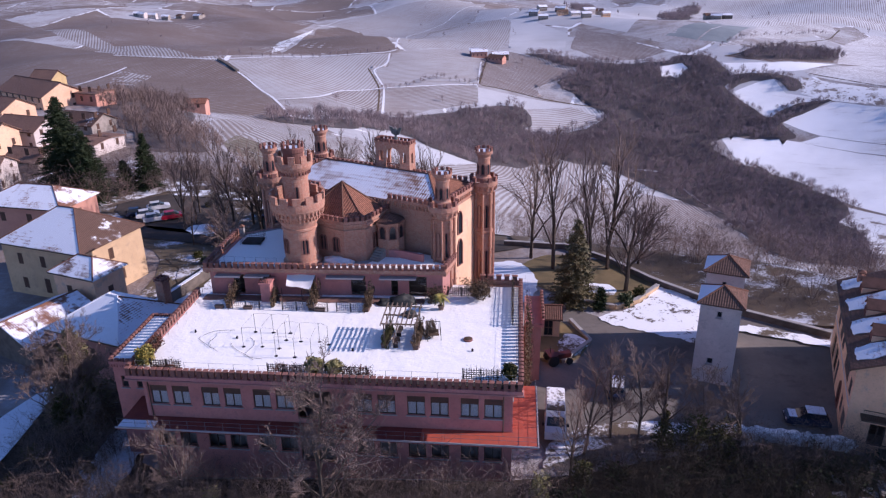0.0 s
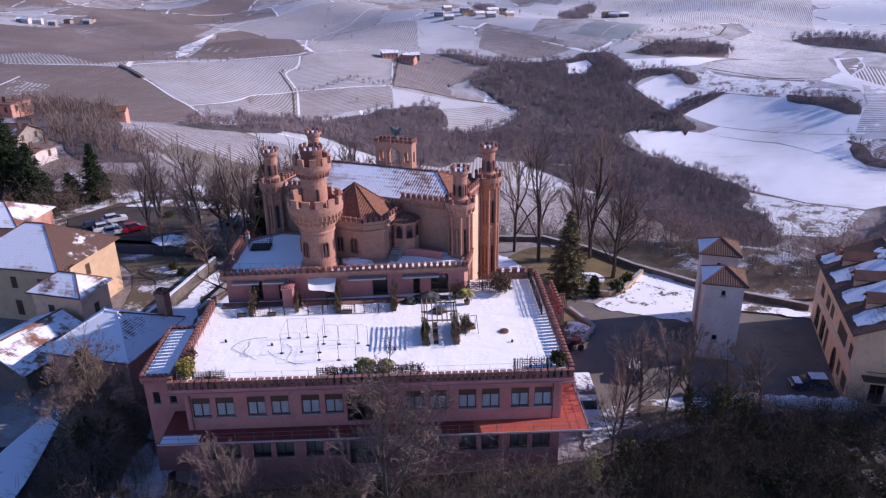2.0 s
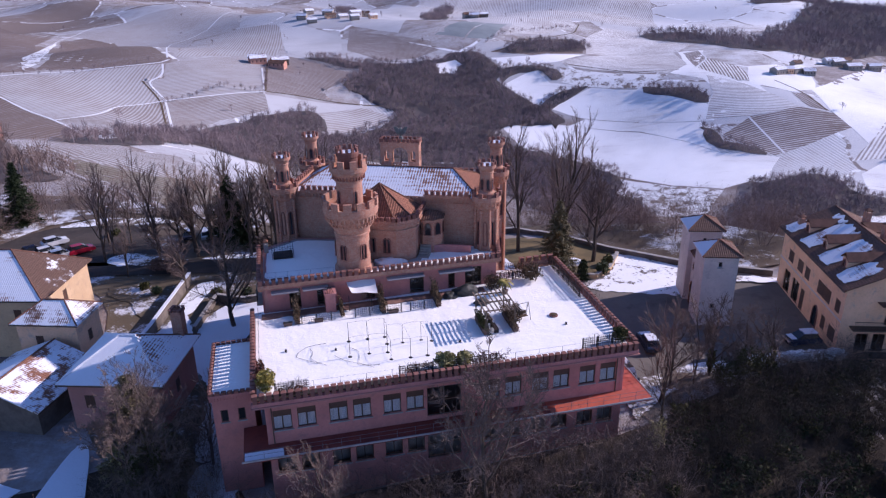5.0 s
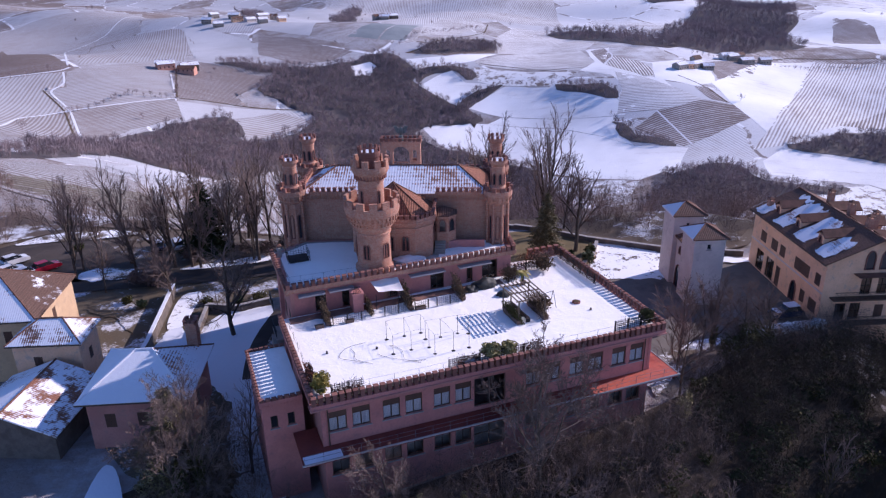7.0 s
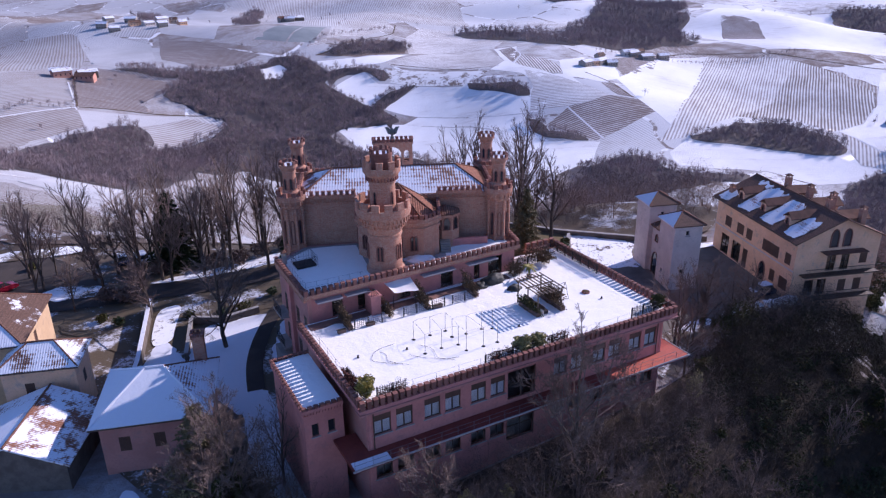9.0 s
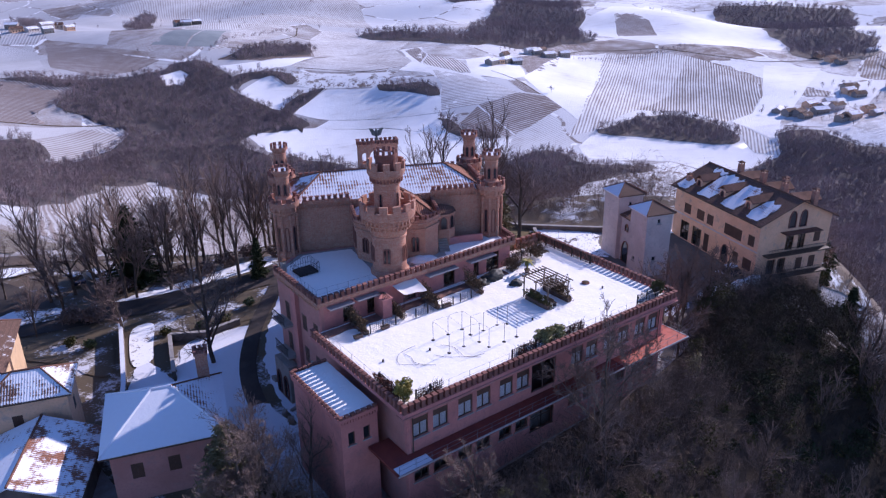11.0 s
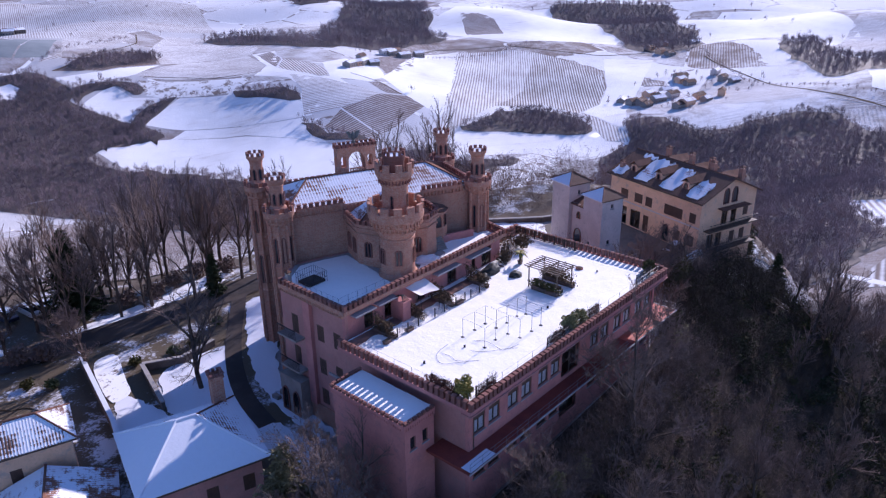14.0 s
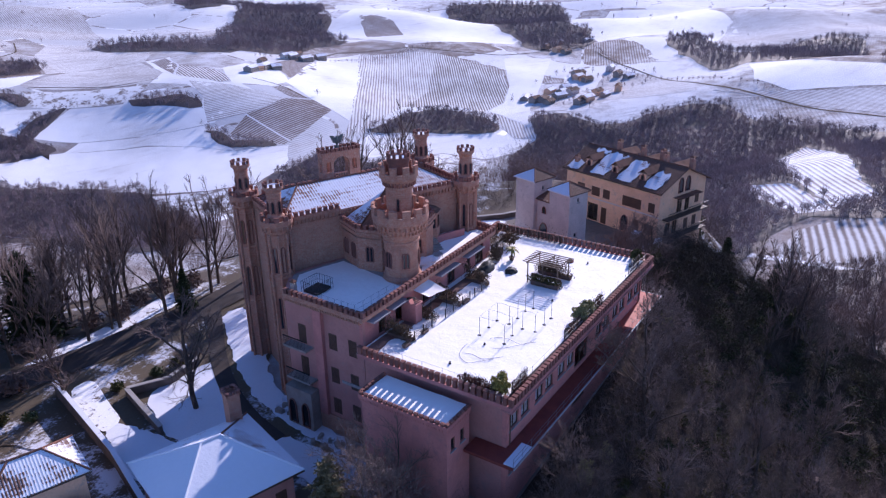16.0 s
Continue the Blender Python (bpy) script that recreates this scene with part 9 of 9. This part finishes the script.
wood(1, [(-110, 324), (-97, 341), (-87, 378), (-88, 470), (-67, 517), (-37, 551), (-13, 570), (11, 584), (12, 565), (8, 539), (37, 545), (74, 581), (67, 547), (23, 486), (-43, 388), (-65, 416), (-81, 326), (-104, 296)])
wood(1, [(62, 516), (106, 527), (116, 502), (137, 448), (169, 432), (202, 430), (189, 357), (141, 338), (129, 364), (133, 447), (105, 484)])
# thickets between the meadows
wood(1, [(291, 590), (306, 581), (324, 563), (328, 543), (323, 528), (309, 551), (290, 576)])
wood(1, [(301, 507), (305, 494), (306, 474), (319, 445), (314, 440), (294, 463), (292, 484)])
wood(1, [(390, 412), (427, 417), (479, 421), (505, 408), (504, 365), (489, 338), (476, 341), (448, 367), (418, 391)])
wood(1, [(110, 190), (170, 290), (234, 372), (268, 388), (293, 403), (318, 409), (341, 397), (336, 376), (352, 364), (374, 356), (399, 349), (384, 343), (356, 348), (313, 342), (274, 332), (210, 240), (150, 170)])
wood(1, [(204, 707), (251, 726), (306, 747), (287, 697), (239, 691), (205, 690)])
wood(1, [(225, 617), (251, 618), (253, 613), (196, 592), (193, 597)])
wood(1, [(-150, 256), (-145, 283), (-95, 216), (-81, 176), (-70, 160), (-84, 160), (-114, 192)])
# the wooded slope east of the cream house, and woods far off
wood(1, [(515, 324), (531, 322), (546, 304), (528, 279), (525, 242), (553, 227), (577, 201), (581, 178), (552, 144), (532, 111), (519, 79), (512, 4), (219, 10), (222, 32), (220, 62), (150, 75), (110, 90), (110, 130), (200, 190), (412, 287), (443, 304), (461, 303), (483, 301)])
wood(0, [(502, 728), (617, 815), (674, 868), (918, 1126), (1003, 1020), (741, 761), (674, 706), (636, 634), (572, 644), (496, 613), (466, 652), (468, 685)])
wood(0, [(1132, 822), (1184, 834), (1325, 683), (1248, 622), (941, 486), (921, 438), (863, 407), (816, 402), (762, 451), (832, 505)])
wood(0, [(898, 335), (994, 307), (872, 259), (811, 220), (948, 183), (999, 147), (969, 105), (902, 92), (677, 103), (755, 190), (683, 195), (728, 234), (813, 284)])
wood(0, [(932, 79), (971, 41), (662, 33), (657, 65)])
wood(0, [(418, 833), (451, 808), (498, 722), (481, 656), (442, 643), (401, 779)])
wood(0, [(181, 1001), (281, 1259), (288, 1238), (151, 814)])
wood(0, [(66, 944), (100, 1200), (102, 1036), (69, 888)])
wood(0, [(842, 1242), (968, 1200), (674, 900), (620, 920)])

wood(1, [(75, 42), (68, 10), (130, 8), (158, 16), (163, 44), (150, 54), (120, 58), (95, 64), (84, 58)])
# brush on the bank west of the castle and behind it
wood(2, [(-60, 137), (-45, 128), (-20, 122), (0, 114), (12, 106), (30, 92), (36, 96), (14, 112), (0, 121), (-20, 130), (-45, 136), (-58, 143)])
bank = points_in([(0, 106), (9, 105), (15.5, 99), (20.5, 92.6), (28.5, 84.8), (38, 79.4), (44, 86), (32, 96), (22, 104), (12, 110)], 1.5, 1.1, 2.6)
scatter("bank_brush", BUSH, bank, M_TWIG2, "low grey-brown brush on bank below park wall", "brush")
wood(2, [(-100, 116), (-78, 116), (-70, 128), (-58, 133), (-62, 144), (-80, 150), (-100, 148)])
wood(2, [(10, 107), (30, 93), (44, 85), (60, 92), (62, 125), (45, 150), (20, 150), (0, 135)])
wood(2, [(42, 78), (44, 58), (60, 50), (80, 70), (75, 110), (50, 105)])
# hedgerow trees scattered over the country
rh = np.random.RandomState(21)
hedge = [(rh.uniform(-700, 1200), rh.uniform(420, 1300), rh.uniform(4, 9)) for k in range(130)] + [(rh.uniform(900, 2400), rh.uniform(0, 1500), rh.uniform(5, 10)) for k in range(160)] + [(rh.uniform(560, 730), rh.uniform(270, 380), rh.uniform(4, 8)) for k in range(60)]
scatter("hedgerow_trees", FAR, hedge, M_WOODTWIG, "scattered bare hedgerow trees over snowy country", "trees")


def hedgerow(pts, gap=3.0, lo=3, hi=7):
    out = []
    for p, q in zip(pts, pts[1:]):
        n = int(math.hypot(q[0] - p[0], q[1] - p[1]) / gap) + 1
        out += [(p[0] + (q[0] - p[0]) * i / n + rh.uniform(-1.5, 1.5), p[1] + (q[1] - p[1]) * i / n + rh.uniform(-1.5, 1.5), rh.uniform(lo, hi)) for i in range(n)]
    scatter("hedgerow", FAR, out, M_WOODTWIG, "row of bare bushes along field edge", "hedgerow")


hedgerow([(-100, 554), (-60, 600), (-30, 600), (-25, 667)], 4)
hedgerow([(-230, 566), (-149, 626), (-95, 654)], 9, 4, 7)
hedgerow([(197, 584), (248, 620), (307, 578)], 4)
hedgerow([(460, 610), (605, 556), (700, 540)], 5)
hedgerow([(187, 715), (248, 768), (327, 827)], 6)
hedgerow([(824, 394), (689, 287), (603, 124)], 7)

# ---- vehicles ----
def car(at, turn, paint, label, snowy=False, z=None, long_=4.0, group="parked cars"):
    """A small parked car: body, cabin, glass, wheels."""
    t = thing("car", label, "car", (at[0], at[1], (float(ground_z(*at)) if z is None else z) + 0.22), turn, group)
    L, W = long_, 1.66
    prof = [(-L / 2, 0.35), (-L / 2, 0.75), (-L / 2 + 0.15, 0.88), (-L / 2 + 0.35, 0.95), (L / 2 - 1.0, 0.92), (L / 2 - 0.15, 0.78), (L / 2, 0.62), (L / 2, 0.35), (L / 2 - 0.3, 0.24), (-L / 2 + 0.3, 0.24)]
    bm = bmesh.new()
    a = [bm.verts.new((x, -W / 2 + (0.06 if z_ > 0.8 else 0), z_)) for x, z_ in prof]
    b = [bm.verts.new((x, W / 2 - (0.06 if z_ > 0.8 else 0), z_)) for x, z_ in prof]
    bm.faces.new(a)
    bm.faces.new(b[::-1])
    for i in range(len(prof)):
        j = (i + 1) % len(prof)
        bm.faces.new((a[i], b[i], b[j], a[j]))
    part("body", bm, paint, t)
    roof = [(-L / 2 + 0.3, 0.93, W / 2 - 0.1), (-L / 2 + 0.6, 1.42, W / 2 - 0.24), (L / 2 - 1.75, 1.45, W / 2 - 0.24), (L / 2 - 0.95, 0.93, W / 2 - 0.1)]
    bm = bmesh.new()
    a = [bm.verts.new((x, -w, z_)) for x, z_, w in roof]
    b = [bm.verts.new((x, w, z_)) for x, z_, w in roof]
    bm.faces.new(a)
    bm.faces.new(b[::-1])
    for i in range(3):
        bm.faces.new((a[i], b[i], b[i + 1], a[i + 1]))
    part("glasshouse", bm, M_DARKGL, t)
    bm = box(bmesh.new(), -L / 2 + 0.62, L / 2 - 1.77, -W / 2 + 0.25, W / 2 - 0.25, 1.43, 1.47)
    for x in (-L / 2 + 0.62, L / 2 - 1.8, -0.1):
        box(bm, x - 0.03, x + 0.03, -W / 2 + 0.12, -W / 2 + 0.17, 0.93, 1.2)
    part("roof", bm, paint, t)
    if snowy:
        bm = box(bmesh.new(), -L / 2 + 0.6, L / 2 - 1.8, -W / 2 + 0.24, W / 2 - 0.24, 1.472, 1.58)
        box(bm, L / 2 - 1.0, L / 2 - 0.3, -W / 2 + 0.2, W / 2 - 0.2, 0.93, 0.98)
        part("roof_snow", bm, M_SNOW, t, "snow on car roof")
    for x in (-L / 2 + 0.75, L / 2 - 0.8):
        for y in (-W / 2 + 0.02, W / 2 - 0.2):
            wm = Matrix.Translation((x, y, 0.3)) @ Matrix.Rotation(-math.pi / 2, 4, "X")
            w = piece("wheel", ("tyre",), lambda b: lathe(b, [(0.2, 0), (0.3, 0.02), (0.3, 0.16), (0.2, 0.18)], 16), M_TYRE, t, wm)
            piece("rim", ("rim",), lambda b: lathe(b, [(0.19, -0.01), (0.19, 0.19)], 12), M_CARG, w, Matrix.Identity(4))
    for y in (-0.55, 0.55):
        part("headlight", box(bmesh.new(), L / 2 - 0.06, L / 2 + 0.01, y - 0.16, y + 0.16, 0.58, 0.7), M_PALEPAINT, t)
    return t


car((28.4, 60.8), 172, M_CARD, "dark blue car with snow on its roof", True, 7.2, 4.0)
for at, tn, pm, lb, ln in (((-40.3, 117.6), 96, M_CARW, "white car under bare trees beside lane", 4.6), ((-43.0, 118.0), 92, M_CARD, "dark car under bare trees beside lane", 4.2)):
    car(at, tn, pm, lb, pm is M_CARD, float(ground_z(*at)) + 0.02, ln)
car((11.2, 64.6), 80, M_CARD, "dark car half hidden by bare shrubs", True, 7.2, 4.0)
lot = [((-63.8, 119.0), 30, M_CARD), ((-61.6, 118.2), 30, M_CARW), ((-59.4, 116.4), 30, M_CARW), ((-61.6, 122.4), 30, M_CARW), ((-56.8, 117.8), 30, M_CARR)]
for (lx, ly), tn, pm in lot:
    at = (lx - 2.2, ly - 2.4)
    car(at, tn, pm, {"white_car_paint": "white", "red_car_paint": "red", "silver_car_paint": "silver", "dark_blue_car_paint": "dark blue"}[pm.name] + " car parked in snowy village car park", False, 5.85)
# white van at the corner of the wing
van = thing("van", "white delivery van with snow on roof", "van", (4.6, 58.6, 7.5), -92)
prof = [(-2.6, 0.35), (-2.6, 2.35), (-2.5, 2.45), (1.3, 2.45), (1.75, 2.2), (2.2, 1.35), (2.75, 1.1), (2.85, 0.8), (2.85, 0.35)]
bm = bmesh.new()
a, b = ([bm.verts.new((x, s * (0.98 - 0.08 * max(0, z - 1.2)), z)) for x, z in prof] for s in (-1, 1))
bm.faces.new(a)
bm.faces.new(b[::-1])
for i in range(len(prof)):
    j = (i + 1) % len(prof)
    bm.faces.new((a[i], b[i], b[j], a[j]))
part("body", bm, M_CARW, van)
part("windscreen", prism(bmesh.new(), [(1.8, -0.78), (2.22, -0.84), (2.22, 0.84), (1.8, 0.78)], 1.42, 1.43), M_DARKGL, van)
bm = bmesh.new()
quad(bm, (1.8, -0.78, 2.13), (1.8, 0.78, 2.13), (2.21, 0.84, 1.39), (2.21, -0.84, 1.39))
part("windscreen", bm, M_DARKGL, van)
part("roof_snow", box(bmesh.new(), -2.5, 1.25, -0.82, 0.82, 2.455, 2.53), M_SNOWP, van, "patchy snow on roof")
for x in (-1.7, 1.9):
    for y in (-0.98, 0.8):
        w = piece("wheel", ("tyre",), lambda b: lathe(b, [(0.2, 0), (0.3, 0.02), (0.3, 0.16), (0.2, 0.18)], 16), M_TYRE, van, Matrix.Translation((x, y, 0.3)) @ Matrix.Rotation(-math.pi / 2, 4, "X"))
        piece("rim", ("rim",), lambda b: lathe(b, [(0.19, -0.01), (0.19, 0.19)], 12), M_CARG, w, Matrix.Identity(4))
for s in (-1, 1):
    part("wing_mirror", box(bmesh.new(), 1.95, 2.1, s * 1.12 - 0.1, s * 1.12 + 0.1, 1.3, 1.6), M_IRON, van)
# small red tractor by the grass bed
tr = thing("tractor", "small red farm tractor beside grass bed", "tractor", (5.2, 70.0, 7.4), 20)
part("body", box(bmesh.new(), 0.1, 1.7, -0.35, 0.35, 0.6, 1.15), M_TRACTOR, tr)
part("seat", box(bmesh.new(), -0.7, -0.2, -0.3, 0.3, 0.9, 1.05), M_TYRE, tr)
part("mudguard", box(bmesh.new(), -1.0, 0.0, -0.8, 0.8, 1.2, 1.28), M_TRACTOR, tr)
for x, r in ((-0.5, 0.62), (1.35, 0.38)):
    for y in (-0.85, 0.6):
        part("wheel", lathe(bmesh.new(), [(r * 0.5, 0), (r, 0.04), (r, 0.24), (r * 0.5, 0.28)], 18), M_TYRE, tr).matrix_local = Matrix.Translation((x, y, r)) @ Matrix.Rotation(-math.pi / 2, 4, "X")
part("roll_bar", tube(bmesh.new(), (-0.6, 0, 1.2), (-0.7, 0, 2.1), 0.04), M_IRON, tr)
# rubble and stacked stones at the foot of the castle wall
rs = random.Random(8)
for k in range(26):
    x, y = (-29.6 + rs.uniform(-1.6, 1.4), 76.2 + rs.uniform(-1.4, 1.4)) if k < 14 else (-32.6 + rs.uniform(-0.7, 0.9), 68.5 + rs.uniform(-2.6, 2.6))
    bm = bmesh.new()
    bmesh.ops.create_cube(bm, size=1.0)
    sx, sy, sz = rs.uniform(0.4, 0.9), rs.uniform(0.3, 0.6), rs.uniform(0.25, 0.5)
    for v in bm.verts:
        v.co = Vector((v.co.x * sx, v.co.y * sy, v.co.z * sz + sz / 2)) * rs.uniform(0.85, 1.1)
    ob = part("stone_block", bm, M_STONE if k % 3 else M_SNOW)
    ob.matrix_world = pose(x, y, float(ground_z(x, y)) + 0.12, 0, 0, rs.uniform(0, 180))
    tagged(ob, "loose grey stone block lying in snow" if k % 3 else "stone block thickly capped with snow", "stone block", "stone blocks by the wall")
